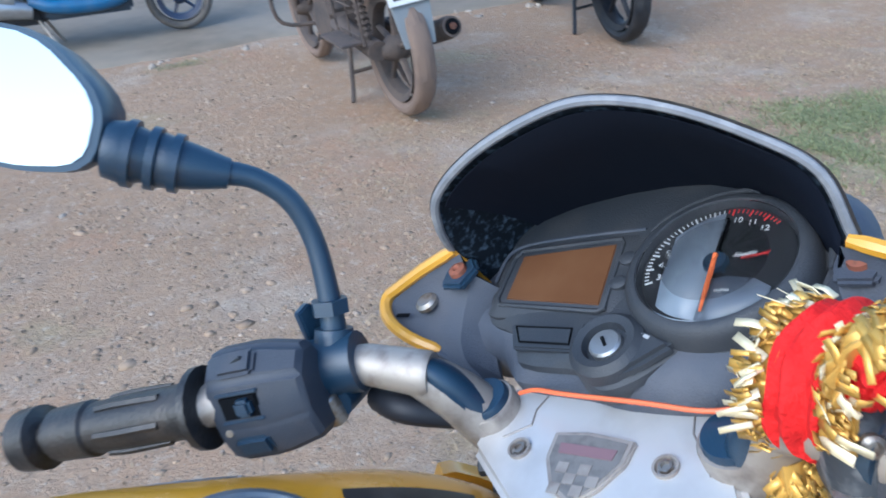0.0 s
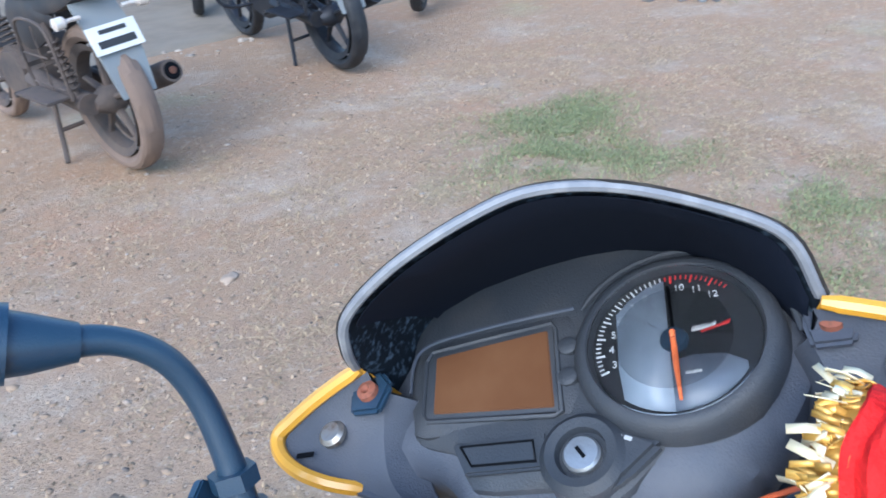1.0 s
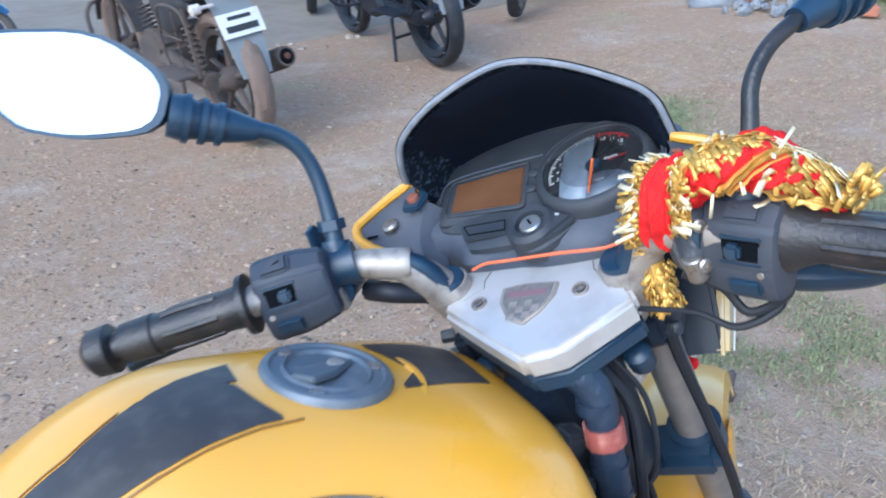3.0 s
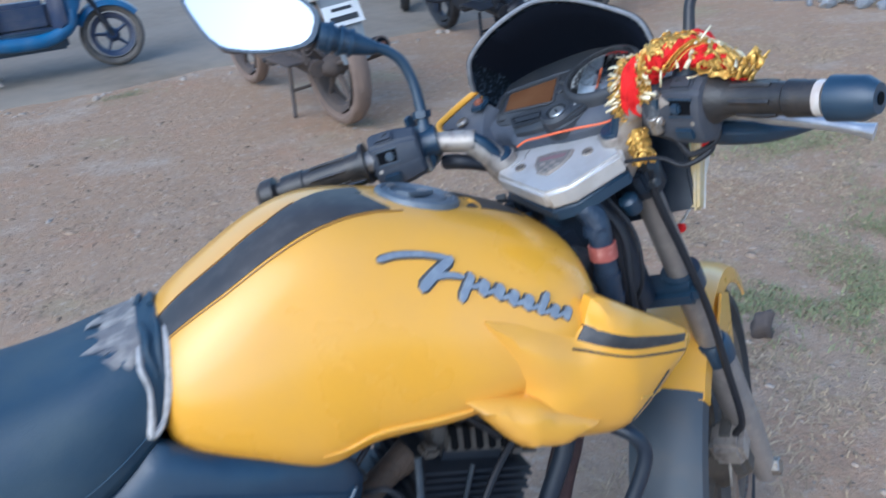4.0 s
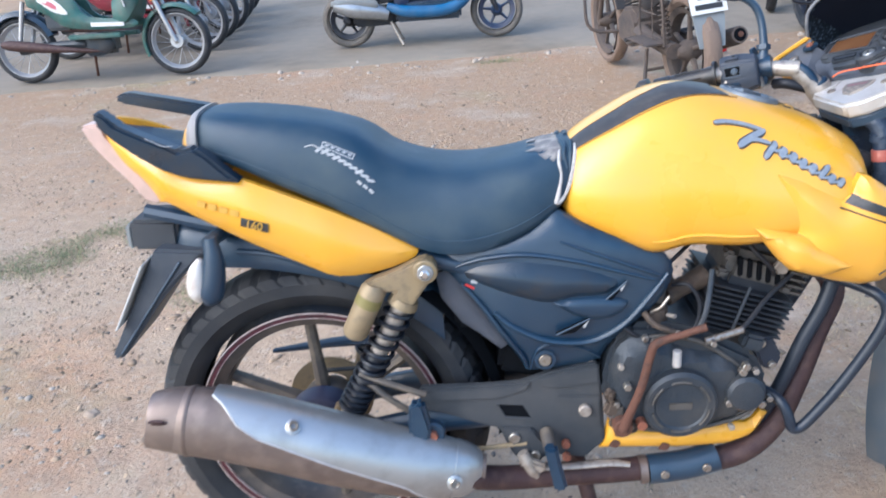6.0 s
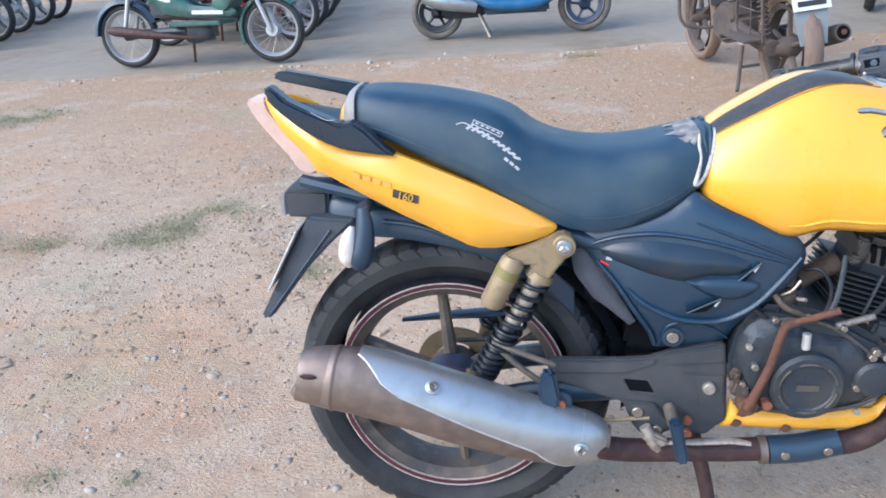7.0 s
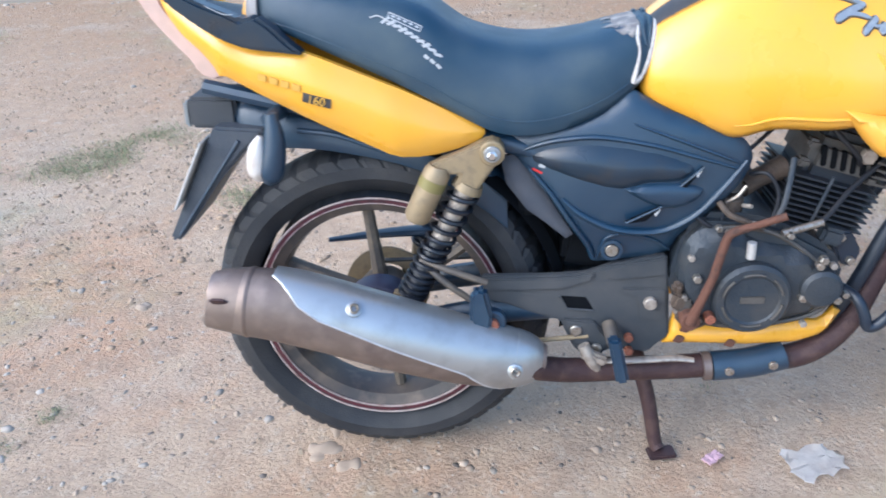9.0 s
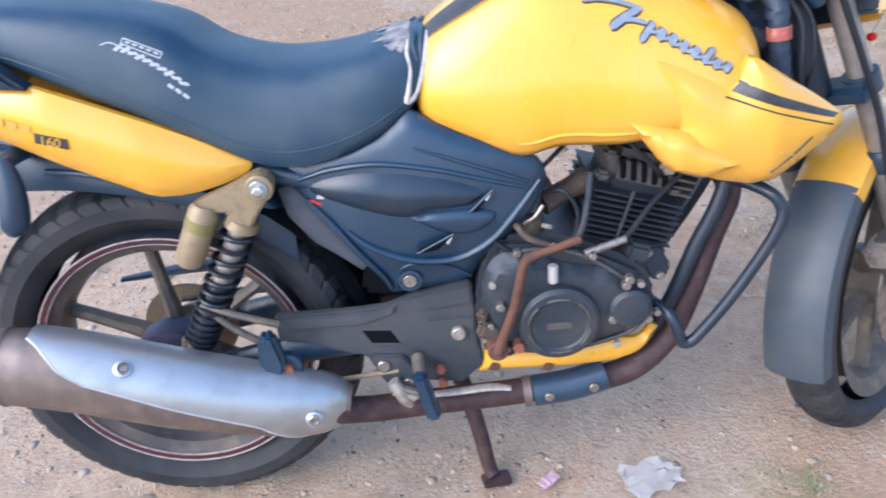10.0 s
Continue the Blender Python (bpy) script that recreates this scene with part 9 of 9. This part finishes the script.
blades("straw", "dry straw and dead grass on the earth", STRAW, 50000, [(3.2, 1.4, 1.3), (4.6, 2.2, 1.6), (2.2, 0.9, 0.7), (2.0, 2.6, 1.2), (3.9, 3.2, 1.2), (1.6, 1.6, 0.6), (1.75, 0.5, 0.5), (2.6, 0.2, 0.7), (1.3, 0.9, 0.4)], 0.048, 0.0016, 23, 1.0, 0.02)
blades("straw", "dead leaves and dry bits on the earth", DRY_LEAF, 13000, [(-1.0, -0.1, 0.6), (-0.9, 1.4, 0.7), (-1.1, 0.9, 1.2), (-0.4, 1.8, 1.3), (-2.0, 2.4, 1.5), (1.2, 1.6, 1.0), (2.6, 2.2, 2.2), (2.0, 0.7, 0.7), (2.6, 0.5, 0.7), (0.3, 2.6, 1.6), (4.4, 2.8, 1.6), (0.6, 4.5, 0.8), (-2.2, 4.2, 0.8)], 0.02, 0.004, 24, 1.0)


def rock(size, seed, m, stretch=(1, 0.8, 0.6), fine=0):
    rnd = random.Random(seed)
    bm = bmesh.new()
    bmesh.ops.create_icosphere(bm, subdivisions=fine or (2 if size > 0.1 else 1), radius=size)
    for v in bm.verts:
        n = noise.noise(v.co.normalized() * 1.3 + Vector((seed, 0, 0)))
        v.co *= 1 + 0.6 * n
        v.co = Vector((v.co.x * stretch[0], v.co.y * stretch[1], v.co.z * stretch[2]))
    bm.transform(m)
    return bm


# rubble heap and the low block wall at the far side of the yard
ROCK = material("blue_grey_stone", (0.22, 0.23, 0.245), 0.85, second=(0.33, 0.33, 0.32), scale=9, bump=0.5, bump_scale=50)
BRICK_RED = material("broken_brick", (0.4, 0.16, 0.09), 0.9, second=(0.3, 0.12, 0.08), scale=12, bump=0.5, bump_scale=60)
heap = thing("rubble_heap", "heap of grey broken stone with brick pieces", "rubble", pose(6.35, 3.85, 0))
rnd = random.Random(8)
for k in range(280):
    a, q = rnd.uniform(0, 6.28), math.sqrt(rnd.random())
    x, y = 0.95 * q * math.cos(a), 0.75 * q * math.sin(a)
    s = rnd.uniform(0.025, 0.06) * (1.5 if rnd.random() < 0.08 else 1)
    part("stone", rock(s, k, Matrix.Translation((x, y, 0.32 * (1 - q) * rnd.uniform(0.4, 1) + s * 0.3)) @ Euler((rnd.uniform(0, 3), rnd.uniform(0, 3), 0)).to_matrix().to_4x4()), BRICK_RED if k % 17 == 0 else ROCK, heap)
for k in range(3):
    part("slab_stone", rock(0.24, 400 + k, pose(-0.45 + 0.5 * k, 0.75 - 0.2 * k, 0.12, 8, 12, 30 * k), (1, 0.7, 0.45)), BRICK_RED if k == 0 else ROCK, heap)
part("brick_piece", box((0.23, 0.11, 0.07), pose(-0.35, -0.75, 0.045, 4, 6, 35), 0.008), BRICK_RED, heap)
BLOCK = material("pale_block", (0.45, 0.41, 0.31), 0.9, second=(0.33, 0.32, 0.24), scale=7, bump=0.4, bump_scale=60)
wall = thing("low_wall", "low dry-laid wall of pale square blocks", "wall", pose(5.72, 5.1, 0, 0, 0, -52), kind="structure")
shared = box((0.30, 0.2, 0.19), None, 0.02)
block = part("block", shared, BLOCK, wall)
block.matrix_local = pose(0, 0, 0.095)
for r in range(3):
    for k in range(5):
        if r == 0 and k == 0:
            continue
        ob = new("block", block.data)
        ob.parent = wall
        ob.matrix_local = pose(-0.65 + 0.315 * k + 0.1 * (r % 2) + rnd.uniform(-0.01, 0.01), rnd.uniform(-0.015, 0.015), 0.095 + 0.195 * r, 0, 0, rnd.uniform(-2, 2))
flag = thing("stone_slab", "flat grey stone slab lying on the earth", "stone", pose(5.75, 4.15, 0.04))
part("slab", rock(0.3, 77, Matrix.Identity(4), (1.2, 0.7, 0.25)), ROCK, flag)


def single(name, label, category, bm, mat, m):
    ob = part(name, bm, mat)
    ob.matrix_world = m
    return tagged(ob, label, category)


PLASTIC_BAG = material("dirty_clear_plastic", (0.85, 0.84, 0.83), 0.3, second=(0.75, 0.72, 0.7), scale=25, bump=0.8, bump_scale=40)
PLASTIC_BAG.node_tree.nodes["Principled BSDF"].inputs["Transmission Weight"].default_value = 0.75
PLASTIC_BAG.node_tree.nodes["Principled BSDF"].inputs["IOR"].default_value = 1.1
def crumpled(w, h, seed):
    rows = []
    for i in range(9):
        rows.append([(w * (i / 8 - 0.5) * (1 + 0.3 * noise.noise(Vector((j * 0.5, seed, 3)))), h * (j / 8 - 0.5) * (1 + 0.4 * noise.noise(Vector((i * 0.5, seed, 9)))), 0.008 + 0.014 * (w / 0.13) * noise.noise(Vector((i * 0.9, j * 0.9, seed)))) for j in range(9)])
    bm = skin([r + [(x, y, z - 0.003) for x, y, z in r[::-1]] for r in rows])
    return bm


single("plastic_bag", "crumpled clear plastic bag on the ground", "plastic bag", crumpled(0.10, 0.075, 3), PLASTIC_BAG, pose(0.88, -0.09, 0.004, 0, 0, 20))
single("wrapper", "small pink wrapper on the ground", "litter", crumpled(0.04, 0.022, 5), material("pink_wrapper", (0.55, 0.35, 0.4), 0.5), pose(0.69, -0.08, 0.004, 0, 0, 40))
single("paper_scrap", "scrap of pale paper on the ground", "litter", crumpled(0.05, 0.03, 7), PLATE_WHITE, pose(1.55, 0.72, 0.004, 0, 0, 10))
single("wrapper", "crumpled red wrapper near the road", "litter", rock(0.035, 31, Matrix.Identity(4)), RED, pose(2.18, 4.62, 0.03))
single("stone", "grey pointed stone in the grass", "stone", rock(0.036, 52, Matrix.Identity(4), (0.8, 0.8, 1.3), 3), BROWN_DUST, pose(2.0, 0.66, 0.025))
single("feather", "pale wisp of plastic on the ground", "litter", tube([(0, 0, 0.005), (0.02, 0.05, 0.012), (0.01, 0.12, 0.005)], [0.001, 0.006, 0.002], 6, 4), PLASTIC_BAG, pose(-0.50, 0.75, 0.0))
for k, (x, y, s) in enumerate(((-0.10, -0.06, 0.032), (-0.03, -0.10, 0.03), (-0.08, 0.0, 0.022), (-0.72, 0.5, 0.02), (-1.43, 0.55, 0.025), (1.52, 2.08, 0.03))):
    single("stone", "half-buried brown stone lying on dry earth", "stone", rock(s, 60 + k, Matrix.Identity(4), (1.2, 0.9, 0.45), 3), PEBBLE, pose(x, y, 0.0, 0, 0, 50 * k))
